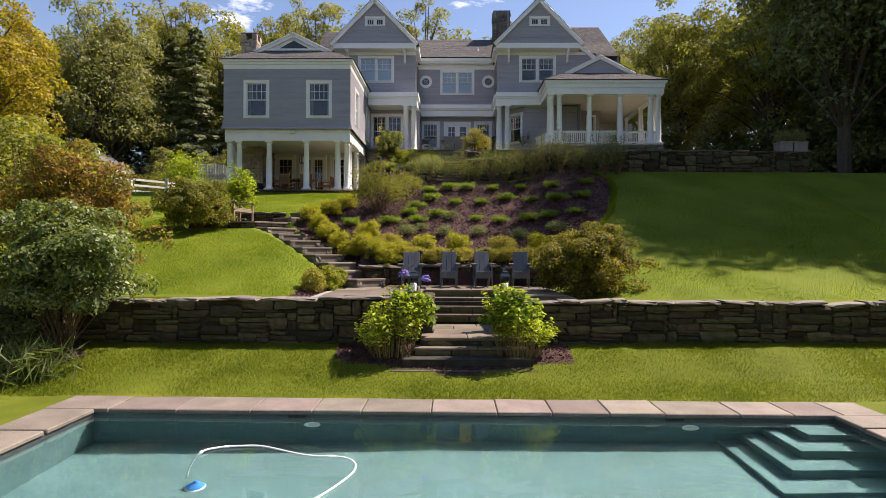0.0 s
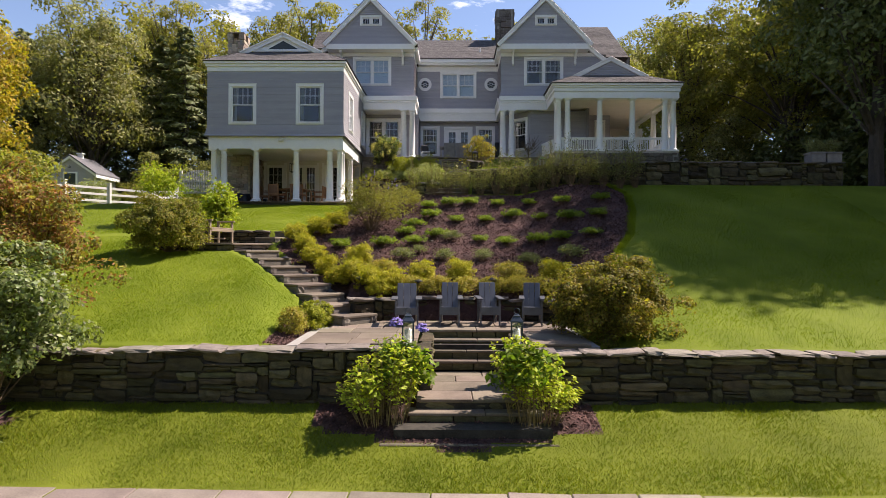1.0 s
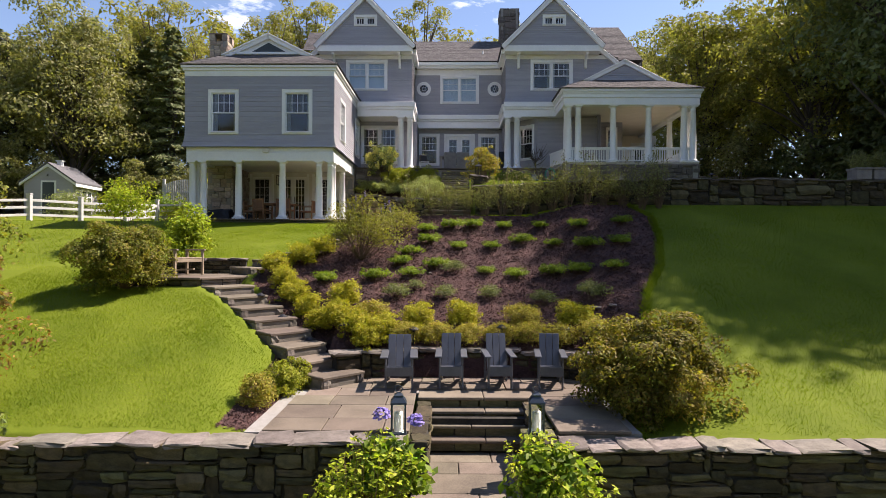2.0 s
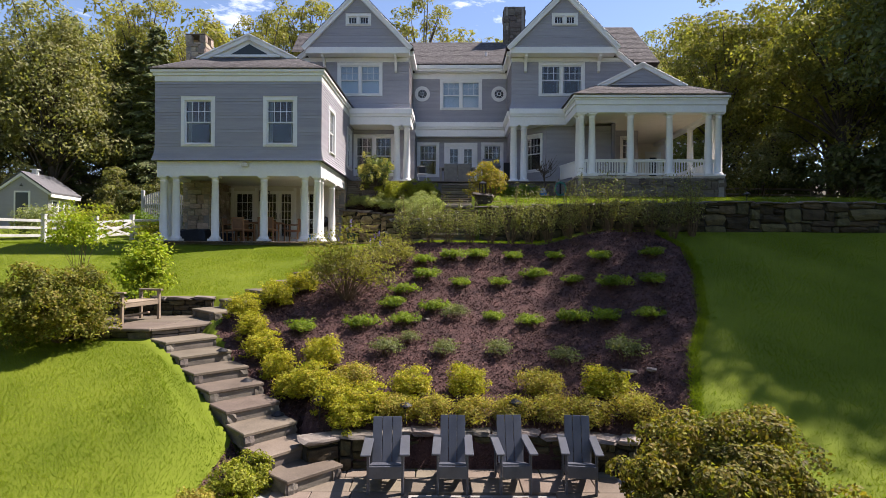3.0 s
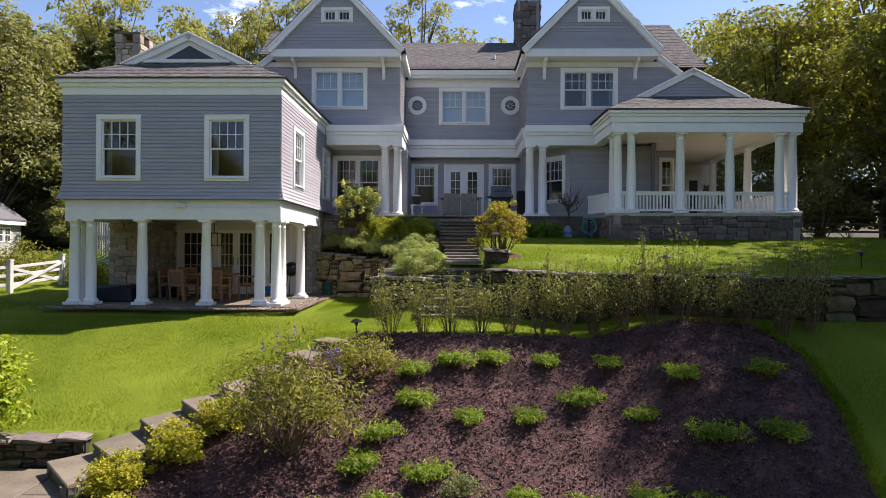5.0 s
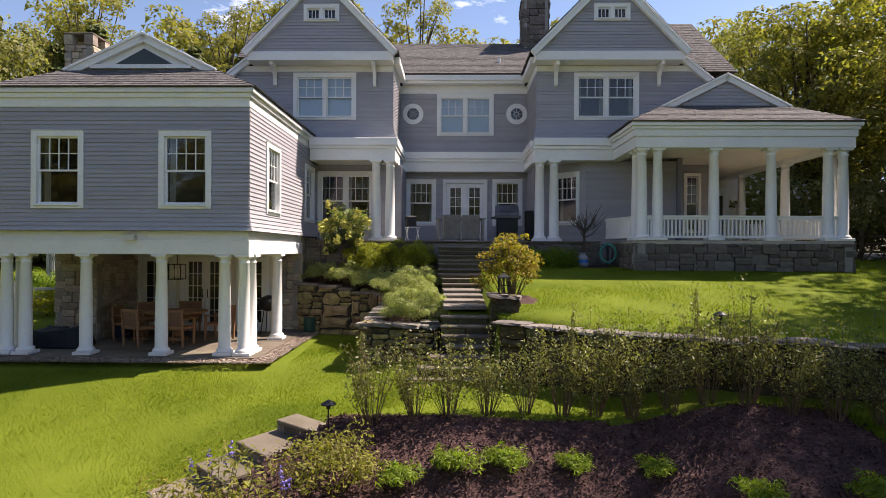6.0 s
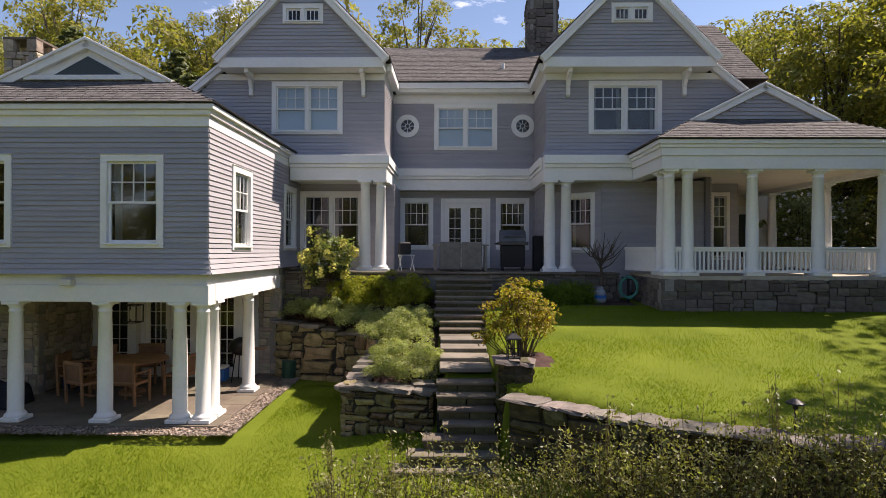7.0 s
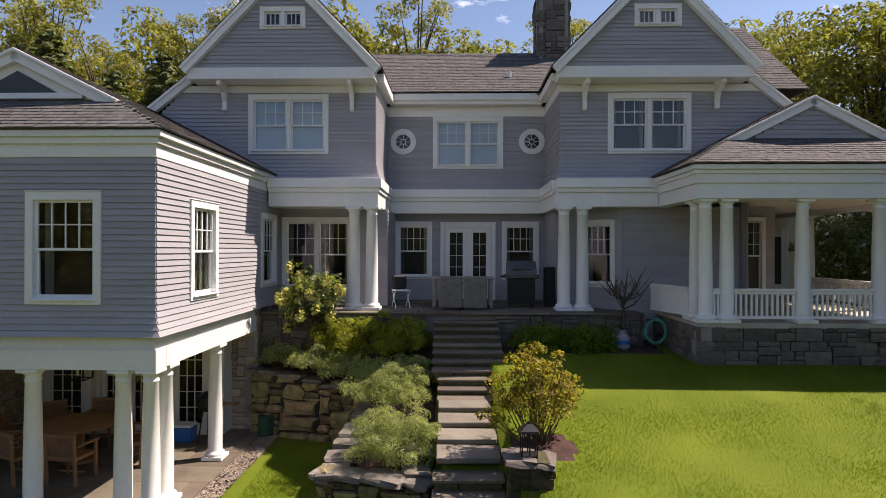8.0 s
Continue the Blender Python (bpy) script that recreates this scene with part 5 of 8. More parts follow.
def stair_slab(fl, fr, bl, br, z, parent, seed):
    rg = random.Random(seed)
    fl, fr, bl, br = (Vector((*p, 0)) for p in (fl, fr, bl, br))
    back = ((bl - fl) + (br - fr)) * 0.5
    bl2, br2 = bl + back.normalized() * 0.12, br + back.normalized() * 0.12
    slab("tread", [tuple(p.xy) for p in (fl, fr, br2, bl2)], z, 0.06, M_BLUE, parent, 0.012)
    for a, b in ((fl, fr), (bl2, fl), (fr, br2)):
        d = b - a
        n = max(1, round(d.length / 0.75))
        side = Vector((-d.y, d.x, 0)).normalized()
        for i in range(n):
            c = a + d * ((i + 0.5) / n) + side * 0.10
            q = Matrix.Translation((c.x, c.y, z - 0.06 - 0.085)) @ Matrix.Rotation(math.atan2(d.y, d.x), 4, "Z") @ Matrix.Diagonal((d.length / n + 0.012, 0.15, 0.185, 1))
            stone("riser_stone", ASHLARS, parent, q, rg)
    bm = bmesh.new()
    prism(bm, [tuple(p.xy) for p in (fl * 0.85 + br * 0.15, fr * 0.85 + bl * 0.15, br2 * 0.85 + fl * 0.15, bl2 * 0.85 + fr * 0.15)], z - 0.6, z - 0.06)
    part("core", bm, M_DARKGAP, parent)


lefts = [(-2.08, 14.28), (-2.5, 14.64), (-2.92, 15.04), (-3.36, 15.52), (-3.82, 16.0), (-4.26, 16.45), (-4.71, 16.9), (-5.16, 17.34), (-5.62, 17.7)]
rights = [(-1.44, 14.95), (-1.88, 15.36), (-2.3, 15.74), (-2.7, 16.2), (-3.12, 16.7), (-3.55, 17.18), (-4.05, 17.7), (-4.5, 18.16), (-4.83, 18.64)]
for i in range(8):
    stair_slab(lefts[i], rights[i], lefts[i + 1], rights[i + 1], PATIO + RISE * (i + 1), stair, i)
landing = thing("stair_landing", "stone landing with a low wall beside the bench", "landing", kind="structure")
for o in ([(-6.75, 17.74), (-5.63, 17.7), (-5.6, 18.75), (-6.75, 18.75)], [(-5.61, 17.71), (-4.84, 18.63), (-4.86, 19.1), (-5.58, 19.1)], [(-6.75, 18.77), (-5.6, 18.77), (-5.62, 20.05), (-6.75, 20.05)], [(-7.7, 17.8), (-6.77, 17.75), (-6.77, 20.05), (-7.7, 20.05)], [(-5.58, 19.12), (-4.86, 19.12), (-5.3, 20.05), (-5.6, 20.05)]):
    slab("flagstone", o, LAND, 0.06, M_BLUE, landing)
stone_wall(landing, (-7.7, 17.84), (-5.66, 17.74), lambda s: LAND - 0.4, lambda s: LAND - 0.06, seed=81, cap=0, thick=0.3, course=(0.1, 0.16))
stone_wall(landing, (-5.62, 17.76), (-4.86, 18.66), lambda s: LAND - 0.3, lambda s: LAND - 0.06, seed=82, cap=0, thick=0.3, course=(0.1, 0.16), meshes=ASHLARS)
bm = bmesh.new()
box(bm, -7.5, -5.75, 17.98, 20.0, LAND - 0.5, LAND - 0.062)
box(bm, -5.75, -5.15, 18.5, 20.0, LAND - 0.5, LAND - 0.062)
part("core", bm, M_DARKGAP, landing)
stone_wall(landing, (-7.8, 19.98), (-5.42, 20.2), lambda s: LAND - 0.02, lambda s: LAND + 0.42, seed=83, thick=0.32, cap=0.07, course=(0.08, 0.15), length=(0.15, 0.4))
upper = [((-5.72, 19.81), (-4.88, 18.95), (-5.34, 20.15), (-4.62, 19.5)), ((-5.2, 20.05), (-4.45, 19.33), (-4.9, 20.65), (-4.2, 19.95)), ((-4.8, 20.64), (-4.07, 19.83), (-4.43, 21.15), (-3.76, 20.4)), ((-4.33, 21.07), (-3.7, 20.3), (-3.9, 21.55), (-3.3, 20.83)), ((-3.86, 21.42), (-3.26, 20.75), (-3.46, 21.98), (-2.88, 21.35)), ((-3.4, 21.87), (-2.8, 21.25), (-3.03, 22.38), (-2.4, 21.75)), ((-2.96, 22.25), (-2.32, 21.62), (-2.56, 22.83), (-1.92, 22.25)), ((-2.5, 22.7), (-1.81, 22.12), (-2.34, 22.97), (-1.65, 22.34))]
for i, q in enumerate(upper):
    stair_slab(*q, LAND + 0.193 * (i + 1), stair, 100 + i)

# ---- upper retaining wall, walk and bed wall ----
uw = thing("wall_upper", "long dry-stone retaining wall below the upper lawn", "wall", kind="structure")
line = [(1.05, 24.25), (2.7, 23.1), (4.6, 22.25), (6.8, 21.72), (9.3, 21.7), (13.5, 21.78)]
for i, (a, b) in enumerate(zip(line, line[1:])):
    stone_wall(uw, a, b, lambda s: 5.0, lambda s: 6.03 + 0.02 * math.sin(7 * s), seed=120 + i, thick=0.42, cap=0.05, length=(0.3, 0.9), course=(0.10, 0.28), boulder=0.12, cap_tilt=0.4)
bw = thing("wall_bed", "stacked fieldstone wall round the planting bed", "wall", kind="structure")
for i, (a, b, za, zb, big) in enumerate((((-4.2, 30.78), (-1.45, 29.95), 6.42, 6.12, 1), ((-1.42, 29.9), (-1.69, 26.2), 6.1, 5.78, 1), ((-1.72, 26.2), (-0.05, 25.85), 5.78, 5.78, 0), ((-0.04, 26.2), (0.02, 27.2), 5.8, 6.1, 0))):
    stone_wall(bw, a, b, lambda s: 4.75, lambda s, za=za, zb=zb: za + (zb - za) * s, seed=140 + i, thick=0.4, cap=0.1, length=(0.2, 0.6), course=(0.09, 0.26) if big else (0.08, 0.17), meshes=BEDS, boulder=0.25 if big else 0.0)
walkway = thing("stone_walk", "bluestone garden steps and stepping slabs up to the terrace", "steps", kind="structure")
wz = [(24.02, 5.06, -0.62, 0.95), (24.22, 5.22, -0.42, 0.95), (24.45, 5.38, -0.2, 0.95), (24.68, 5.54, 0.1, 0.95), (24.92, 5.70, 0.02, 0.97), (25.16, 5.86, 0.0, 0.98), (25.4, 6.02, 0.0, 0.98)]
for i, (y0, z, a, b) in enumerate(wz):
    step(walkway, a, b, y0, y0 + 0.36, z, seed=60 + i)
bm = bmesh.new()
box(bm, 0.02, 0.97, 25.1, 25.75, 4.8, 5.5)
box(bm, -0.1, 0.9, 24.4, 24.8, 4.8, 5.15)
part("core", bm, M_DARKGAP, walkway)
for y0, y1, z in ((25.7, 26.27, 6.2), (26.33, 26.87, 6.26), (26.93, 27.5, 6.33), (27.56, 28.14, 6.4)):
    slab("stepping_slab", [(0.06, y0), (0.95, y0 + 0.02), (0.97, y1), (0.05, y1 + 0.02)], z, 0.08, M_PINK, walkway)
TSX0, TSX1 = -0.1, 1.36
zs = (6.4, 6.5, 6.62, 6.73, 6.85, 6.98, 7.08, 7.2, 7.33, 7.45)
for i, z in enumerate(zs):
    step(walkway, TSX0 + (0.12 if i < 3 else 0), TSX1 - (0.12 if i < 3 else 0), 28.1 + 0.3 * i, 28.5 + 0.3 * i, z, riser=0.13, seed=70 + i)
    bm = bmesh.new()
    box(bm, TSX0 + 0.15, TSX1 - 0.15, 28.25 + 0.3 * i, 31.1, z - 0.2, z - 0.06)
    part("core", bm, M_DARKGAP, walkway)
pier = thing("lantern_pier", "square dry-stone pier with a flat cap", "pier")
stone_wall(pier, (0.98, 24.75), (1.5, 24.72), lambda s: 5.4, lambda s: 6.5, seed=90, thick=0.5, cap=0.08, length=(0.2, 0.4))
stone_wall(pier, (1.5, 24.72), (1.5, 25.2), lambda s: 5.4, lambda s: 6.5, seed=91, thick=0.3, cap=0, length=(0.2, 0.4))
stone_wall(pier, (0.98, 25.2), (0.98, 24.75), lambda s: 5.4, lambda s: 6.5, seed=92, thick=0.3, cap=0, length=(0.2, 0.4))

# ---- house: lower patio ----
pfloor = thing("wing_patio", "bluestone patio floor under the wing with a gravel edge", "patio", kind="structure", at=HOUSE)
rg = random.Random(21)
bm = bmesh.new()
box(bm, WX0 - 0.05, WX1 + 0.18, WY - 0.06, -2.0, 4.6, 4.945)
part("bed", bm, M_MORTAR, pfloor)
y = WY - 0.1
while y < -3.4:
    d = min(0.76, -3.38 - y)
    x = WX0 - 0.1
    while x < WX1 + 0.2:
        l = min(rg.choice((0.76, 1.14, 0.95)), WX1 + 0.22 - x)
        if l > 0.08:
            slab("flagstone", [(x + 0.004, y + 0.004), (x + l - 0.004, y + 0.004), (x + l - 0.004, y + d - 0.004), (x + 0.004, y + d - 0.004)], 4.995, 0.06, M_BLUE, pfloor, 0.006)
        x += l
    y += d
M_GRAVEL = varied("gravel", (0.19, 0.145, 0.115), (0.46, 0.38, 0.315), 30, 90, 1.0, 0.95, island=0.35, dist=0.02)
gp = []
for i in range(12000):
    if rg.random() < 0.5:
        gp.append((rg.uniform(WX0 - 0.3, WX1 + 0.6), rg.uniform(WY - 0.52, WY - 0.1)))
    else:
        gp.append((rg.uniform(WX1 + 0.2, WX1 + 0.62), rg.uniform(WY - 0.5, -3.2)))
gpos = np.array([(x, y, 4.955 + rg.uniform(-0.015, 0.02)) for x, y in gp])
gobj = new("gravel", leaf_mesh("gravel", gpos, np.tile((0.0, 0.0, 1.0), (len(gp), 1)), 0.045, M_GRAVEL, 0.9, 0.5, 3, 0.3))
gobj.matrix_basis = HOUSE
tagged(gobj, "strip of mixed gravel along the patio edge", "gravel", kind="stuff")
M_WALLCREAM = varied("cream_wall", (0.6, 0.57, 0.5), (0.68, 0.65, 0.58), 2, 25, 0.05, 0.7)
bm = bmesh.new()
PB = -3.9
holes = [(1.24, 2.09), (2.45, 3.68), (4.05, 4.78)]
for a, b in cut_spans(1.05, 5.08, holes):
    box(bm, WX0 + a, WX0 + b, PB, PB + 0.14, 4.96, 7.33)
for a, b in holes:
    box(bm, WX0 + a, WX0 + b, PB, PB + 0.14, 7.1, 7.33)
part("patio_wall", bm, M_WALLCREAM, house)
mp = frame_of((WX0, PB, 0), "front")
for k, (a, b) in enumerate(((1.24, 2.09), (2.45, 3.06), (3.07, 3.68), (4.05, 4.78))):
    bm = bmesh.new()
    for q in ((a, a + 0.11, 0, 0.05, 5.0, 7.1), (b - 0.11, b, 0, 0.05, 5.0, 7.1), (a + 0.11, b - 0.11, 0, 0.05, 6.98, 7.1), (a + 0.11, b - 0.11, 0, 0.05, 5.0, 5.25)):
        box(bm, *q, mp, 0.005)
    leaf = part("patio_door", bm, M_TRIM, house, "white glazed french door leaf")
    bm = bmesh.new()
    for i in range(1, 3):
        u = a + 0.11 + (b - a - 0.22) * i / 3
        box(bm, u - 0.009, u + 0.009, 0.012, 0.04, 5.25, 6.98, mp)
    for i in range(1, 5):
        v = 5.25 + 1.73 * i / 5
        box(bm, a + 0.11, b - 0.11, 0.013, 0.039, v - 0.009, v + 0.009, mp)
    part("muntin", bm, M_TRIM, leaf)
    bm = bmesh.new()
    box(bm, a + 0.11, b - 0.11, 0.024, 0.03, 5.25, 6.98, mp)
    p = part("pane", bm, M_GLASS, leaf)
    p.visible_shadow = False
    if k in (1, 2):
        bm = bmesh.new()
        hx = b - 0.07 if k == 1 else a + 0.07
        tube(bm, [mp @ Vector((hx, -0.03, 5.95)), mp @ Vector((hx, -0.05, 6.0)), mp @ Vector((hx, -0.05, 6.15)), mp @ Vector((hx, -0.03, 6.2))], 0.012, 0.012, 6)
        part("handle", bm, M_BLACK, leaf)
trim(*[(WX0 + q, WX0 + q + 0.11, PB - 0.03, PB + 0.05, 5.0, 7.22) for q in (1.12, 2.095, 2.335, 3.685, 3.935, 4.785)], name="door_casing")
trim((WX1 - 0.66, WX1 - 0.56, PB + 0.05, -3.4, 5.0, 7.3), name="return_wall", material=M_WALLCREAM)


def stone_face(parent, a, b, z0, z1, seed, thick=0.3, meshes=None, core=None):
    stone_wall(parent, a, b, lambda s: z0, lambda s: z1, thick=thick, seed=seed, cap=0, course=(0.12, 0.26), length=(0.18, 0.5), meshes=meshes or WARMS, gap=0.014, core=core or M_MORTAR, depth=0.16, tilt=0.2)


bm = bmesh.new()
box(bm, WX0 - 0.02, WX0 + 1.12, -5.9, -3.8, 4.9, 5.0)
fire = part("fireplace", bm, M_BLUE, house, "fieldstone outdoor fireplace")
stone_face(fire, (WX0 + 0.03, -5.88), (WX0 + 1.09, -5.88), 5.0, 7.3, 201)
stone_face(fire, (WX0 + 1.09, -5.86), (WX0 + 1.09, -3.8), 5.0, 7.3, 202)
stone_face(fire, (WX0 + 0.03, -3.8), (WX0 + 0.03, -5.86), 5.0, 7.3, 203)
pierw = part("stone_wall", bmesh.new(), M_MORTAR, house, "squared fieldstone wall under the wing")
stone_face(pierw, (WX1 - 0.62, -3.42), (WX1 + 0.02, -3.42), 4.9, 7.72, 205)
stone_face(pierw, (WX1 + 0.02, -3.42), (WX1 + 0.02, -1.5), 4.9, 7.72, 206)
stone_face(pierw, (WX1 - 0.1, -1.52), (-1.3, -1.52), 6.3, 7.68, 207, meshes=ASHLARS)
# chimneys
for nm, x0, x1, y0, y1, z0, z1, ms, sd in (("chimney", -9.95, -9.2, -5.2, -4.45, 10.9, 13.05, WARMS, 210), ("chimney", 2.98, 4.02, 1.9, 2.9, 13.6, 17.05, ASHLARS, 220), ("chimney", 10.4, 11.0, 2.9, 3.5, 11.2, 14.6, ASHLARS, 226)):
    bm = bmesh.new()
    box(bm, x0 + 0.06, x1 - 0.06, y0 + 0.06, y1 - 0.06, z0 - 1.0, z1 - (0.32 if sd == 210 else 0.05))
    ch = part(nm, bm, M_MORTAR, house, "square stone chimney")
    for k, (a, b) in enumerate((((x0, y0), (x1, y0)), ((x1, y0), (x1, y1)), ((x1, y1), (x0, y1)), ((x0, y1), (x0, y0)))):
        stone_face(ch, a, b, z0, z1 - (0.3 if sd == 210 else 0), sd + k, thick=0.2, meshes=ms)
    if sd == 210:
        for cx, cy in ((x0 + 0.1, y0 + 0.1), (x1 - 0.1, y0 + 0.1), (x0 + 0.1, y1 - 0.1), (x1 - 0.1, y1 - 0.1)):
            stone("stone", WARMS, ch, Matrix.Translation((cx, cy, z1 - 0.16)) @ Matrix.Diagonal((0.24, 0.24, 0.28, 1)), rg)
        bm = bmesh.new()
        box(bm, x0 - 0.02, x1 + 0.02, y0 - 0.02, y1 + 0.02, z1 - 0.03, z1 + 0.03, None, 0.01)
        part("cap_slab", bm, M_BLUE, ch)
bm = bmesh.new()
tube(bm, [(2.0, 0.5, 13.9), (2.0, 0.5, 14.25)], 0.05, 0.05, 10)
tube(bm, [(2.0, 0.5, 13.95), (2.0, 0.5, 14.0)], 0.13, 0.06, 10)
part("vent_pipe", bm, M_TRIM, house)
# added dark blocks fill rooms and attics so the windows look unlit inside
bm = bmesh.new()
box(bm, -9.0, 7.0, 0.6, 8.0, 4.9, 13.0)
part("dark_room_fill", bm, M_DARK, house)
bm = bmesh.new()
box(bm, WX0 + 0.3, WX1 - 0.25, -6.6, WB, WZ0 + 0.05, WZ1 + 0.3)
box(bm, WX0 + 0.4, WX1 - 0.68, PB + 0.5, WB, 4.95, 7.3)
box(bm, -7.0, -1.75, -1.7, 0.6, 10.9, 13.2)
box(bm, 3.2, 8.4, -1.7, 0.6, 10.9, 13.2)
part("dark_room_fill", bm, M_DARK, house)
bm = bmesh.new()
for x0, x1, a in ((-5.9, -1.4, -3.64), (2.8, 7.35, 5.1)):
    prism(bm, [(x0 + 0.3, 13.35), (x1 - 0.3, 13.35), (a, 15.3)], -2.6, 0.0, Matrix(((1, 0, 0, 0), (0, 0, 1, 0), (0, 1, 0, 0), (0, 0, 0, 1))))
part("dark_room_fill", bm, M_DARK, house)
# round windows
for cx in (-1.04, 2.58):
    mm = Matrix.Translation((cx, -0.02, 12.11)) @ Matrix.Rotation(radians(90), 4, "X")
    bm = bmesh.new()
    n = 32
    rings = [[bm.verts.new(mm @ Vector((r * math.cos(2 * math.pi * i / n), r * math.sin(2 * math.pi * i / n), z))) for i in range(n)] for r, z in ((0.21, -0.02), (0.21, 0.03), (0.36, 0.03), (0.36, -0.02))]
    for k in range(4):
        a, b = rings[k], rings[(k + 1) % 4]
        for i in range(n):
            bm.faces.new((a[i], a[(i + 1) % n], b[(i + 1) % n], b[i]))
    rwn = part("round_window", bm, M_TRIM, house, "round window with radiating bars")
    bm = bmesh.new()
    for i in range(8):
        box(bm, 0.06, 0.22, -0.006, 0.006, -0.012, 0.008, mm @ Matrix.Rotation(math.pi * i / 4, 4, "Z"))
    tube(bm, [mm @ Vector((0.07 * math.cos(a), 0.07 * math.sin(a), 0)) for a in [i * math.pi / 8 for i in range(17)]], 0.009, 0.009, 5)
    part("muntin", bm, M_TRIM, rwn)
    bm = bmesh.new()
    lathe(bm, [(0.02, -0.03), (0.215, -0.03), (0.215, -0.025), (0.02, -0.025)], 24, mm)
    p = part("pane", bm, M_GLASS, rwn)
    p.visible_shadow = False
# exterior lamp on the beam of the wing
bm = bmesh.new()
box(bm, -6.75, -6.53, WY - 0.1, WY + 0.03, 7.52, 7.64, None, 0.01)
part("floodlight", bm, M_WALLCREAM, house)
# porch: stone base and railing
base = part("porch_base", bmesh.new(), M_MORTAR, house, "squared grey stone base of the porch")
stone_face(base, (QX0, QY), (QX1, QY), 6.55, 7.56, 230, meshes=ASHLARS)
stone_face(base, (QX0, -2.6), (QX0, QY), 6.55, 7.56, 231, meshes=ASHLARS)
stone_face(base, (QX1, QY), (QX1, 0.5), 6.4, 7.56, 232, meshes=ASHLARS)


def railing(x0, y0, x1, y1, solid=False):
    d = Vector((x1 - x0, y1 - y0, 0))
    mm = Matrix.Translation((x0, y0, QZ)) @ Matrix.Rotation(math.atan2(d.y, d.x), 4, "Z")
    L = d.length
    bm = bmesh.new()
    box(bm, 0, L, -0.05, 0.05, 0.62, 0.67, mm, 0.008)
    box(bm, 0, L, -0.03, 0.03, 0.56, 0.62, mm, 0.005)
    r = part("railing", bm, M_TRIM, house)
    bm = bmesh.new()
    box(bm, 0, L, -0.03, 0.03, 0.07, 0.13, mm, 0.005)
    part("bottom_rail", bm, M_TRIM, r)
    n = max(2, round(L / 0.105))
    if solid:
        bm = bmesh.new()
        box(bm, 0, L, -0.015, 0.015, 0.13, 0.56, mm)
        part("panel", bm, M_TRIM, r)
        return
    bal = None
    for i in range(n):
        if bal is None:
            bm = bmesh.new()
            box(bm, -0.019, 0.019, -0.019, 0.019, 0.125, 0.565)
            bal = mesh_of("baluster", bm, M_TRIM)
        ob = new("baluster", bal)
        ob.parent = r
        ob.matrix_basis = mm @ Matrix.Translation(((i + 0.5) * L / n, 0, 0))


for a, b in ((5.57, 5.72), (5.98, 7.21), (7.47, 8.72), (8.98, 10.22), (10.48, 10.61)):
    railing(a, -4.8, b, -4.8)
railing(10.74, -4.2, 10.74, -2.2)
railing(10.74, -1.9, 10.74, 0.6)
railing(4.95, -3.0, 5.3, -4.3, solid=True)
# porch back door
mm = frame_of((9.9, 2.34, 0), "front")
trim((0.3, 0.4, -0.04, 0.0, QZ, 9.8), (1.0, 1.1, -0.04, 0.0, QZ, 9.8), (0.4, 1.0, -0.04, 0.0, 9.7, 9.8), (0.4, 1.0, -0.03, 0.0, QZ, 8.0), (0.4, 0.52, -0.03, 0.0, 8.0, 9.7), (0.88, 1.0, -0.03, 0.0, 8.0, 9.7), (0.52, 0.88, -0.03, 0.0, 9.5, 9.7), m=mm, name="porch_door")
bm = bmesh.new()
box(bm, 0.52, 0.88, -0.012, -0.004, 8.0, 9.5, mm)
part("pane", bm, M_DARKPANE, house)

# ---- terrace ----
terr = thing("terrace", "raised bluestone terrace with stone edge", "terrace", kind="structure", at=HOUSE)
bm = bmesh.new()
box(bm, -4.0, 4.7, -3.1, 0.3, 6.3, 7.56)
part("bed", bm, M_MORTAR, terr)
rg = random.Random(33)
y = -3.24
while y < 0.28:
    d = min(rg.uniform(0.5, 0.8), 0.29 - y)
    x = -4.0
    while x < 4.72:
        l = min(rg.uniform(0.6, 1.2), 4.74 - x)
        if l > 0.06:
            slab("flagstone", [(x + 0.005, y + 0.005), (x + l - 0.005, y + 0.005), (x + l - 0.005, y + d - 0.005), (x + 0.005, y + d - 0.005)], TZ - 0.004 + rg.uniform(-0.003, 0.003), 0.05, M_BLUE, terr, 0.008)
        x += l
    y += d
for a, b, sd in ((-4.0, -0.2, 240), (1.36, 4.75, 241)):
    stone_face(terr, (a, -3.2), (b, -3.2), 6.4, 7.57, sd, meshes=ASHLARS)


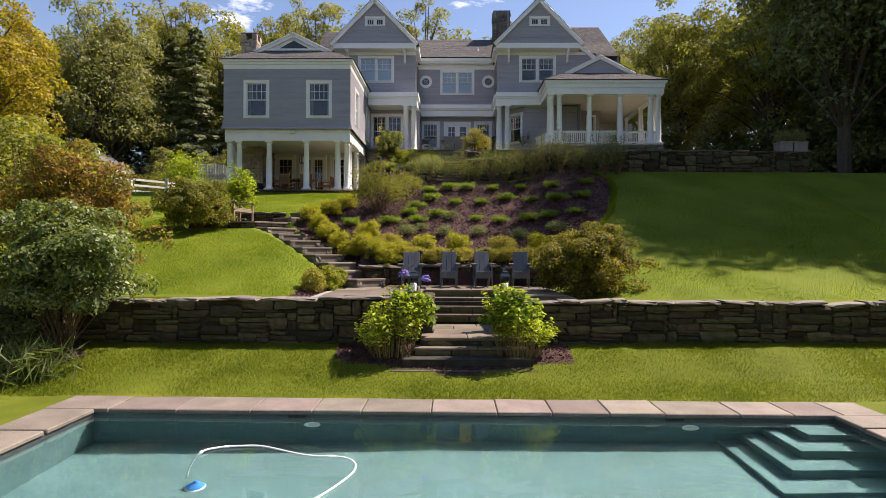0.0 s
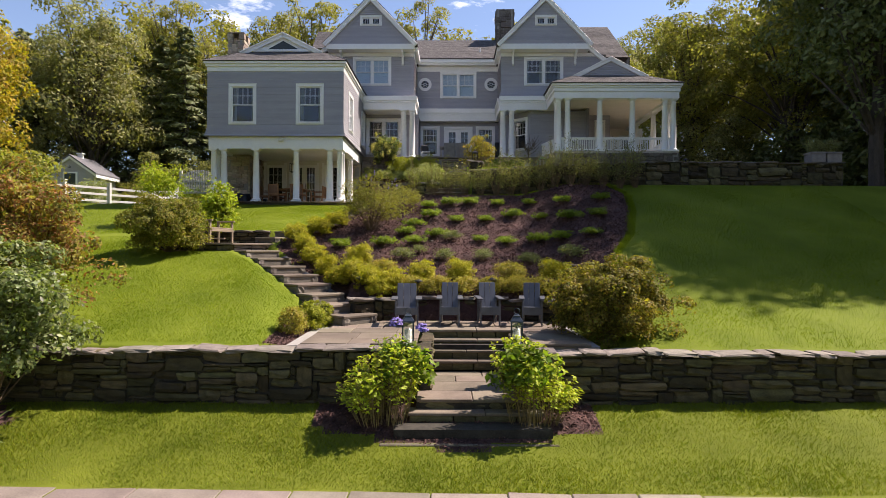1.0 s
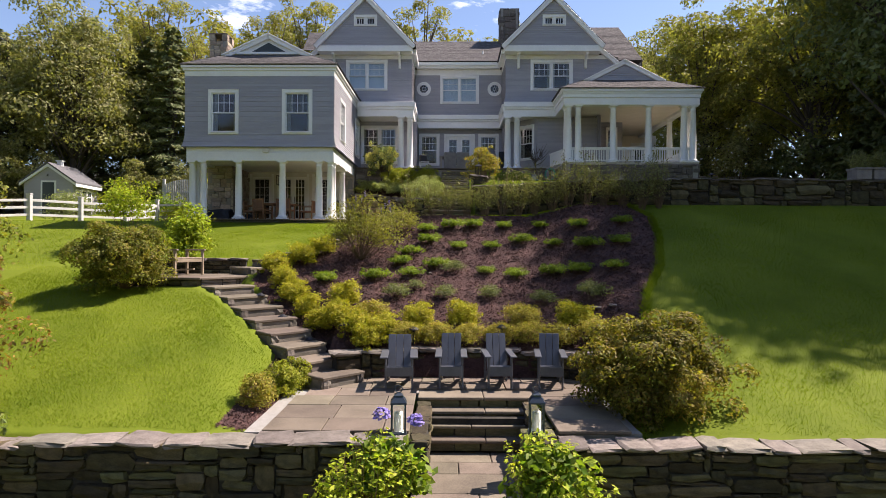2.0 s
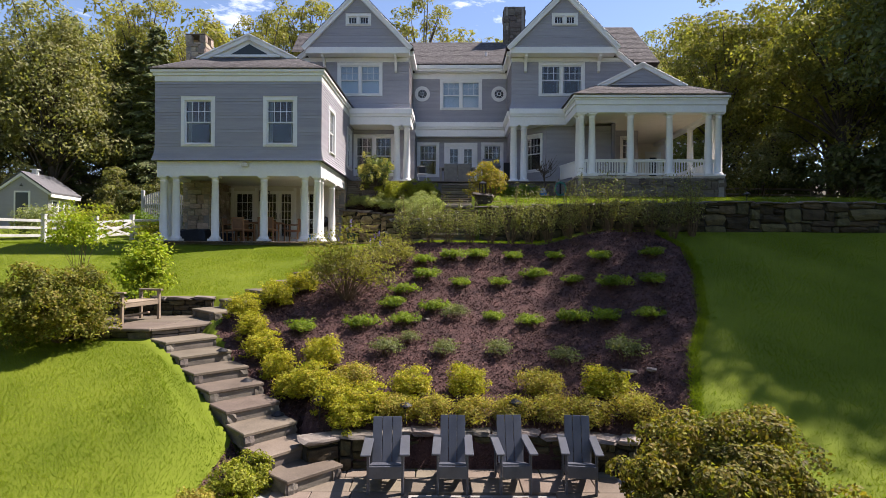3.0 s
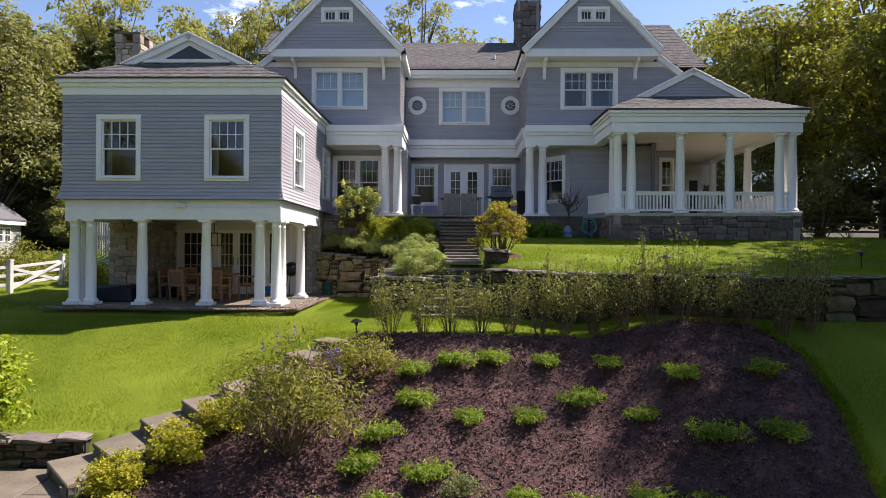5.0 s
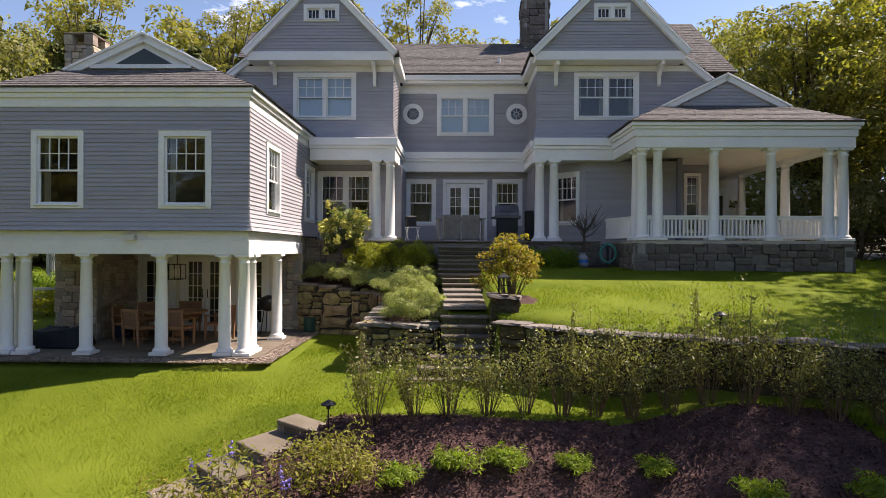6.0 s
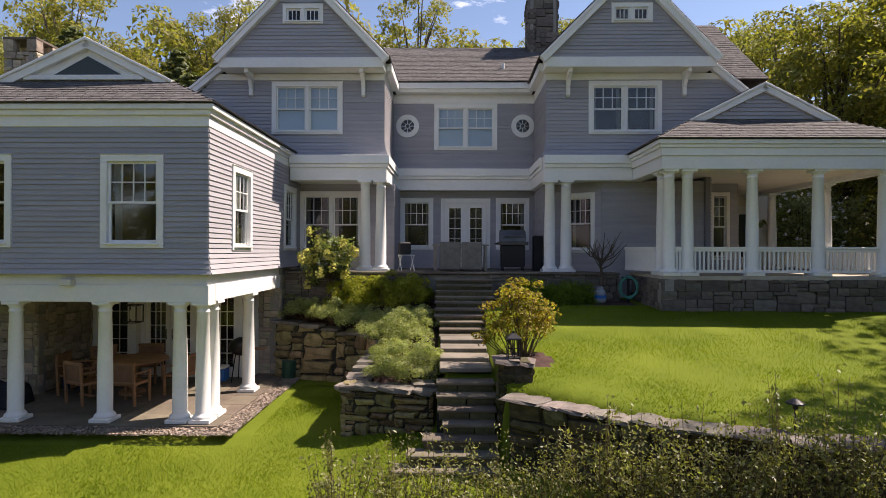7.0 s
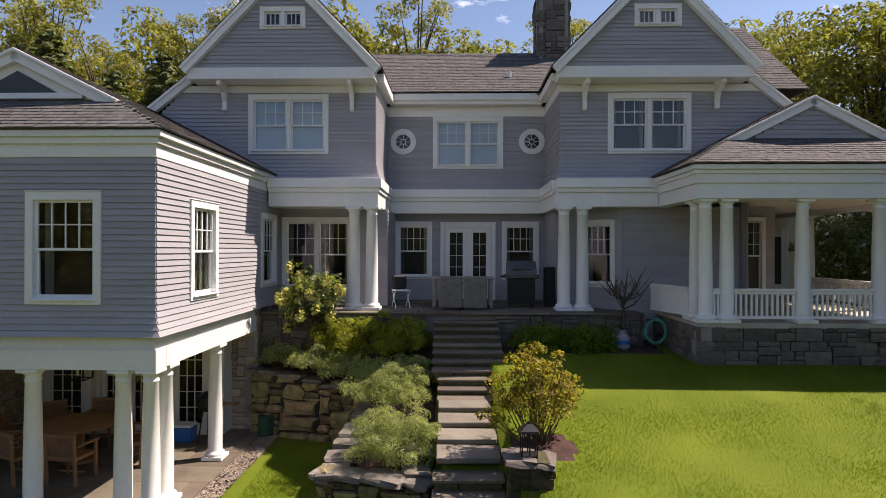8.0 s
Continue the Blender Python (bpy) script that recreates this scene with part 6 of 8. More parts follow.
# ---- furniture ----
def adirondack(at):
    c = thing("adirondack_chair", "dark grey slatted adirondack chair on the patio", "chair", "chairs on the patio", at=at)

    def p(nm, b, m=None, bev=0.004, label=""):
        bm = bmesh.new()
        box(bm, *b, m, bev)
        return part(nm, bm, M_GREYCHAIR, c, label)
    for x in (-0.27, 0.27):
        p("front_leg", (x - 0.02, x + 0.02, -0.03, 0.06, 0, 0.52))
        p("back_leg", (x * 0.86 - 0.02, x * 0.86 + 0.02, -0.02, 0.88, -0.04, 0.06), pose(0, 0, 0.33, -20, 0, 0))
        p("rear_post", (x - 0.02, x + 0.02, 0.62, 0.68, 0, 0.54))
        p("arm", (x - 0.08, x + 0.08, -0.12, 0.72, 0, 0.028), pose(x * 0.12, 0, 0.53, 0, 0, 0), 0.008, "sunlit grey arm")
    p("apron", (-0.25, 0.25, -0.055, -0.03, 0.22, 0.38))
    for i in range(5):
        p("seat_slat", (-0.25, 0.25, i * 0.105, i * 0.105 + 0.095, 0.0, 0.022), pose(0, 0, 0.37, -16, 0, 0))
    for i in range(3):
        x = -0.165 + 0.165 * i
        p("back_slat", (x - 0.078, x + 0.078, 0, 0.022, 0.0, 0.64), pose(0, 0.47, 0.24, -22, 0, 0))
    p("back_rail", (-0.25, 0.25, 0.022, 0.05, 0.22, 0.29), pose(0, 0.47, 0.24, -22, 0, 0))
    p("back_rail", (-0.25, 0.25, 0.022, 0.05, 0.5, 0.56), pose(0, 0.47, 0.24, -22, 0, 0))
    return c


ch0 = adirondack(pose(-0.77, 14.36, PATIO + 0.003, 0, 0, 3) @ Matrix.Diagonal((0.86, 1, 1.03, 1)))
for x, y, r in ((0.14, 14.36, -1), (1.0, 14.38, 2), (1.89, 14.38, -7)):
    copy_thing(ch0, pose(x, y, PATIO + 0.003, 0, 0, r) @ Matrix.Diagonal((0.86, 1, 1.03, 1)))
M_CANDLE = mat("candle_wax", 0.5)
M_CANDLE.node_tree.nodes["Principled BSDF"].inputs["Base Color"].default_value = (0.8, 0.78, 0.7, 1)
M_SLATE = mat("blue_black_metal", 0.35, 0.4)
M_SLATE.node_tree.nodes["Principled BSDF"].inputs["Base Color"].default_value = (0.04, 0.055, 0.075, 1)


def lantern(at, h=0.5, w=0.15):
    t = thing("candle_lantern", "blue-black metal lantern with a white pillar candle", "lantern", "lanterns beside the steps", at=at)
    bm = bmesh.new()
    box(bm, -w - 0.01, w + 0.01, -w - 0.01, w + 0.01, 0, 0.03, None, 0.005)
    part("base", bm, M_SLATE, t)
    for x in (-1, 1):
        for y in (-1, 1):
            bm = bmesh.new()
            box(bm, x * w * 0.9 - 0.012, x * w * 0.9 + 0.012, y * w * 0.9 - 0.012, y * w * 0.9 + 0.012, 0.03, h * 0.74)
            part("post", bm, M_SLATE, t)
    bm = bmesh.new()
    lathe(bm, [(w * 1.55, h * 0.74), (w * 1.5, h * 0.78), (w * 0.85, h * 0.9), (w * 0.85, h * 0.94), (w * 0.5, h * 0.97), (0.02, h)], 4, Matrix.Rotation(radians(45), 4, "Z"))
    part("roof", bm, M_SLATE, t)
    bm = bmesh.new()
    tube(bm, [(0.05 * math.cos(a), 0, h + 0.045 + 0.05 * math.sin(a)) for a in [i * math.pi / 6 for i in range(13)]], 0.007, 0.007, 6)
    part("ring", bm, M_SLATE, t)
    bm = bmesh.new()
    lathe(bm, [(0.06, 0.03), (0.062, h * 0.5), (0.055, h * 0.52), (0.012, h * 0.51), (0.01, h * 0.51)], 18)
    part("candle", bm, M_CANDLE, t, smooth=False)
    for k in range(4):
        bm = bmesh.new()
        box(bm, -w * 0.88, w * 0.88, -w * 0.9, -w * 0.9 + 0.003, 0.03, h * 0.74, Matrix.Rotation(k * math.pi / 2, 4, "Z"))
        pn = part("pane", bm, M_GLASS, t)
        pn.visible_shadow = False
    return t


lan = lantern(pose(SX0 - 0.02 - 0.16, 12.0, 1.36, 0, 0, 4), 0.55, 0.1)
copy_thing(lan, pose(SX1 - 0.25, 12.06, 1.36, 0, 0, -5))
bm = bmesh.new()
box(bm, SX1 - 0.45, SX1 - 0.0, 11.9, 12.25, 0.71, 1.355, None, 0.01)
part("pedestal_stone", bm, M_STONE, low)
bm = bmesh.new()
box(bm, SX0 - 0.4, SX0 - 0.03, 11.85, 12.2, 0.71, 1.355, None, 0.01)
part("pedestal_stone", bm, M_STONE, low)
# lantern on the pier
pl = thing("pier_lantern", "black post lantern with glass panes", "lantern", at=pose(1.22, 24.95, 6.5))
bm = bmesh.new()
box(bm, -0.1, 0.1, -0.1, 0.1, 0, 0.025)
part("base", bm, M_BLACK, pl)
bm = bmesh.new()
lathe(bm, [(0.17, 0.31), (0.16, 0.33), (0.03, 0.40), (0.02, 0.43)], 4, Matrix.Rotation(radians(45), 4, "Z"))
part("cap", bm, M_BLACK, pl)
for x in (-0.092, 0, 0.092):
    for y in (-0.092, 0.092):
        bm = bmesh.new()
        box(bm, x - 0.008, x + 0.008, y - 0.008, y + 0.008, 0.02, 0.32)
        part("upright", bm, M_BLACK, pl)
bm = bmesh.new()
box(bm, -0.1, 0.1, -0.108, -0.1, 0.17, 0.185)
part("crossbar", bm, M_BLACK, pl)


M_BENCH = varied("silvered_teak", (0.17, 0.135, 0.095), (0.31, 0.25, 0.18), 3, 50, 0.3, 0.8, rnd=0.12, stretch=(1, 1, 4))


def bench(at):
    b = thing("garden_bench", "weathered teak garden bench with slatted seat", "bench", at=at)

    def p(nm, q, m=None):
        bm = bmesh.new()
        box(bm, *q, m, 0.006)
        part(nm, bm, M_BENCH, b)
    for x in (-0.55, 0.55):
        p("leg", (x - 0.03, x + 0.03, -0.25, -0.19, 0, 0.62))
        p("leg", (x - 0.03, x + 0.03, 0.2, 0.26, 0, 0.62))
        p("arm", (x - 0.04, x + 0.04, -0.3, 0.26, 0.62, 0.66))
    for i in range(6):
        p("seat_slat", (-0.58, 0.58, -0.24 + 0.08 * i, -0.175 + 0.08 * i, 0.42, 0.445))
    p("apron", (-0.53, 0.53, -0.235, -0.205, 0.33, 0.42))
    p("stretcher", (-0.53, 0.53, -0.02, 0.02, 0.12, 0.16))
    return b


bench(pose(-6.58, 18.86, LAND, 0, 0, 78))


def path_light(at):
    t = thing("path_light", "black metal path light with a tiered hat", "path light", "path lights in the beds", at=at)
    bm = bmesh.new()
    tube(bm, [(0, 0, -0.1), (0, 0, 0.33)], 0.012, 0.012, 8)
    part("stake", bm, M_BLACK, t)
    bm = bmesh.new()
    lathe(bm, [(0.11, 0.33), (0.105, 0.345), (0.04, 0.385), (0.015, 0.395)], 16)
    part("hat", bm, M_BLACK, t)
    bm = bmesh.new()
    lathe(bm, [(0.03, 0.27), (0.035, 0.33)], 10)
    part("lamp_head", bm, M_BLACK, t)
    return t


light0 = path_light(on_ground(-2.7, 16.05))
for x, y in ((-1.95, 15.75), (-0.58, 15.62), (1.15, 15.7), (-3.46, 16.78), (2.41, 15.65), (-1.55, 21.95), (9.1, 24.1), (4.42, 22.9), (-4.2, 17.6), (3.4, 15.0)):
    copy_thing(light0, on_ground(x, y))

# furniture on the wing patio
FLZ = 4.997


M_SLING = varied("woven_sling", (0.16, 0.085, 0.05), (0.27, 0.155, 0.095), 5, 120, 0.4, 0.8, rnd=0.1)


def patio_chair(at):
    c = thing("patio_armchair", "teak armchair with woven back at the patio table", "chair", "chairs at the patio table", at=at)

    def p(nm, q, m=None, mt=None):
        bm = bmesh.new()
        box(bm, *q, m, 0.006)
        part(nm, bm, mt or M_TEAK, c)
    for x in (-0.27, 0.27):
        p("front_leg", (x - 0.025, x + 0.025, -0.27, -0.22, 0, 0.64))
        p("back_leg", (x - 0.025, x + 0.025, 0.22, 0.27, 0, 0.88), pose(0, 0, 0, -3, 0, 0))
        p("arm", (x - 0.04, x + 0.04, -0.3, 0.27, 0.64, 0.67))
    p("seat", (-0.26, 0.26, -0.26, 0.24, 0.40, 0.46))
    p("backrest", (-0.245, 0.245, 0.225, 0.24, 0.5, 0.84), pose(0, 0, 0, -3, 0, 0), M_SLING)
    p("top_rail", (-0.3, 0.3, 0.21, 0.26, 0.84, 0.9), pose(0, 0, 0, -3, 0, 0))
    p("lower_rail", (-0.245, 0.245, 0.22, 0.25, 0.45, 0.5), pose(0, 0, 0, -3, 0, 0))
    p("stretcher", (-0.245, 0.245, -0.02, 0.02, 0.14, 0.17))
    return c


tb = thing("patio_table", "round teak dining table", "table", at=HOUSE @ pose(-6.75, -5.5, FLZ))
bm = bmesh.new()
lathe(bm, [(0.05, 0.70), (0.72, 0.70), (0.75, 0.715), (0.75, 0.74), (0.05, 0.745)], 28)
part("tabletop", bm, M_TEAK, tb)
bm = bmesh.new()
lathe(bm, [(0.28, 0), (0.26, 0.05), (0.09, 0.1), (0.08, 0.6), (0.2, 0.70)], 16)
part("pedestal", bm, M_TEAK, tb)
pc0 = patio_chair(HOUSE @ pose(-6.28, -6.45, FLZ, 0, 0, 174))
for x, y, r in ((-7.22, -6.42, 154), (-7.95, -5.6, 96), (-6.95, -4.5, 8), (-5.62, -5.55, -94), (-7.75, -4.75, 50)):
    copy_thing(pc0, HOUSE @ pose(x, y, FLZ, 0, 0, r))
pend = thing("pendant_lantern", "black iron pendant lantern hung from the patio ceiling", "lamp", at=HOUSE @ pose(-6.75, -5.5, 6.55))
bm = bmesh.new()
tube(bm, [(0, 0, 0.4), (0, 0, 0.78)], 0.008, 0.008, 6)
part("rod", bm, M_BLACK, pend)
for x in (-0.15, 0.15):
    for y in (-0.15, 0.15):
        bm = bmesh.new()
        box(bm, x - 0.01, x + 0.01, y - 0.01, y + 0.01, 0.02, 0.38)
        part("upright", bm, M_BLACK, pend)
for z in (0, 0.38):
    for s in (-1, 1):
        bm = bmesh.new()
        box(bm, -0.16, 0.16, s * 0.15 - 0.01, s * 0.15 + 0.01, z, z + 0.02)
        part("crossbar", bm, M_BLACK, pend)
        bm = bmesh.new()
        box(bm, s * 0.15 - 0.01, s * 0.15 + 0.01, -0.14, 0.14, z, z + 0.02)
        part("crossbar", bm, M_BLACK, pend)
bm = bmesh.new()
for x, y in ((-0.06, 0), (0.06, 0), (0, 0.06), (0, -0.06)):
    lathe(bm, [(0.016, 0.08), (0.016, 0.24), (0.004, 0.28)], 8, pose(x, y, 0))
part("candles", bm, M_CANDLE, pend)
M_TARP = varied("dark_tarpaulin", (0.010, 0.012, 0.018), (0.022, 0.026, 0.036), 5, 40, 0.3, 0.6)
cool = thing("cool_box", "dark blue cooler with white lid on the patio", "cooler", at=HOUSE @ pose(-8.3, -5.15, FLZ))
M_NAVY = varied("navy_plastic", (0.012, 0.02, 0.05), (0.02, 0.035, 0.08), 4, 30, 0.05, 0.5)
for nm, q, mt in (("body", (-0.2, 0.2, -0.16, 0.16, 0, 0.34), M_NAVY), ("lid", (-0.21, 0.21, -0.17, 0.17, 0.34, 0.4), M_TRIM)):
    bm = bmesh.new()
    box(bm, *q, None, 0.02)
    part(nm, bm, mt, cool)
cool2 = thing("cool_box", "bright blue cooler with a white lid beside the patio doors", "cooler", at=HOUSE @ pose(-5.3, -4.25, FLZ))
for nm, q, mt in (("body", (-0.28, 0.2, -0.16, 0.16, 0, 0.3), M_BLUEP), ("lid", (-0.29, 0.21, -0.17, 0.17, 0.3, 0.36), M_TRIM)):
    bm = bmesh.new()
    box(bm, *q, None, 0.02)
    part(nm, bm, mt, cool2)
tub = thing("covered_bundle", "low dark tarpaulin-covered bundle on the patio floor", "bundle", at=HOUSE @ pose(-8.95, -6.7, FLZ))
bm = bmesh.new()
bmesh.ops.create_cube(bm, size=1.0)
bmesh.ops.subdivide_edges(bm, edges=bm.edges[:], cuts=7, use_grid_fill=True)
for v in bm.verts:
    h = v.co.z + 0.5
    v.co.x *= 1.05 + 0.12 * (1 - h)
    v.co.y *= 0.62 + 0.1 * (1 - h)
    v.co.z = max(0.0, h * 0.42 + 0.07 * noise.noise(v.co * 3.5) * h)
    v.co += 0.05 * noise.noise_vector(v.co * 4.0) * h
part("tarpaulin", bm, M_TARP, tub, smooth=True)
ket = thing("kettle_grill", "small dark kettle grill with wooden side shelf", "grill", at=HOUSE @ pose(-4.75, -4.3, FLZ))
bm = bmesh.new()
lathe(bm, [(0.05, 0.62), (0.2, 0.68), (0.27, 0.8), (0.28, 0.86), (0.24, 0.98), (0.1, 1.05), (0.03, 1.07)], 20)
part("bowl", bm, M_BLACK, ket, smooth=True)
for a in (0, 2.1, 4.2):
    bm = bmesh.new()
    tube(bm, [(0.15 * math.cos(a), 0.15 * math.sin(a), 0.7), (0.28 * math.cos(a), 0.28 * math.sin(a), 0.0)], 0.014, 0.014, 6)
    part("leg", bm, M_BLACK, ket)
bm = bmesh.new()
box(bm, 0.25, 0.6, -0.15, 0.15, 0.78, 0.8)
part("side_shelf", bm, M_TEAK, ket)
for nm, lab, x, y, r, h, mt in (("waste_bin", "green slatted metal bin by the stone wall", -3.72, -3.75, 0.17, 0.48, None), ("waste_bin", "black plastic bin by the stone wall", -3.3, -3.45, 0.24, 0.62, M_BLACK)):
    b = thing(nm, lab, "bin", at=HOUSE @ pose(x, y, 4.92))
    if mt is None:
        mt = mat("green_paint", 0.5)
        mt.node_tree.nodes["Principled BSDF"].inputs["Base Color"].default_value = (0.02, 0.07, 0.045, 1)
        bm = bmesh.new()
        for i in range(18):
            a = 2 * math.pi * i / 18
            box(bm, r - 0.008, r + 0.004, -0.02, 0.02, 0.03, h, Matrix.Rotation(a, 4, "Z"))
        part("slats", bm, mt, b)
    bm = bmesh.new()
    lathe(bm, [(r * 0.8, 0), (r * 0.93, 0.03), (r * 0.97, h - 0.04), (r * 1.05, h - 0.03), (r * 1.05, h)], 22)
    part("body", bm, mt, b)

# terrace furniture
M_WICKER = varied("grey_wicker", (0.14, 0.13, 0.12), (0.24, 0.225, 0.2), 6, 90, 0.8, 0.85, dist=0.01)


def wicker(at):
    c = thing("wicker_chair", "grey wicker high-backed dining chair with its back to the steps", "chair", "wicker chairs on the terrace", at=at)
    for nm, q, m in (("backrest", (-0.28, 0.28, -0.32, -0.24, 0.06, 0.82), pose(0, 0, 0, 4, 0, 0)), ("seat", (-0.28, 0.28, -0.24, 0.3, 0.36, 0.46), None)):
        bm = bmesh.new()
        box(bm, *q, m, 0.03)
        part(nm, bm, M_WICKER, c)
    for x in (-0.26, 0.26):
        bm = bmesh.new()
        box(bm, x - 0.03, x + 0.03, -0.26, 0.28, 0.62, 0.67, None, 0.01)
        part("arm", bm, M_WICKER, c)
        bm = bmesh.new()
        box(bm, x - 0.025, x + 0.025, 0.24, 0.29, 0, 0.62, None, 0.005)
        part("leg", bm, M_WICKER, c)
    return c


wc0 = wicker(HOUSE @ pose(0.33, -2.35, TZ, 0, 0, 2))
copy_thing(wc0, HOUSE @ pose(0.93, -2.35, TZ, 0, 0, -2))
tt = thing("terrace_table", "grey outdoor dining table", "table", at=HOUSE @ pose(0.62, -1.6, TZ))
bm = bmesh.new()
box(bm, -0.8, 0.8, -0.45, 0.45, 0.70, 0.74, None, 0.01)
part("tabletop", bm, M_GREYWOOD, tt)
for x in (-0.72, 0.72):
    for y in (-0.38, 0.38):
        bm = bmesh.new()
        box(bm, x - 0.035, x + 0.035, y - 0.035, y + 0.035, 0, 0.70)
        part("leg", bm, M_GREYWOOD, tt)
gr = thing("gas_grill", "dark grey gas grill on a black cart", "grill", at=HOUSE @ pose(2.1, -1.75, TZ))
M_STEEL = varied("steel", (0.07, 0.07, 0.075), (0.13, 0.13, 0.135), 3, 60, 0.05, 0.35, metal=0.8)
for nm, q, mt, bv in (("cabinet", (-0.33, 0.33, -0.25, 0.25, 0.1, 0.72), M_BLACK, 0.02), ("control_panel", (-0.42, 0.42, -0.3, 0.28, 0.72, 0.82), M_STEEL, 0.015), ("side_shelf", (-0.5, -0.42, -0.25, 0.25, 0.74, 0.78), M_BLACK, 0.01)):
    bm = bmesh.new()
    box(bm, *q, None, bv)
    part(nm, bm, mt, gr)
bm = bmesh.new()
prism(bm, [(-0.27, 0), (0.27, 0), (0.27, 0.2), (0.14, 0.34), (-0.08, 0.33), (-0.25, 0.16)], -0.36, 0.36, Matrix.Translation((0, 0, 0.82)) @ Matrix(((0, 0, 1, 0), (1, 0, 0, 0), (0, 1, 0, 0), (0, 0, 0, 1))))
bmesh.ops.bevel(bm, geom=bm.edges[:], offset=0.02, segments=2, affect="EDGES")
part("hood", bm, M_STEEL, gr)
bm = bmesh.new()
tube(bm, [(-0.25, -0.3, 0.95), (-0.25, -0.34, 0.96), (0.25, -0.34, 0.96), (0.25, -0.3, 0.95)], 0.014, 0.014, 8)
part("handle", bm, M_STEEL, gr)
for x in (-0.28, 0.28):
    for y in (-0.2, 0.2):
        bm = bmesh.new()
        lathe(bm, [(0.05, -0.02), (0.05, 0.02)], 14, pose(x, y, 0.05, 0, 90, 0))
        part("wheel", bm, M_BLACK, gr)
spk = thing("tower_speaker", "tall narrow black case standing on the terrace", "case", at=HOUSE @ pose(2.83, -1.6, TZ))
bm = bmesh.new()
box(bm, -0.14, 0.14, -0.12, 0.12, 0, 1.0, None, 0.03)
part("body", bm, M_BLACK, spk)
bm = bmesh.new()
box(bm, -0.16, 0.16, -0.14, 0.14, 0, 0.04, None, 0.01)
part("foot", bm, M_BLACK, spk)
sc = thing("folding_chair", "white metal folding chair with a black bag", "chair", at=HOUSE @ pose(-0.9, -2.05, TZ, 0, 0, 20))
for nm, pts in (("leg", [(-0.18, -0.2, 0), (-0.18, 0.15, 0.42)]), ("leg", [(0.18, -0.2, 0), (0.18, 0.15, 0.42)]), ("leg", [(-0.18, 0.2, 0), (-0.18, -0.15, 0.42)]), ("leg", [(0.18, 0.2, 0), (0.18, -0.15, 0.42)])):
    bm = bmesh.new()
    tube(bm, pts, 0.012, 0.012, 6)
    part(nm, bm, M_TRIM, sc)
bm = bmesh.new()
box(bm, -0.2, 0.2, -0.2, 0.2, 0.42, 0.44, None, 0.005)
part("seat", bm, M_TRIM, sc)
bm = bmesh.new()
box(bm, -0.2, 0.16, 0.05, 0.2, 0.44, 0.8, None, 0.04)
part("bag", bm, M_BLACK, sc)
hs = thing("garden_hose", "coiled green garden hose hung on a stand", "hose", at=HOUSE @ pose(4.86, -3.5, 6.86))
M_HOSE = mat("green_rubber", 0.5)
M_HOSE.node_tree.nodes["Principled BSDF"].inputs["Base Color"].default_value = (0.07, 0.32, 0.25, 1)
bm = bmesh.new()
tube(bm, [((0.22 + 0.03 * math.sin(i * 1.7)) * math.cos(i * 0.4), -0.08 + 0.02 * math.sin(i), 0.42 + (0.26 + 0.03 * math.sin(i * 0.9)) * math.sin(i * 0.4)) for i in range(150)], 0.012, 0.012, 5)
part("coil", bm, M_HOSE, hs)
bm = bmesh.new()
box(bm, -0.03, 0.03, -0.06, 0.0, -0.1, 0.72)
box(bm, -0.16, 0.16, -0.07, -0.0, 0.6, 0.68)
part("stand", bm, M_BLACK, hs)
M_TANK = varied("grey_cylinder_paint", (0.24, 0.26, 0.29), (0.34, 0.36, 0.40), 5, 40, 0.1, 0.5)
tank = thing("propane_tank", "small pale grey propane cylinder by the terrace", "gas bottle", at=HOUSE @ pose(4.15, -3.55, 6.88))
bm = bmesh.new()
lathe(bm, [(0.0, 0.0), (0.11, 0.0), (0.15, 0.05), (0.15, 0.26), (0.11, 0.33), (0.0, 0.34)], 16)
part("cylinder", bm, M_TANK, tank)
bm = bmesh.new()
lathe(bm, [(0.08, 0.33), (0.085, 0.33), (0.085, 0.41), (0.08, 0.41)], 14)
part("collar", bm, M_TANK, tank)
bm = bmesh.new()
lathe(bm, [(0.151, 0.12), (0.153, 0.12), (0.153, 0.2), (0.151, 0.2)], 16)
part("band", bm, M_BLUEP, tank, "blue label band")

# ---- fences and shed ----
M_FENCE = varied("white_fence_paint", (0.40, 0.40, 0.385), (0.56, 0.56, 0.54), 3, 30, 0.2, 0.6)
fence = thing("rail_fence", "white three-rail timber fence", "fence")
posts = [(-18.9, 21.8), (-18.1, 23.6), (-17.2, 25.5), (-16.35, 27.35), (-15.46, 29.2), (-14.5, 31.0), (-14.05, 33.0), (-12.0, 33.3), (-10.2, 33.5)]
for i, (x, y) in enumerate(posts):
    z = ground(x, y)
    bm = bmesh.new()
    box(bm, x - 0.08, x + 0.08, y - 0.08, y + 0.08, z - 0.2, z + 1.08, None, 0.01)
    prism(bm, [(x - 0.09, y - 0.09), (x + 0.09, y - 0.09), (x + 0.09, y + 0.09), (x - 0.09, y + 0.09)], z + 1.081, z + 1.13)
    part("post", bm, M_FENCE, fence)
for (a, b), (c, d) in zip(posts, posts[1:]):
    for h in (0.28, 0.58, 0.86):
        p, q = Vector((a, b, ground(a, b) + h)), Vector((c, d, ground(c, d) + h))
        dv = q - p
        mm = Matrix.Translation(p) @ dv.to_track_quat("X", "Z").to_matrix().to_4x4()
        bm = bmesh.new()
        box(bm, 0.06, dv.length - 0.06, -0.02, 0.02, -0.05, 0.05, mm, 0.006)
        part("rail", bm, M_FENCE, fence)
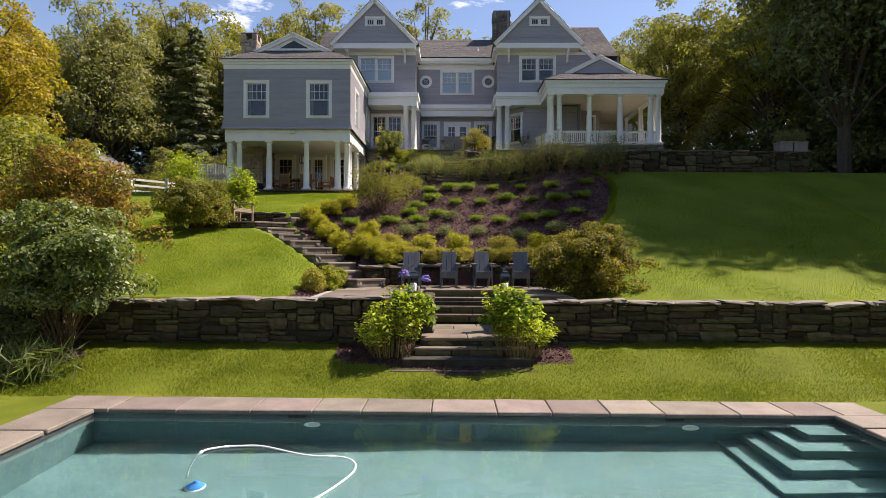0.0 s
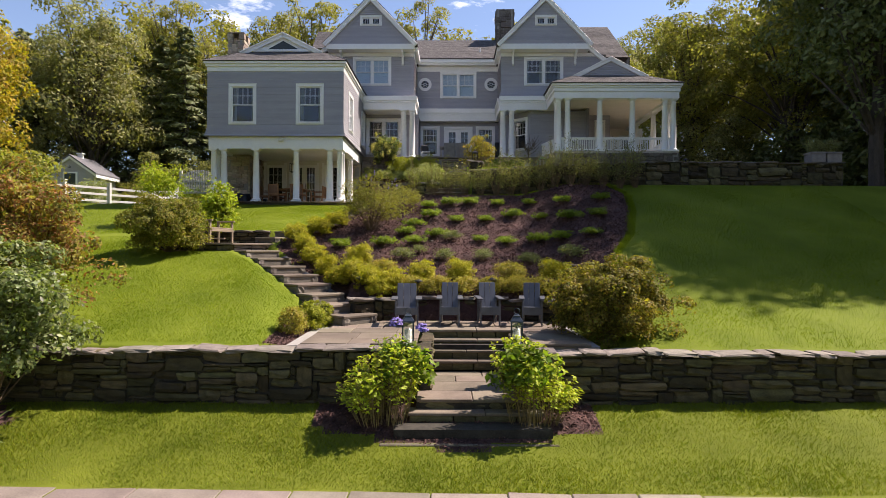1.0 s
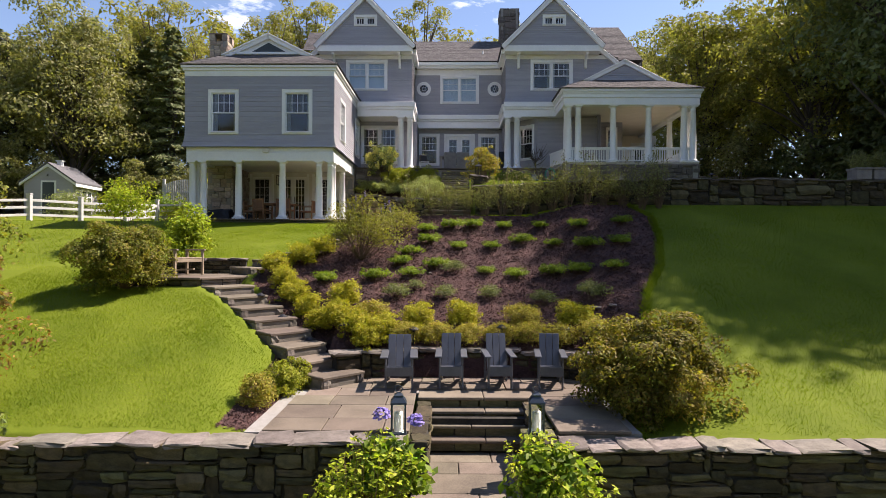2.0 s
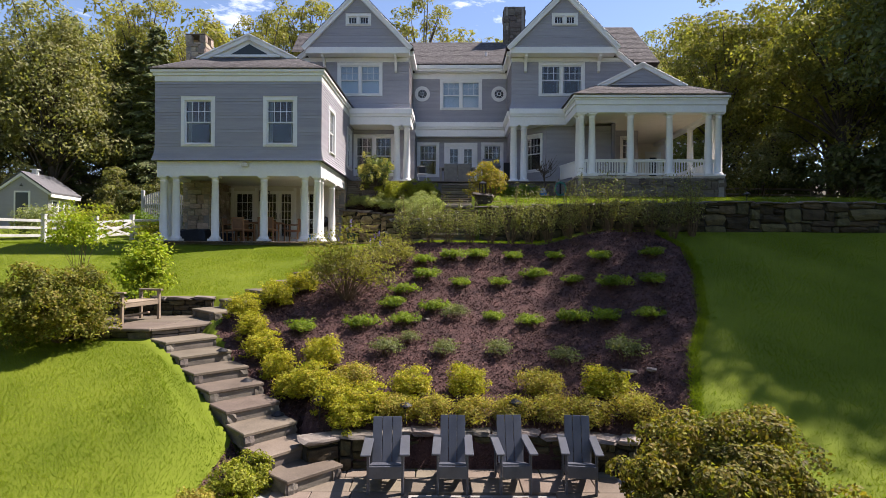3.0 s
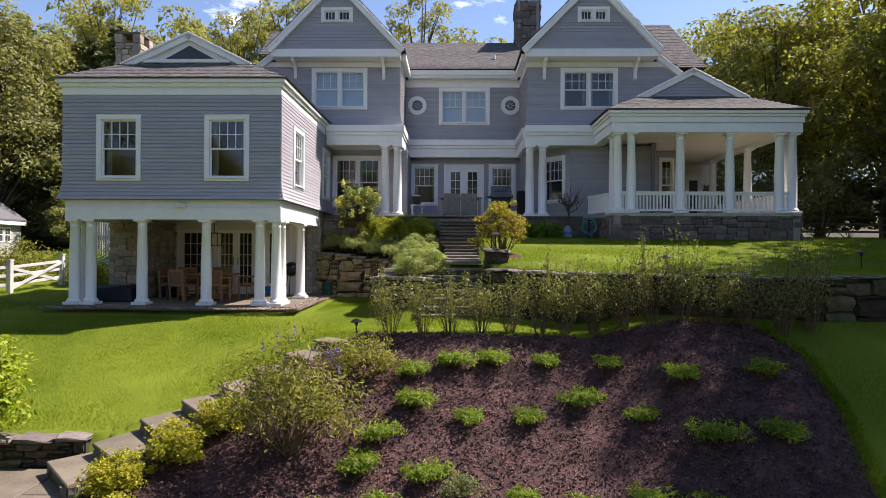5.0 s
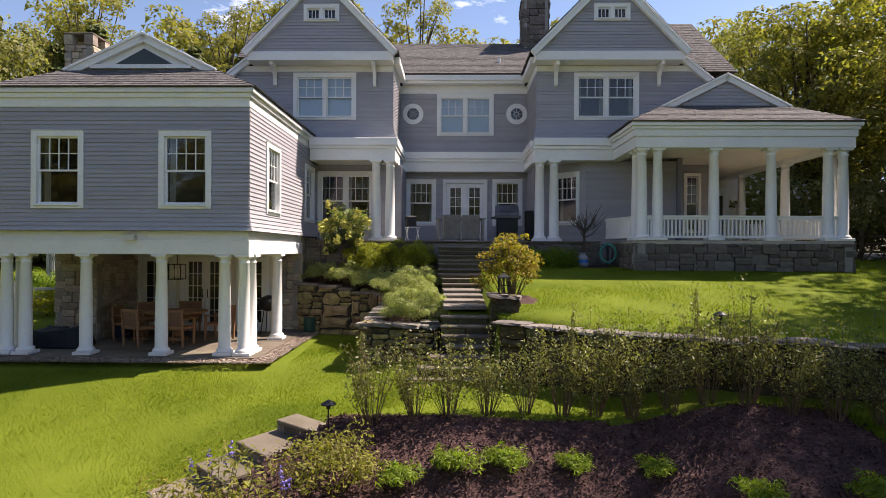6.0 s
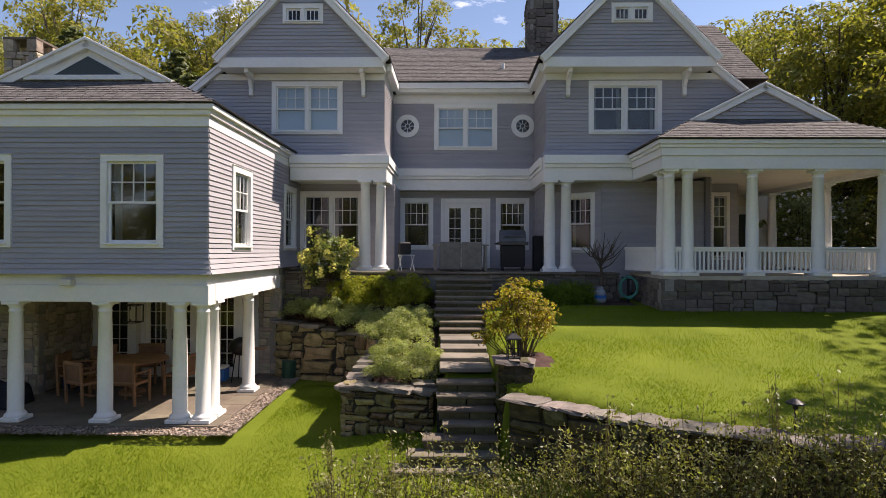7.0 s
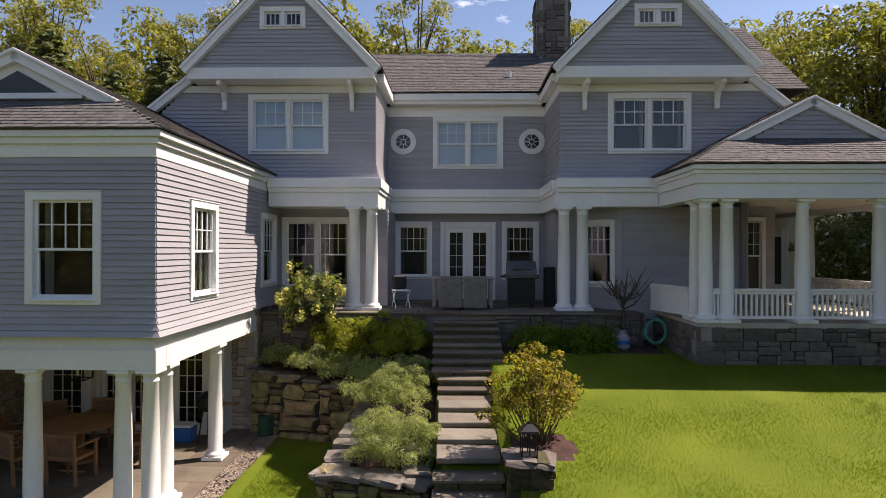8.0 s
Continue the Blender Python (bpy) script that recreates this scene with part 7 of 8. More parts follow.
for s in (1, -1):
    a, b = Vector((-14.5, 31.0, ground(-14.5, 31.0) + 0.15)), Vector((-14.05, 33.0, ground(-14.05, 33.0) + 0.85))
    if s < 0:
        a.z, b.z = a.z + 0.7, b.z - 0.7
    dv = b - a
    bm = bmesh.new()
    box(bm, 0.05, dv.length - 0.05, -0.05 - 0.02 * s, -0.02 - 0.02 * s, -0.05, 0.05, Matrix.Translation(a) @ dv.to_track_quat("X", "Z").to_matrix().to_4x4())
    part("gate_brace", bm, M_FENCE, fence)
pf = thing("picket_fence", "white picket fence with an arched gate behind the wing", "fence")
for i in range(26):
    x, y = -15.5 + 0.1 * i, 37.0
    z = ground(x, y) + 0.08
    h = 1.9 + 0.25 * math.sin(math.pi * min(1, i / 20))
    bm = bmesh.new()
    box(bm, x - 0.03, x + 0.03, y - 0.012, y + 0.012, z, z + h)
    part("picket", bm, M_FENCE, pf)
for z in (0.45, 1.5):
    bm = bmesh.new()
    g = ground(-13, 37)
    box(bm, -15.5, -12.9, 37.013, 37.05, g + z, g + z + 0.08)
    part("rail", bm, M_FENCE, pf)
bm = bmesh.new()
g = ground(-13, 37)
box(bm, -15.68, -15.54, 36.95, 37.1, g - 0.1, g + 2.25, None, 0.01)
part("post", bm, M_FENCE, pf)
bm = bmesh.new()
box(bm, -12.86, -12.72, 36.95, 37.1, g - 0.1, g + 2.25, None, 0.01)
part("post", bm, M_FENCE, pf)
M_CEDAR = varied("grey_cedar", (0.26, 0.22, 0.16), (0.4, 0.35, 0.27), 3, 40, 0.4, 0.9, rnd=0.15)
cf = thing("split_rail_fence", "weathered split-rail fence at the wood's edge", "fence")
pr = [(11.4, 36.6), (14.0, 36.8), (16.5, 36.9), (19.2, 37.2), (22.0, 37.4)]
for x, y in pr:
    z = ground(x, y)
    bm = bmesh.new()
    box(bm, x - 0.06, x + 0.06, y - 0.06, y + 0.06, z - 0.3, z + 1.3, None, 0.015)
    part("post", bm, M_CEDAR, cf)
for (a, b), (c, d) in zip(pr, pr[1:]):
    for h in (0.3, 0.62, 0.92):
        bm = bmesh.new()
        tube(bm, [(a, b, ground(a, b) + h), ((a + c) / 2, (b + d) / 2, ground((a + c) / 2, (b + d) / 2) + h + 0.02), (c, d, ground(c, d) + h)], 0.05, 0.05, 6)
        part("rail", bm, M_CEDAR, cf)

shed = thing("garden_shed", "grey garden shed with white trim and a small cupola", "shed", at=Matrix.Translation((-23.06, 40.8, 5.92)) @ Matrix.Rotation(radians(1), 4, "Z") @ Matrix.Diagonal((0.72, 0.6, 1.0, 1)))
M_SHEDROOF = varied("grey_shingle", (0.085, 0.085, 0.09), (0.15, 0.15, 0.158), 5, 80, 0.4, 0.9)
bm = bmesh.new()
prism(bm, [(-4.2, 0), (0, 0), (0, 2.1), (-2.1, 3.15), (-4.2, 2.1)], -4.5, 0, Matrix(((1, 0, 0, 0), (0, 0, -1, 0), (0, 1, 0, 0), (0, 0, 0, 1))))
part("wall", bm, M_SIDING, shed)
for s in (0, 1):
    bm = bmesh.new()
    o = [(-2.1, 3.2), (0.35, 1.98), (0.35, 2.08), (-2.1, 3.3)] if s == 0 else [(-2.1, 3.2), (-2.1, 3.3), (-4.55, 2.08), (-4.55, 1.98)]
    prism(bm, o, -4.7, 0.25, Matrix(((1, 0, 0, 0), (0, 0, -1, 0), (0, 1, 0, 0), (0, 0, 0, 1))))
    part("roof", bm, M_SHEDROOF, shed)
    bm = bmesh.new()
    o = [(-2.1, 3.02), (0.33, 1.82), (0.33, 1.97), (-2.1, 3.19)] if s == 0 else [(-2.1, 3.02), (-2.1, 3.19), (-4.53, 1.97), (-4.53, 1.82)]
    prism(bm, o, 0.05, 0.22, Matrix(((1, 0, 0, 0), (0, 0, -1, 0), (0, 1, 0, 0), (0, 0, 0, 1))))
    part("rake_board", bm, M_TRIM, shed)
bm = bmesh.new()
box(bm, 0.25, 0.36, -0.2, 4.6, 1.78, 1.96)
part("eave_board", bm, M_TRIM, shed)
bm = bmesh.new()
box(bm, -2.75, -1.45, -0.05, 0.0, 0, 2.15)
d = part("door_casing", bm, M_TRIM, shed)
bm = bmesh.new()
box(bm, -2.6, -1.6, -0.07, -0.05, 0.03, 2.05)
part("door", bm, M_DARKPANE, d)
for k in range(3):
    y = 0.5 + 0.95 * k
    bm = bmesh.new()
    box(bm, 0.0, 0.05, y, y + 0.8, 0.85, 1.65)
    w = part("window", bm, M_TRIM, shed)
    for i in range(2):
        for j in range(2):
            bm = bmesh.new()
            box(bm, 0.05, 0.06, y + 0.08 + 0.33 * i, y + 0.37 + 0.33 * i, 0.92 + 0.35 * j, 1.22 + 0.35 * j)
            part("pane", bm, M_DARKPANE, w)
bm = bmesh.new()
box(bm, -2.3, -1.9, 1.7, 2.1, 3.1, 3.5)
prism(bm, [(-2.4, 1.6), (-1.8, 1.6), (-1.8, 2.2), (-2.4, 2.2)], 3.5, 3.56)
part("cupola", bm, M_TRIM, shed)
bm = bmesh.new()
tube(bm, [(-2.05, -0.02, 2.45), (-2.05, -0.2, 2.55), (-2.05, -0.3, 2.48)], 0.02, 0.02, 6)
lathe(bm, [(0.02, 0.06), (0.14, 0.0)], 12, pose(-2.05, -0.3, 2.4))
part("lamp", bm, M_BLACK, shed)

# planters at the end of the upper wall
M_POT = varied("weathered_planter", (0.16, 0.14, 0.13), (0.27, 0.25, 0.23), 4, 40, 0.4, 0.85)
for x, s in ((12.68, 1.0), (13.22, 1.05)):
    pl = thing("planter", "square weathered planter with dry ornamental grass", "planter", "planters on the wall", at=Matrix.Translation((x, 22.05, 6.04)))
    bm = bmesh.new()
    prism(bm, [(-0.24 * s, -0.22), (0.24 * s, -0.22), (0.24 * s, 0.22), (-0.24 * s, 0.22)], 0.0, 0.34)
    bmesh.ops.bevel(bm, geom=bm.edges[:], offset=0.015, segments=1, affect="EDGES")
    box(bm, -0.26 * s, 0.26 * s, -0.24, 0.24, 0.30, 0.36, None, 0.01)
    part("pot", bm, M_POT, pl)
    rgn = np.random.RandomState(int(x * 10))
    q = np.stack([rgn.normal(0, 0.13, 260), rgn.normal(0, 0.12, 260), rgn.uniform(0.42, 0.75, 260)], 1)
    n = np.stack([rgn.normal(0, 1, 260), rgn.normal(0, 1, 260), rgn.normal(0, 0.1, 260)], 1)
    link_mesh("grass_tuft", leaf_mesh("grass_tuft", q, n, 0.4, L_HEDGE, 0.04, 0.2, 8, 0.1), pl)

# ---- planting ----
mound0 = shrub("juniper", "small spreading bright green juniper in the mulch", (0.33, 0.30, 0.13), 0.085, L_JUN, 3, 44, 24, 0.05, at=on_ground(-0.47, 21.1), group="junipers in the mulch bed", low=-0.1, aspect=0.2, stem=0.006, n_stem=8, rough=0.45)
rg = random.Random(8)
for x, y in ((0.21, 21.28), (0.89, 21.34), (1.78, 21.3), (2.8, 21.14), (3.71, 20.3), (4.89, 20.2), (-0.42, 20.4), (0.41, 20.08), (1.31, 20.1), (2.16, 20.42), (2.96, 19.92), (3.65, 19.12), (4.47, 18.96), (-0.92, 19.74), (-0.2, 19.06), (-1.1, 19.2), (-0.77, 18.54), (1.05, 18.7), (1.79, 18.52), (2.64, 18.54), (3.25, 18.14), (4.0, 17.76), (-1.68, 18.36), (-2.82, 18.18)):
    copy_thing(mound0, on_ground(x, y, rg.uniform(0, 360), rg.uniform(0.8, 1.15)))
cot0 = shrub("cotoneaster", "low grey-green spreading shrub in the mulch", (0.32, 0.28, 0.17), 0.045, L_COT, 5, 40, 24, 0.075, at=on_ground(-1.06, 17.4), group="grey-green shrubs in the mulch bed", low=-0.1, stem=0.006, n_stem=8)
for x, y, s in ((-0.64, 17.84, 0.7), (0.02, 17.42, 0.9), (1.03, 17.42, 0.9), (2.21, 17.14, 0.95), (3.23, 16.92, 1.15), (0.25, 18.8, 0.9)):
    copy_thing(cot0, on_ground(x, y, rg.uniform(0, 360), s))
gold0 = shrub("golden_spirea", "rounded golden spirea bush", (0.37, 0.36, 0.33), 0.045, L_GOLD, 7, 115, 42, 0.06, at=on_ground(-2.15, 17.0), group="golden bushes along the stair and bed", low=-0.6, lift=0.75, stem=0.007, rough=0.16)
for x, y, s in ((-0.52, 16.24, 1.0), (0.39, 16.26, 1.0), (2.7, 16.17, 1.1), (-4.25, 18.95, 1.05), (-3.45, 17.75, 1.05), (-2.6, 16.75, 1.05), (-3.85, 18.3, 1.0), (-3.0, 17.2, 1.0), (-2.2, 16.3, 1.0), (-1.75, 15.95, 1.05), (-1.2, 15.82, 1.05), (-3.75, 19.6, 1.15), (-3.3, 20.2, 1.1), (-1.5, 15.55, 0.9)):
    copy_thing(gold0, on_ground(x, y, rg.uniform(0, 360), s * rg.uniform(0.92, 1.05), sz=s * rg.uniform(0.8, 1.0)))
brown0 = shrub("bronze_spirea", "loose bronze-green spirea bush", (0.35, 0.33, 0.29), 0.042, L_GOLDRED, 9, 80, 46, 0.08, at=on_ground(-1.54, 16.4), group="bronze bushes in the bed", low=-0.6, lift=0.75, stem=0.006)
for x, y, s in ((1.65, 16.3, 1.0), (-0.75, 15.78, 0.85), (-0.15, 15.75, 0.85), (0.5, 15.73, 0.85), (1.12, 15.74, 0.85), (1.75, 15.73, 0.9), (2.35, 15.7, 0.9), (3.0, 15.55, 0.95), (3.35, 15.25, 0.9)):
    copy_thing(brown0, on_ground(x, y, rg.uniform(0, 360), s))
box0 = shrub("boxwood", "clipped round yellow-green boxwood beside the patio", (0.3, 0.3, 0.3), 0.045, L_SPIREA, 12, 90, 46, 0.05, at=on_ground(-2.75, 14.05, 0, 1.0), group="boxwoods beside the patio", low=-0.8, rough=0.05, shell=0.75, stem=0.006)
copy_thing(box0, on_ground(-2.66, 14.6, 90, 0.95))
shrub("dry_boxwood", "small boxwood half browned with dry leaves", (0.27, 0.27, 0.28), 0.045, L_GOLDRED, 13, 70, 40, 0.06, at=on_ground(-2.9, 13.3), low=-0.8, rough=0.08, shell=0.7, stem=0.006)
bfly = shrub("butterfly_bush", "tall loose butterfly bush with purple flower spikes", (0.95, 0.8, 0.92), 0.085, L_OLIVE, 14, 170, 32, 0.16, at=on_ground(-2.15, 19.5), low=-0.5, rough=0.38, shell=0.3, stem=0.01, n_stem=45, aspect=0.28, lift=0.85)
rg = random.Random(71)
for k in range(9):
    a, r = rg.uniform(0, 6.28), rg.uniform(0.2, 0.85)
    me, _ = crown("flower_spike", 10, 8, (0.022, 0.022, 0.09), 0.022, M_FLOWER, 300 + k, 0.008, -1, 0.05, 0.6, offset=(r * math.cos(a), r * math.sin(a) - 0.1, 1.72 - 0.65 * r * r + rg.uniform(-0.1, 0.1)), aspect=0.8)
    link_mesh("flower_spike", me, bfly, "small purple flower spike")
shrub("green_shrub", "loose green shrub at the top of the bed", (0.55, 0.5, 0.4), 0.06, L_OLIVE, 15, 80, 34, 0.1, at=on_ground(-1.3, 21.0), low=-0.4, aspect=0.35)
shrub("big_bush", "large dense bush with red and yellow autumn tints", (1.16, 1.0, 0.9), 0.06, L_BRONZE, 16, 160, 190, massed=0.24, at=on_ground(3.2, 13.1, 0, 1.0), low=-0.75, rough=0.3, shell=0.55, lift=0.74, n_stem=24, stem=0.02)
shrub("big_bush", "broad dark-green bush with bronze tips beside the bench", (0.92, 0.85, 0.85), 0.062, L_BUSH, 17, 130, 170, massed=0.24, at=on_ground(-7.3, 17.55, 0, 1.0, dz=0.05), low=-0.75, rough=0.22, shell=0.6, lift=0.75, n_stem=24, stem=0.02)
shrub("young_tree", "small light-green multi-stemmed tree behind the bench", (0.58, 0.5, 0.85), 0.095, L_YOUNG, 18, 150, 30, 0.13, at=on_ground(-7.0, 20.2), low=-0.7, rough=0.4, shell=0.3, lift=1.55, n_stem=9, stem=0.010)
shrub("young_tree", "sparse pale green shrub by the fence", (0.75, 0.65, 0.7), 0.085, L_YOUNG, 19, 110, 26, 0.16, at=on_ground(-9.4, 21.6), low=-0.6, rough=0.4, shell=0.3, lift=1.9, n_stem=9, stem=0.010)
pale = shrub("pale_shrub", "tall pale-leaved shrub with white flowers behind the porch", (1.2, 1.1, 1.6), 0.13, L_GREY, 20, 150, 30, 0.22, at=on_ground(12.7, 36.4), low=-0.8, rough=0.35, shell=0.4, lift=1.25, n_stem=24, stem=0.02)
# white flowers that also lighten the shaded shrub, in place of sunlight
rg = random.Random(83)
for k in range(34):
    a, e = rg.uniform(2.6, 6.2), rg.uniform(-0.5, 0.95)
    me, _ = crown("blossom", 5, 6, (0.05, 0.05, 0.05), 0.05, M_TRIM, 500 + k, 0.02, -1, 0.05, 0.7, offset=(1.3 * math.cos(a) * math.cos(e), 1.2 * math.sin(a) * math.cos(e), 2.0 + 1.6 * math.sin(e)), aspect=0.9)
    link_mesh("blossom", me, pale, "white blossom")


def hydrangea(at, seed, flowers):
    """Upright leafy canes with whorls of bright leaves."""
    t = thing("hydrangea", "leafy hydrangea with bright green shoots and blue flower heads" if flowers else "leafy hydrangea with bright green shoots on tall canes", "shrub", "hydrangeas beside the steps", at=at)
    rg = random.Random(seed)
    nrg = np.random.RandomState(seed)
    bm = bmesh.new()
    pos, nrm = [], []
    tips = []
    for i in range(135):
        a, r = rg.uniform(0, 2 * math.pi), math.sqrt(rg.random()) * 0.68
        h = (1.18 - 0.4 * (r / 0.68) ** 2 + 0.5 * r * math.cos(a)) * rg.uniform(0.62, 1.12)
        b = Vector((r * 0.6 * math.cos(a), r * 0.55 * math.sin(a), 0))
        tip = Vector((r * 1.05 * math.cos(a), r * 0.9 * math.sin(a), h))
        tube(bm, [b, b.lerp(tip, 0.5) + Vector((0, 0, 0.08)), tip], 0.0045, 0.0025, 4)
        tips.append(tip)
        for k in range(5):
            f = 1 - 0.15 * k - rg.uniform(0, 0.05)
            q = b.lerp(tip, f) + Vector((0, 0, 0.08 * f * (1 - f) * 4))
            for j in range(5 if k == 0 else 3):
                w = 2 * math.pi * (j / 4 + rg.random())
                d = 0.055 if k == 0 else 0.075
                pos.append((q.x + d * math.cos(w), q.y + d * math.sin(w), q.z + rg.uniform(-0.02, 0.02)))
                nrm.append((0.5 * math.cos(w), 0.5 * math.sin(w), 1))
    part("branchwork", bm, M_CANE, t)
    link_mesh("leaves", leaf_mesh("leaves", np.array(pos), np.array(nrm), 0.078, L_BRIGHT, 0.55, 0.3, seed, 0.35), t)
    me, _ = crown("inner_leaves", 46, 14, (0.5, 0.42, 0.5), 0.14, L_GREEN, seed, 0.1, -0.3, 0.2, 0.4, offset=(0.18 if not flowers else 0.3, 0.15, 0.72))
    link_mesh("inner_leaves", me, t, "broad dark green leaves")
    if flowers:
        for k, q in enumerate(((0.22, 0.1, 1.5), (0.62, 0.2, 1.4))):
            me, _ = crown("flower_head", 60, 9, (0.1, 0.1, 0.085), 0.03, M_FLOWER, seed + k, 0.008, -0.4, 0.05, 0.9, offset=q, aspect=0.95, spread=0.2)
            link_mesh("flower_head", me, t, "blue-violet mophead flower")
    return t


hydrangea(on_ground(-0.95, 10.98, dz=0.0), 41, True)
hydrangea(on_ground(1.42, 10.98, 180, dz=0.0), 42, False)


# ragged hedge of thin shrubs below the upper wall
def hedge_shrub(at, seed):
    t = thing("hedge_shrub", "thin upright hedge shrub with sparse small leaves", "shrub", "hedge shrubs below the wall", at=at)
    rg = random.Random(seed)
    bm = bmesh.new()
    pos = []
    for i in range(34):
        a, r = rg.uniform(0, 2 * math.pi), math.sqrt(rg.random())
        h = rg.uniform(0.7, 1.42) * (1.1 - 0.3 * r)
        tip = Vector((0.42 * r * math.cos(a), 0.42 * r * math.sin(a), h))
        b = Vector((0.06 * math.cos(a), 0.06 * math.sin(a), -0.05))
        mid = b.lerp(tip, 0.5) + Vector((rg.uniform(-0.05, 0.034), rg.uniform(-0.05, 0.034), 0))
        tube(bm, [b, mid, tip], 0.006, 0.002, 4)
        for k in range(42):
            f = rg.uniform(0.28, 1.0) ** 0.75
            q = b.lerp(mid, f * 2) if f < 0.5 else mid.lerp(tip, f * 2 - 1)
            pos.append((q.x + rg.gauss(0, 0.045), q.y + rg.gauss(0, 0.045), q.z + rg.gauss(0, 0.03)))
    part("branchwork", bm, M_STEM, t)
    link_mesh("leaves", leaf_mesh("leaves", np.array(pos), np.tile((0.0, 0.0, 1.0), (len(pos), 1)), 0.05, L_HEDGE, 0.5, 0.3, seed, 0.9), t)
    return t


hd = [hedge_shrub(on_ground(-0.95, 22.05, 0, 1.0), 61), hedge_shrub(on_ground(-0.35, 22.15, 0, 0.95), 62), hedge_shrub(on_ground(0.15, 22.2, 0, 1.0), 63)]
rg = random.Random(6)
x = 0.72
while x < 6.6:
    y = 22.25 if x < 2.4 else 22.25 - (x - 2.4) * 0.28
    copy_thing(hd[rg.randrange(3)], on_ground(x, max(21.3, y) + rg.uniform(-0.12, 0.12), rg.uniform(0, 360), rg.uniform(0.9, 1.1), sz=rg.uniform(0.95, 1.3)))
    x += rg.uniform(0.46, 0.62)

# bed beside the walk and terrace
shrub("catmint", "grey-green catmint mound with dry flower stems", (0.74, 0.75, 0.46), 0.036, L_SAGE, 21, 140, 150, massed=0.14, at=Matrix.Translation((-0.62, 26.85, 5.74)), low=-0.5, rough=0.2, shell=0.5, lift=0.7, aspect=0.4)
shrub("catmint", "grey-green catmint mound in the shade of the steps", (0.82, 0.95, 0.46), 0.038, L_SAGE, 22, 140, 130, massed=0.15, at=Matrix.Translation((-0.85, 28.75, 6.12)), low=-0.5, rough=0.2, lift=0.7, aspect=0.4)
lam0 = shrub("lambs_ear", "low grey-green ground cover on the bed wall", (0.66, 0.52, 0.34), 0.042, L_SAGE, 23, 70, 90, massed=0.14, at=Matrix.Translation((-1.9, 30.4, 6.3)), group="ground cover in the bed", low=-0.2, lift=0.6, rough=0.25)
for x, y, z, s in ((-2.7, 30.62, 6.4, 1.05), (-3.45, 30.85, 6.45, 1.0), (-1.15, 29.85, 6.25, 1.1), (-0.55, 29.7, 6.35, 1.0), (-2.0, 30.75, 6.45, 0.9)):
    copy_thing(lam0, Matrix.Translation((x, y, z)) @ Matrix.Rotation(x * 3, 4, "Z") @ Matrix.Diagonal((s, s, s, 1)))
sp0 = shrub("terrace_shrub", "yellow-green shrub against the terrace edge", (0.8, 0.55, 0.55), 0.045, L_SPIREA, 24, 85, 120, massed=0.17, at=Matrix.Translation((-1.55, 30.7, 6.72)), group="shrubs along the terrace", low=-0.5, lift=0.7, rough=0.25)
for x, y, z, s in ((-0.7, 30.62, 6.72, 0.95), (-2.2, 30.85, 6.7, 0.85)):
    copy_thing(sp0, Matrix.Translation((x, y, z)) @ Matrix.Rotation(x * 3, 4, "Z") @ Matrix.Diagonal((s, s, s, 1)))
hl0 = shrub("low_hedge", "dark green low shrub against the terrace edge", (0.7, 0.45, 0.4), 0.06, L_GREEN, 25, 120, 36, 0.1, at=Matrix.Translation((2.2, 30.55, 6.78)), group="low shrubs by the terrace", low=-0.5, lift=0.7, rough=0.2)
for x, y in ((2.95, 30.55), (3.45, 30.6)):
    copy_thing(hl0, Matrix.Translation((x, y, 6.72)) @ Matrix.Rotation(x * 2, 4, "Z"))
shrub("quince_bush", "upright bush with yellowing leaves beside the stone pier", (0.66, 0.6, 0.72), 0.06, L_QUINCE, 26, 110, 36, massed=0.14, at=Matrix.Translation((1.47, 25.95, 6.15)), low=-0.6, rough=0.35, shell=0.3, lift=1.25, n_stem=55, stem=0.013)
ht = thing("tree_hydrangea", "small tree hydrangea with cream flower heads", "shrub", at=Matrix.Translation((-2.85, 30.95, 6.75)))
bm = bmesh.new()
tube(bm, [(0, 0, -0.1), (0.03, 0, 0.5), (0, 0.02, 0.9)], 0.04, 0.025, 7)
me, c = crown("leaves", 120, 26, (0.66, 0.52, 0.74), 0.1, L_VIB, 27, 0.1, -0.8, 0.3, 0.5, offset=(0, 0, 1.2))
stems(bm, (0, 0, 0.7), [q for q in c[::5]], 0.012, 0.005, 3)
part("trunk", bm, M_BARK, ht)
link_mesh("leaves", me, ht)
front = [q for q in c if q[1] < 0.12]
for k in range(min(44, len(front))):
    q = front[k]
    me, _ = crown("flower_head", 26, 12, (0.085, 0.085, 0.125), 0.042, M_CREAM, 100 + k, 0.014, -0.95, 0.05, 0.85, offset=(q[0] * 1.2, q[1] * 1.1 - 0.14, q[2] - 0.06), aspect=0.9)
    link_mesh("flower_head", me, ht, "cream panicle flower head")
st = thing("bare_shrub", "small leafless ornamental tree by the porch", "shrub", at=HOUSE @ Matrix.Translation((4.2, -3.35, 7.0)) @ Matrix.Scale(1.6, 4))
bm = bmesh.new()
rg = random.Random(17)
tube(bm, [(0, 0, -0.1), (0.03, 0, 0.3), (0.0, 0.02, 0.62)], 0.028, 0.02, 6)
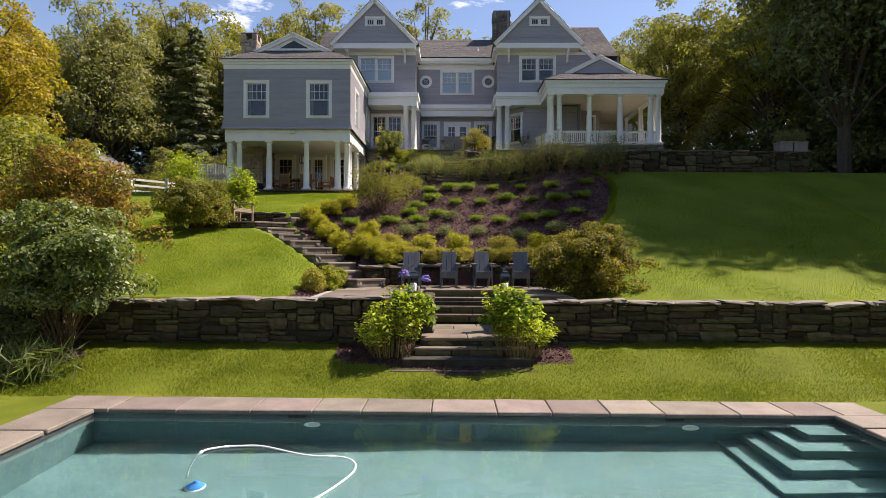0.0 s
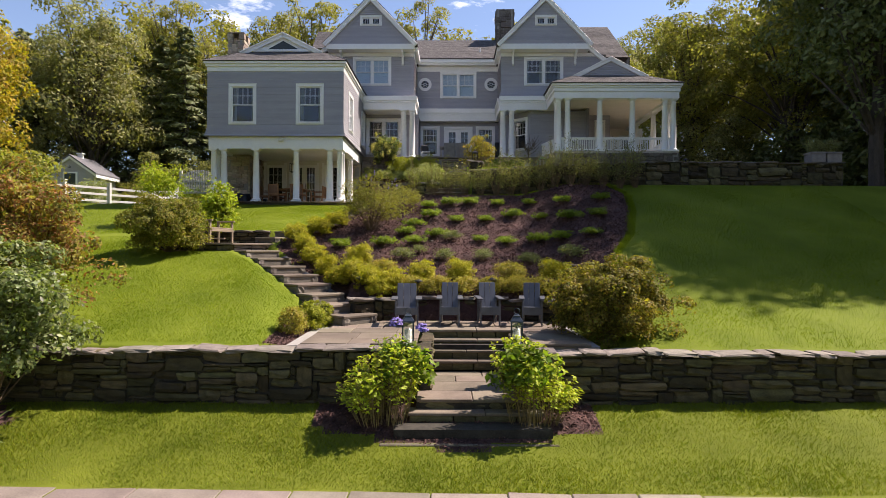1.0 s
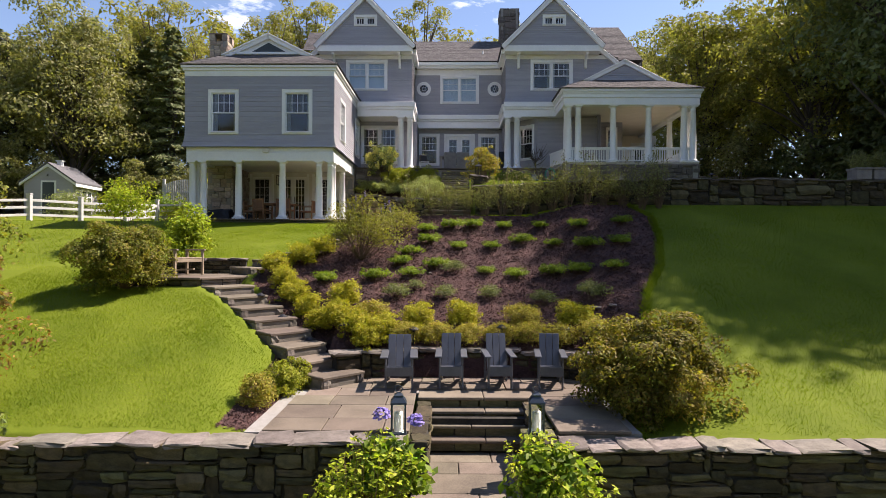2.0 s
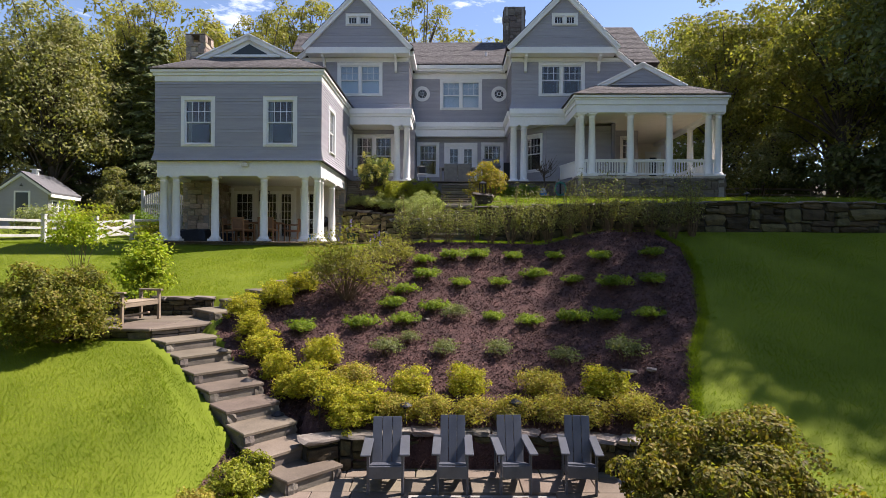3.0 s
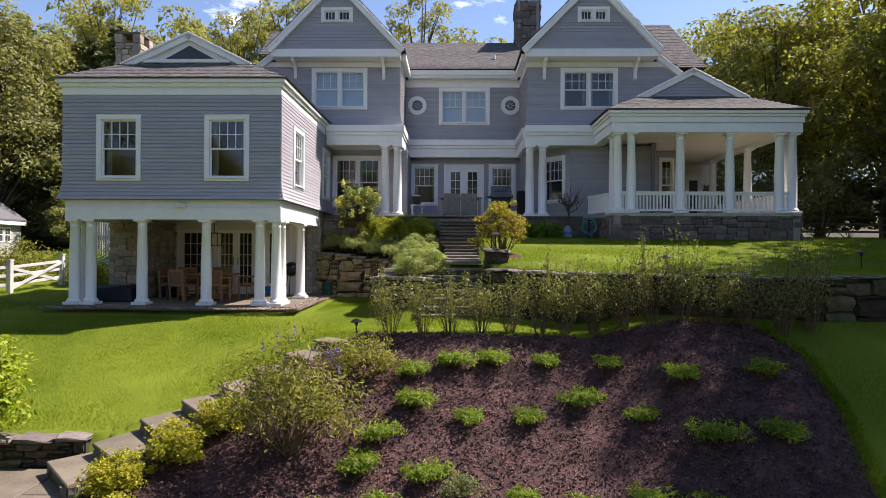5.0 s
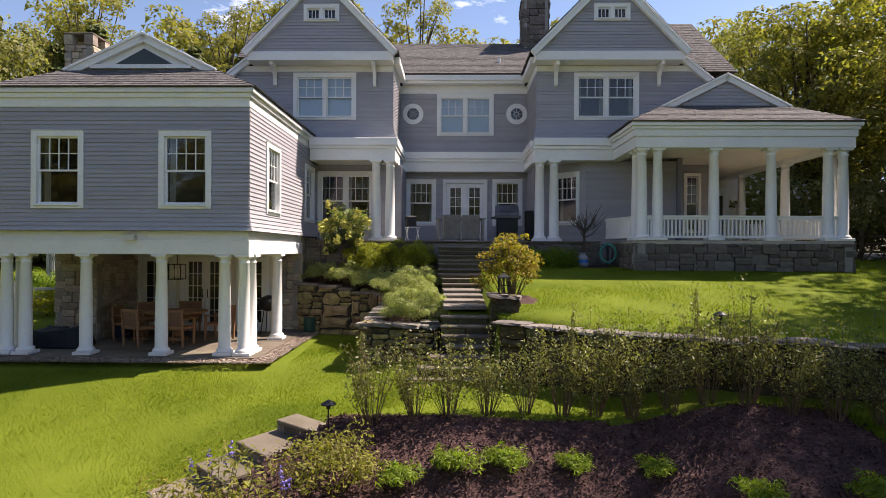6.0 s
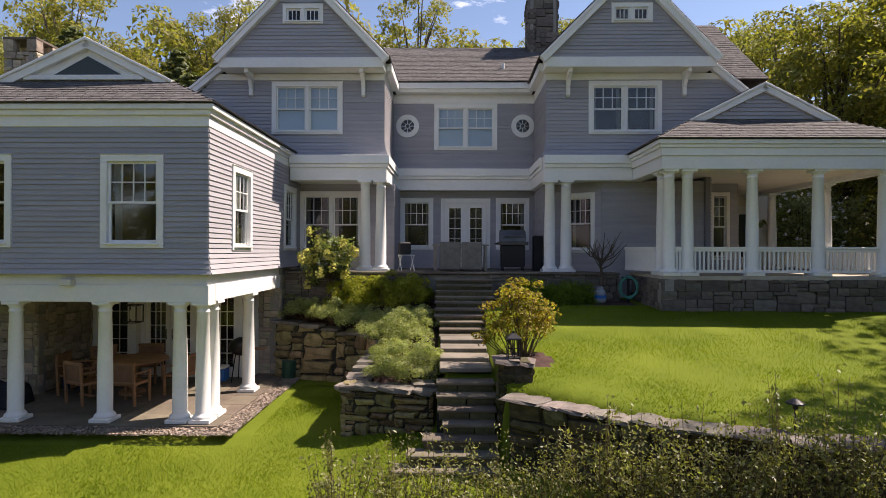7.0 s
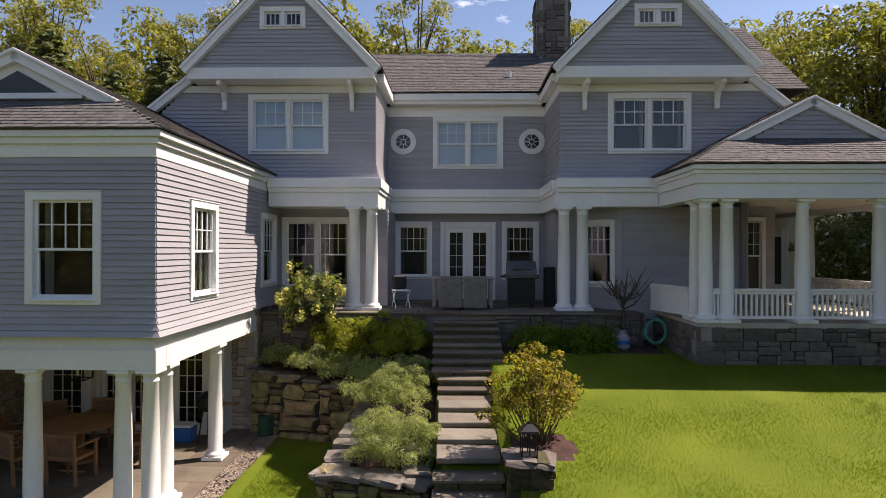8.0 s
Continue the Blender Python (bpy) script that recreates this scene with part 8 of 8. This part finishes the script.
for i in range(16):
    a = 2.4 * i
    k = rg.uniform(0.5, 1.0)
    b = Vector((0.015, 0.01, rg.uniform(0.38, 0.62)))
    tip = b + Vector((0.42 * k * math.cos(a), 0.3 * k * math.sin(a), rg.uniform(0.25, 0.5)))
    mid = b.lerp(tip, 0.5) + Vector((0, 0, -0.06))
    tube(bm, [b, mid, tip], 0.012, 0.004, 4)
    for j in range(2):
        tube(bm, [mid, mid + Vector((rg.uniform(-0.12, 0.12), rg.uniform(-0.1, 0.1), rg.uniform(0.12, 0.22)))], 0.007, 0.003, 4)
part("branchwork", bm, M_BARK, st)

# large shrubs at the pool's edge
shrub("viburnum", "large multi-stemmed viburnum with glossy leaves", (1.25, 1.05, 1.15), 0.082, L_VIB, 31, 110, 190, at=on_ground(-7.05, 11.0), low=-0.6, rough=0.3, shell=0.4, lift=1.4, n_stem=45, stem=0.016, massed=0.34, aspect=0.6)
shrub("autumn_shrub", "tall arching shrub with green, bronze and red leaves", (1.5, 1.2, 1.45), 0.082, L_AUTUMN, 32, 105, 180, at=on_ground(-7.95, 12.7, 0, 1.0, dz=-0.2), low=-0.7, rough=0.34, shell=0.4, lift=1.28, n_stem=50, stem=0.018, massed=0.36, aspect=0.5)
shrub("thicket_shrub", "tall olive shrub with bronze tips behind the viburnum", (1.9, 1.5, 1.6), 0.11, L_THICK, 36, 80, 110, at=on_ground(-10.2, 14.6), low=-0.6, rough=0.3, shell=0.4, lift=0.95, n_stem=30, stem=0.02, massed=0.42)
shrub("thicket_shrub", "tall yellow-green shrub at the back of the thicket", (1.9, 1.6, 1.6), 0.11, L_THICK, 37, 80, 100, at=on_ground(-12.2, 17.6), low=-0.6, rough=0.3, shell=0.45, lift=0.95, n_stem=24, stem=0.02, massed=0.45)
lily = thing("daylily", "clump of long arching dark green leaves", "plant", at=on_ground(-6.95, 9.95))
rgn = np.random.RandomState(5)
q = np.stack([rgn.normal(0, 0.3, 420), rgn.normal(0, 0.25, 420), rgn.uniform(0.08, 0.6, 420)], 1)
link_mesh("leaves", leaf_mesh("leaves", q, np.stack([rgn.normal(0, 1, 420), rgn.normal(0, 1, 420), rgn.uniform(0, 0.6, 420)], 1), 0.5, L_VIB, 0.05, 0.3, 9, 0.2), lily)
shrub("viburnum", "dark evergreen shrub at the foot of the thicket", (1.3, 1.1, 0.8), 0.1, L_DARK, 34, 60, 90, massed=0.3, at=on_ground(-8.6, 10.2), low=-0.5, rough=0.25, lift=0.8)
shrub("grey_shrub", "grey-green rounded shrub near the shed", (1.1, 1.0, 0.8), 0.1, L_GREY, 35, 130, 40, 0.18, at=on_ground(-18.5, 33.5), low=-0.5, lift=0.8)
for k, (x, y, s, mt, lab) in enumerate(((-16.2, 34.0, 1.0, L_OLIVE, "pale olive shrub behind the fence"), (-14.6, 35.0, 0.9, L_GREEN, "clipped dark green shrub behind the fence"), (-13.0, 33.0, 0.6, L_GOLD, "golden shrub behind the fence"), (-12.2, 34.6, 0.8, L_GREEN, "dark green shrub behind the wing"))):
    shrub("garden_shrub", lab, (1.2, 1.0, 0.8), 0.1, mt, 36 + k, 110, 36, 0.18, at=on_ground(x, y, 0, s), low=-0.5, lift=0.75)

# ---- trees ----
T = {
    "a": tree("broadleaf_tree", "tall broadleaf tree in dense grey-olive leaf", 14.2, 4.0, L_GREYTREE, 1, at=on_ground(-26.0, 45.5), n_bough=120, per=190, leaf=0.23),
    "b": tree("broadleaf_tree", "tall airy broadleaf tree with yellowing crown", 17.5, 3.6, L_TREE, 2, at=on_ground(-23.4, 52), n_bough=160, per=100, leaf=0.21, bough=0.75),
    "c": tree("conifer", "dark green spruce in the wood", 13.5, 3.4, L_DARK, 3, n_bough=160, per=100, leaf=0.28, kind="conifer", at=on_ground(-22.6, 49.5)),
    "d": tree("broadleaf_tree", "yellow-green maple by the thicket", 8.3, 3.5, L_YELLOW, 4, at=on_ground(-18.4, 22.3), n_bough=120, per=260, leaf=0.14, bough=0.75, low=-0.9),
    "e": tree("broadleaf_tree", "broad olive tree beside the porch", 11.8, 3.9, L_OLIVETREE, 5, at=on_ground(15.4, 39.0), n_bough=130, per=200, leaf=0.18, bough=0.85, low=-0.9),
    "f": tree("conifer", "dark hemlock at the wood's edge", 15.5, 4.4, L_DARK, 6, n_bough=150, per=110, leaf=0.27, kind="conifer", at=on_ground(22.5, 29.5)),
    "h": tree("broadleaf_tree", "huge dark-leaved tree shading the lawn", 21.0, 4.6, L_DARK, 8, at=on_ground(21.8, 25.8, 0, 1.08), n_bough=130, per=140, leaf=0.31, low=-1.0),
    "g": tree("broadleaf_tree", "broadleaf tree in the surrounding wood", 15.0, 4.2, L_TREE, 7, at=on_ground(-24, 20), n_bough=75, per=85, leaf=0.42),
}
rg = random.Random(99)
spots = [("a", -31.5, 48, 0.95), ("b", -18.8, 50, 0.8), ("b", -16, 57, 1.0), ("g", -28.5, 58, 1.1), ("c", -20.0, 47.5, 1.0), ("c", -24.5, 50.5, 1.0), ("c", -17.3, 48.5, 0.9), ("c", -29.5, 51, 1.1), ("c", -14.2, 49, 0.85), ("g", -36, 44, 1.0), ("g", -37, 34, 1.0), ("c", -34, 40, 1.0), ("c", -26.8, 48.5, 1.1), ("c", -15.6, 50.5, 1.0), ("c", -31.8, 46.5, 1.0),
         ("b", -13.2, 61, 1.15), ("g", -7, 68, 1.2), ("b", -1.9, 60, 1.08), ("g", 3.6, 74, 1.2), ("b", 9.2, 66, 1.12), ("a", 13.5, 66, 1.15), ("g", -19, 66, 1.1), ("b", 18, 64, 0.97), ("g", 0.5, 80, 1.15), ("g", -9, 78, 1.2), ("g", 8, 80, 1.2), ("g", 22, 58, 1.05), ("g", -24, 66, 1.2),
         ("e", 20.8, 44, 0.85), ("b", 18.5, 48, 0.8), ("a", 16.5, 54, 1.0), ("g", 26, 46, 1.2),
         ("f", 24.5, 33.5, 1.05), ("e", 19.2, 34.6, 0.95), ("c", 25, 26.5, 1.15), ("f", 29, 30, 1.35), ("h", 21.9, 24.4, 0.99), ("h", 27.3, 26.0, 1.1), ("h", 17.4, 25.6, 0.72), ("g", 31, 21.5, 1.3), ("g", 27.5, 37, 1.1), ("a", 24.5, 38.5, 0.8), ("g", 33, 25, 1.7), ("g", 33, 34, 1.7), ("h", 20.0, 22.4, 0.85), ("e", 23.0, 20.5, 1.0),
         ("g", -30, -6, 1.2), ("g", -39, -14, 1.3), ("g", -31, 4, 1.1), ("g", -47, -4, 1.4), ("g", -36, 14, 1.2), ("g", -25, -17, 1.1), ("g", 31, -6, 1.2), ("g", 38, -14, 1.3), ("f", 21.6, 32.6, 0.9), ("f", 24.5, 28.0, 1.0), ("g", -23, 12, 0.8), ("g", -29, 27, 0.9), ("g", 22, 6, 0.8), ("g", -14, -20, 1.2), ("g", -6, -22, 1.25), ("g", 2, -21, 1.15), ("g", 9, -23, 1.2), ("g", 16, -20, 1.2), ("g", -20, -8, 0.9), ("g", 22, -8, 1.0), ("g", 28, 14, 0.9)]
for k, x, y, s in spots:
    copy_thing(T[k], on_ground(x, y, rg.uniform(0, 360), s * rg.uniform(0.97, 1.03)))

for k, (x, y) in enumerate(((19.6, 31.6), (20.6, 28.8), (21.2, 26.2), (14.6, 39.4), (21.5, 31.0), (17.4, 38.8), (22.5, 28.5), (20.0, 37.9), (20.6, 34.6), (24.5, 24.5), (-30.5, 47.0), (-26.0, 45.0), (-20.5, 47.5), (-17.0, 49.5), (-23.0, 47.0), (-14.0, 47.0), (-33.0, 42.0), (20.0, 40.5), (23.5, 37.0), (26.0, 33.0), (28.0, 28.0), (18.5, 43.5), (27.0, 24.0), (22.2, 26.8), (24.2, 30.5), (22.5, 33.8), (21.5, 23.5), (18.8, 33.2), (20.2, 33.0), (19.4, 29.6), (20.4, 26.6))):
    if k == 0:
        under = shrub("wood_undergrowth", "dark undergrowth at the edge of the wood", (1.7, 1.5, 1.5), 0.24, L_DARK, 70, 34, 42, massed=0.55, at=on_ground(x, y), group="undergrowth in the wood", low=-0.4, rough=0.3, lift=0.8, stem=0.02)
    else:
        copy_thing(under, on_ground(x, y, k * 47, 1.0 + 0.25 * math.sin(k * 2.1)))

edge0 = shrub("wood_edge_shrub", "olive leafy shrub at the foot of the trees", (2.4, 2.0, 2.3), 0.16, L_GREYTREE, 71, 46, 100, massed=0.65, at=on_ground(-27.5, 42.8), group="shrubs at the foot of the trees", low=-0.6, rough=0.3, lift=0.85, stem=0.02)
for x, y, s in ((-30.5, 44.0, 1.1), (-20.6, 45.6, 0.9), (-18.2, 46.6, 0.9), (-15.8, 47.2, 0.8), (13.8, 37.6, 0.9), (16.0, 36.2, 0.9)):
    copy_thing(edge0, on_ground(x, y, x * 40, s))

# ---- rocks, mulch chips, grass ----
rg = random.Random(44)
for x, y, s in ((3.21, 16.56, 0.2), (3.55, 16.4, 0.14), (-1.0, 19.35, 0.16), (-0.35, 18.75, 0.1)):
    r = new("field_rock", CAPS[rg.randrange(5)])
    r.matrix_basis = on_ground(x, y, rg.uniform(0, 360), s * 1.15, dz=0.02, sz=s * 0.3)
    tagged(r, "small flat tan rock lying on the mulch", "rock")


def scatter(n, test, box4, seed):
    rgn = np.random.RandomState(seed)
    out = []
    while len(out) < n:
        for x, y in zip(rgn.uniform(box4[0], box4[1], 4000), rgn.uniform(box4[2], box4[3], 4000)):
            if test(x, y):
                out.append((x, y, ground(x, y)))
        if not out:
            break
    return np.array(out[:n])


M_CHIP = varied("mulch_chip", (0.033, 0.017, 0.015), (0.155, 0.083, 0.072), 3, 40, 0.2, 0.9, island=0.6)
chips = scatter(62000, in_bed, (-4.8, 5.9, 10.2, 22.3), 3)
chips[:, 2] += np.random.RandomState(1).uniform(0.0, 0.035, len(chips))
tagged(new("mulch_chips", leaf_mesh("mulch_chips", chips, np.tile((0.0, 0.0, 1.0), (len(chips), 1)), 0.055, M_CHIP, 0.4, 0.4, 9, 0.7)), "dark reddish bark mulch chips", "mulch", kind="stuff")
M_BLADE = varied("grass_blade", (0.116, 0.169, 0.010), (0.225, 0.280, 0.025), 0.6, 30, 0.0, 0.8, island=0.2, hue=0.012, trans=0.5, spec=0.05)


M_DRYBLADE = varied("dry_grass_blade", (0.104, 0.142, 0.010), (0.195, 0.226, 0.025), 0.9, 30, 0.0, 0.8, island=0.3, hue=0.02, trans=0.45, spec=0.05)


def grass(n, test, box4, seed, h=0.05, material=M_BLADE):
    p = scatter(n, test, box4, seed)
    rgn = np.random.RandomState(seed + 9)
    m = len(p)
    a = rgn.uniform(0, 2 * math.pi, m)
    w = rgn.uniform(0.004, 0.008, m)
    hh = h * rgn.uniform(0.5, 1.4, m)
    v = np.empty((m, 3, 3))
    side = np.stack([np.cos(a) * w, np.sin(a) * w, a * 0], 1)
    lean = np.stack([rgn.normal(0, 0.8, m) * hh, rgn.normal(0, 0.8, m) * hh, hh], 1)
    v[:, 0], v[:, 1], v[:, 2] = p - side, p + side, p + lean
    v[:, :2, 2] -= 0.01
    me = bpy.data.meshes.new("grass")
    me.vertices.add(3 * m)
    me.vertices.foreach_set("co", v.reshape(-1))
    me.loops.add(3 * m)
    me.loops.foreach_set("vertex_index", np.arange(3 * m))
    me.polygons.add(m)
    me.polygons.foreach_set("loop_start", np.arange(0, 3 * m, 3))
    me.update(calc_edges=True)
    me.materials.append(material)
    return tagged(new("grass", me), "short mown green grass", "grass", kind="stuff")


def lawn_low(x, y):
    return y < 11.6 and not in_bed(x, y) and not (POOL_ROT.inverted() @ Vector((x, y, 0))).y < 0.72


def seg_side(x, y):
    """Left of the stair line."""
    return x < lerp_table(((14.0, -2.4), (15.1, -3.1), (16.4, -4.35), (17.6, -5.75), (17.7, -7.8), (20.1, -7.9), (20.3, -5.7), (20.8, -4.88), (21.6, -3.98), (22.4, -3.1), (23.0, -2.6), (23.15, -1.2), (23.6, -1.0)), y) if y > 14 else x < -3.2


def upper_lawn(x, y):
    if in_bed(x, y) or y > lerp_table(EDGE, x) - 0.5 or (x < -3.3 and y > 25.9):
        return False
    t, d = along(x, y, (-5.15, 19.6), (-2.1, 22.53))
    return not (-0.12 < t < 1.07 and d < 0.5) and not (y < 20.5 and x > -7.9)


grass(90000, lawn_low, (-8.5, 9.5, 9.2, 11.6), 1, 0.036, M_DRYBLADE)
grass(80000, lambda x, y: seg_side(x, y), (-10.5, -2.5, 12.1, 19.4), 2, 0.032)
grass(9000, lambda x, y: -0.06 < x - bed_right(y) < 0.14, (2.6, 6.0, 12.1, 21.9), 8, 0.075)
grass(70000, lambda x, y: y < 21.6 and x > bed_right(y) - 0.07 + 0.1 * noise.noise((x * 3, y * 3, 1.0)), (2.8, 12.5, 12.1, 21.6), 3, 0.032)
grass(95000, upper_lawn, (-10.5, 3.4, 19.9, 30.0), 4, 0.034)
grass(30000, lambda x, y: y < 32 and not (x > -10.6), (-18.0, -10.4, 19.0, 32.0), 6, 0.05)
grass(15000, lambda x, y: True, (11.5, 20.0, 23.0, 36.0), 7, 0.07)
grass(100000, lambda x, y: y > lerp_table(EDGE, x) + 0.12 and not in_bed(x, y) and not (x < 1.0), (1.0, 11.8, 21.9, 30.0), 5, 0.028)

# ---- shingles ----
for ob, pts, e0, e1, nrm, thick in SHINGLES:
    u = (e1 - e0).normalized()
    vdir = nrm.cross(u).normalized()
    if vdir.z < 0:
        vdir.negate()
    o = e0 + nrm * thick
    poly = [((Vector(p) - e0).dot(u), (Vector(p) - e0).dot(vdir)) for p in pts]
    vmax = max(q[1] for q in poly)
    vs, fs = [], []
    r = 0.0
    row = 0
    while r < vmax:
        t1 = min(r + 0.15, vmax)
        vm = r + 0.06
        xs = []
        for (ax, ay), (bx, by) in zip(poly, poly[1:] + poly[:1]):
            if (ay - vm) * (by - vm) < 0:
                xs.append(ax + (bx - ax) * (vm - ay) / (by - ay))
        if len(xs) >= 2:
            lo, hi = min(xs) - 0.01, max(xs) + 0.01
            x = lo - (0.14 if row % 2 else 0.0) * rg.uniform(0.6, 1.2)
            while x < hi:
                w = rg.uniform(0.13, 0.24)
                a, b = max(lo, x + 0.006), min(hi, x + w - 0.006)
                if b - a > 0.02:
                    k = len(vs)
                    h = rg.uniform(0.012, 0.02)
                    for uu, vv, nn in ((a, r - 0.008, 0.001), (b, r - 0.008, 0.001), (b, r - 0.008, h), (a, r - 0.008, h), (b, t1, 0.006), (a, t1, 0.006)):
                        vs.append(o + u * uu + vdir * vv + nrm * nn)
                    fs += [(k, k + 1, k + 2, k + 3), (k + 3, k + 2, k + 4, k + 5)]
                x += w
        r += 0.135
        row += 1
    if vs:
        me = bpy.data.meshes.new("shingles")
        me.from_pydata([tuple(v) for v in vs], [], fs)
        me.materials.append(M_ROOF)
        tagged(link_mesh("shingles", me, ob), kind="stuff")
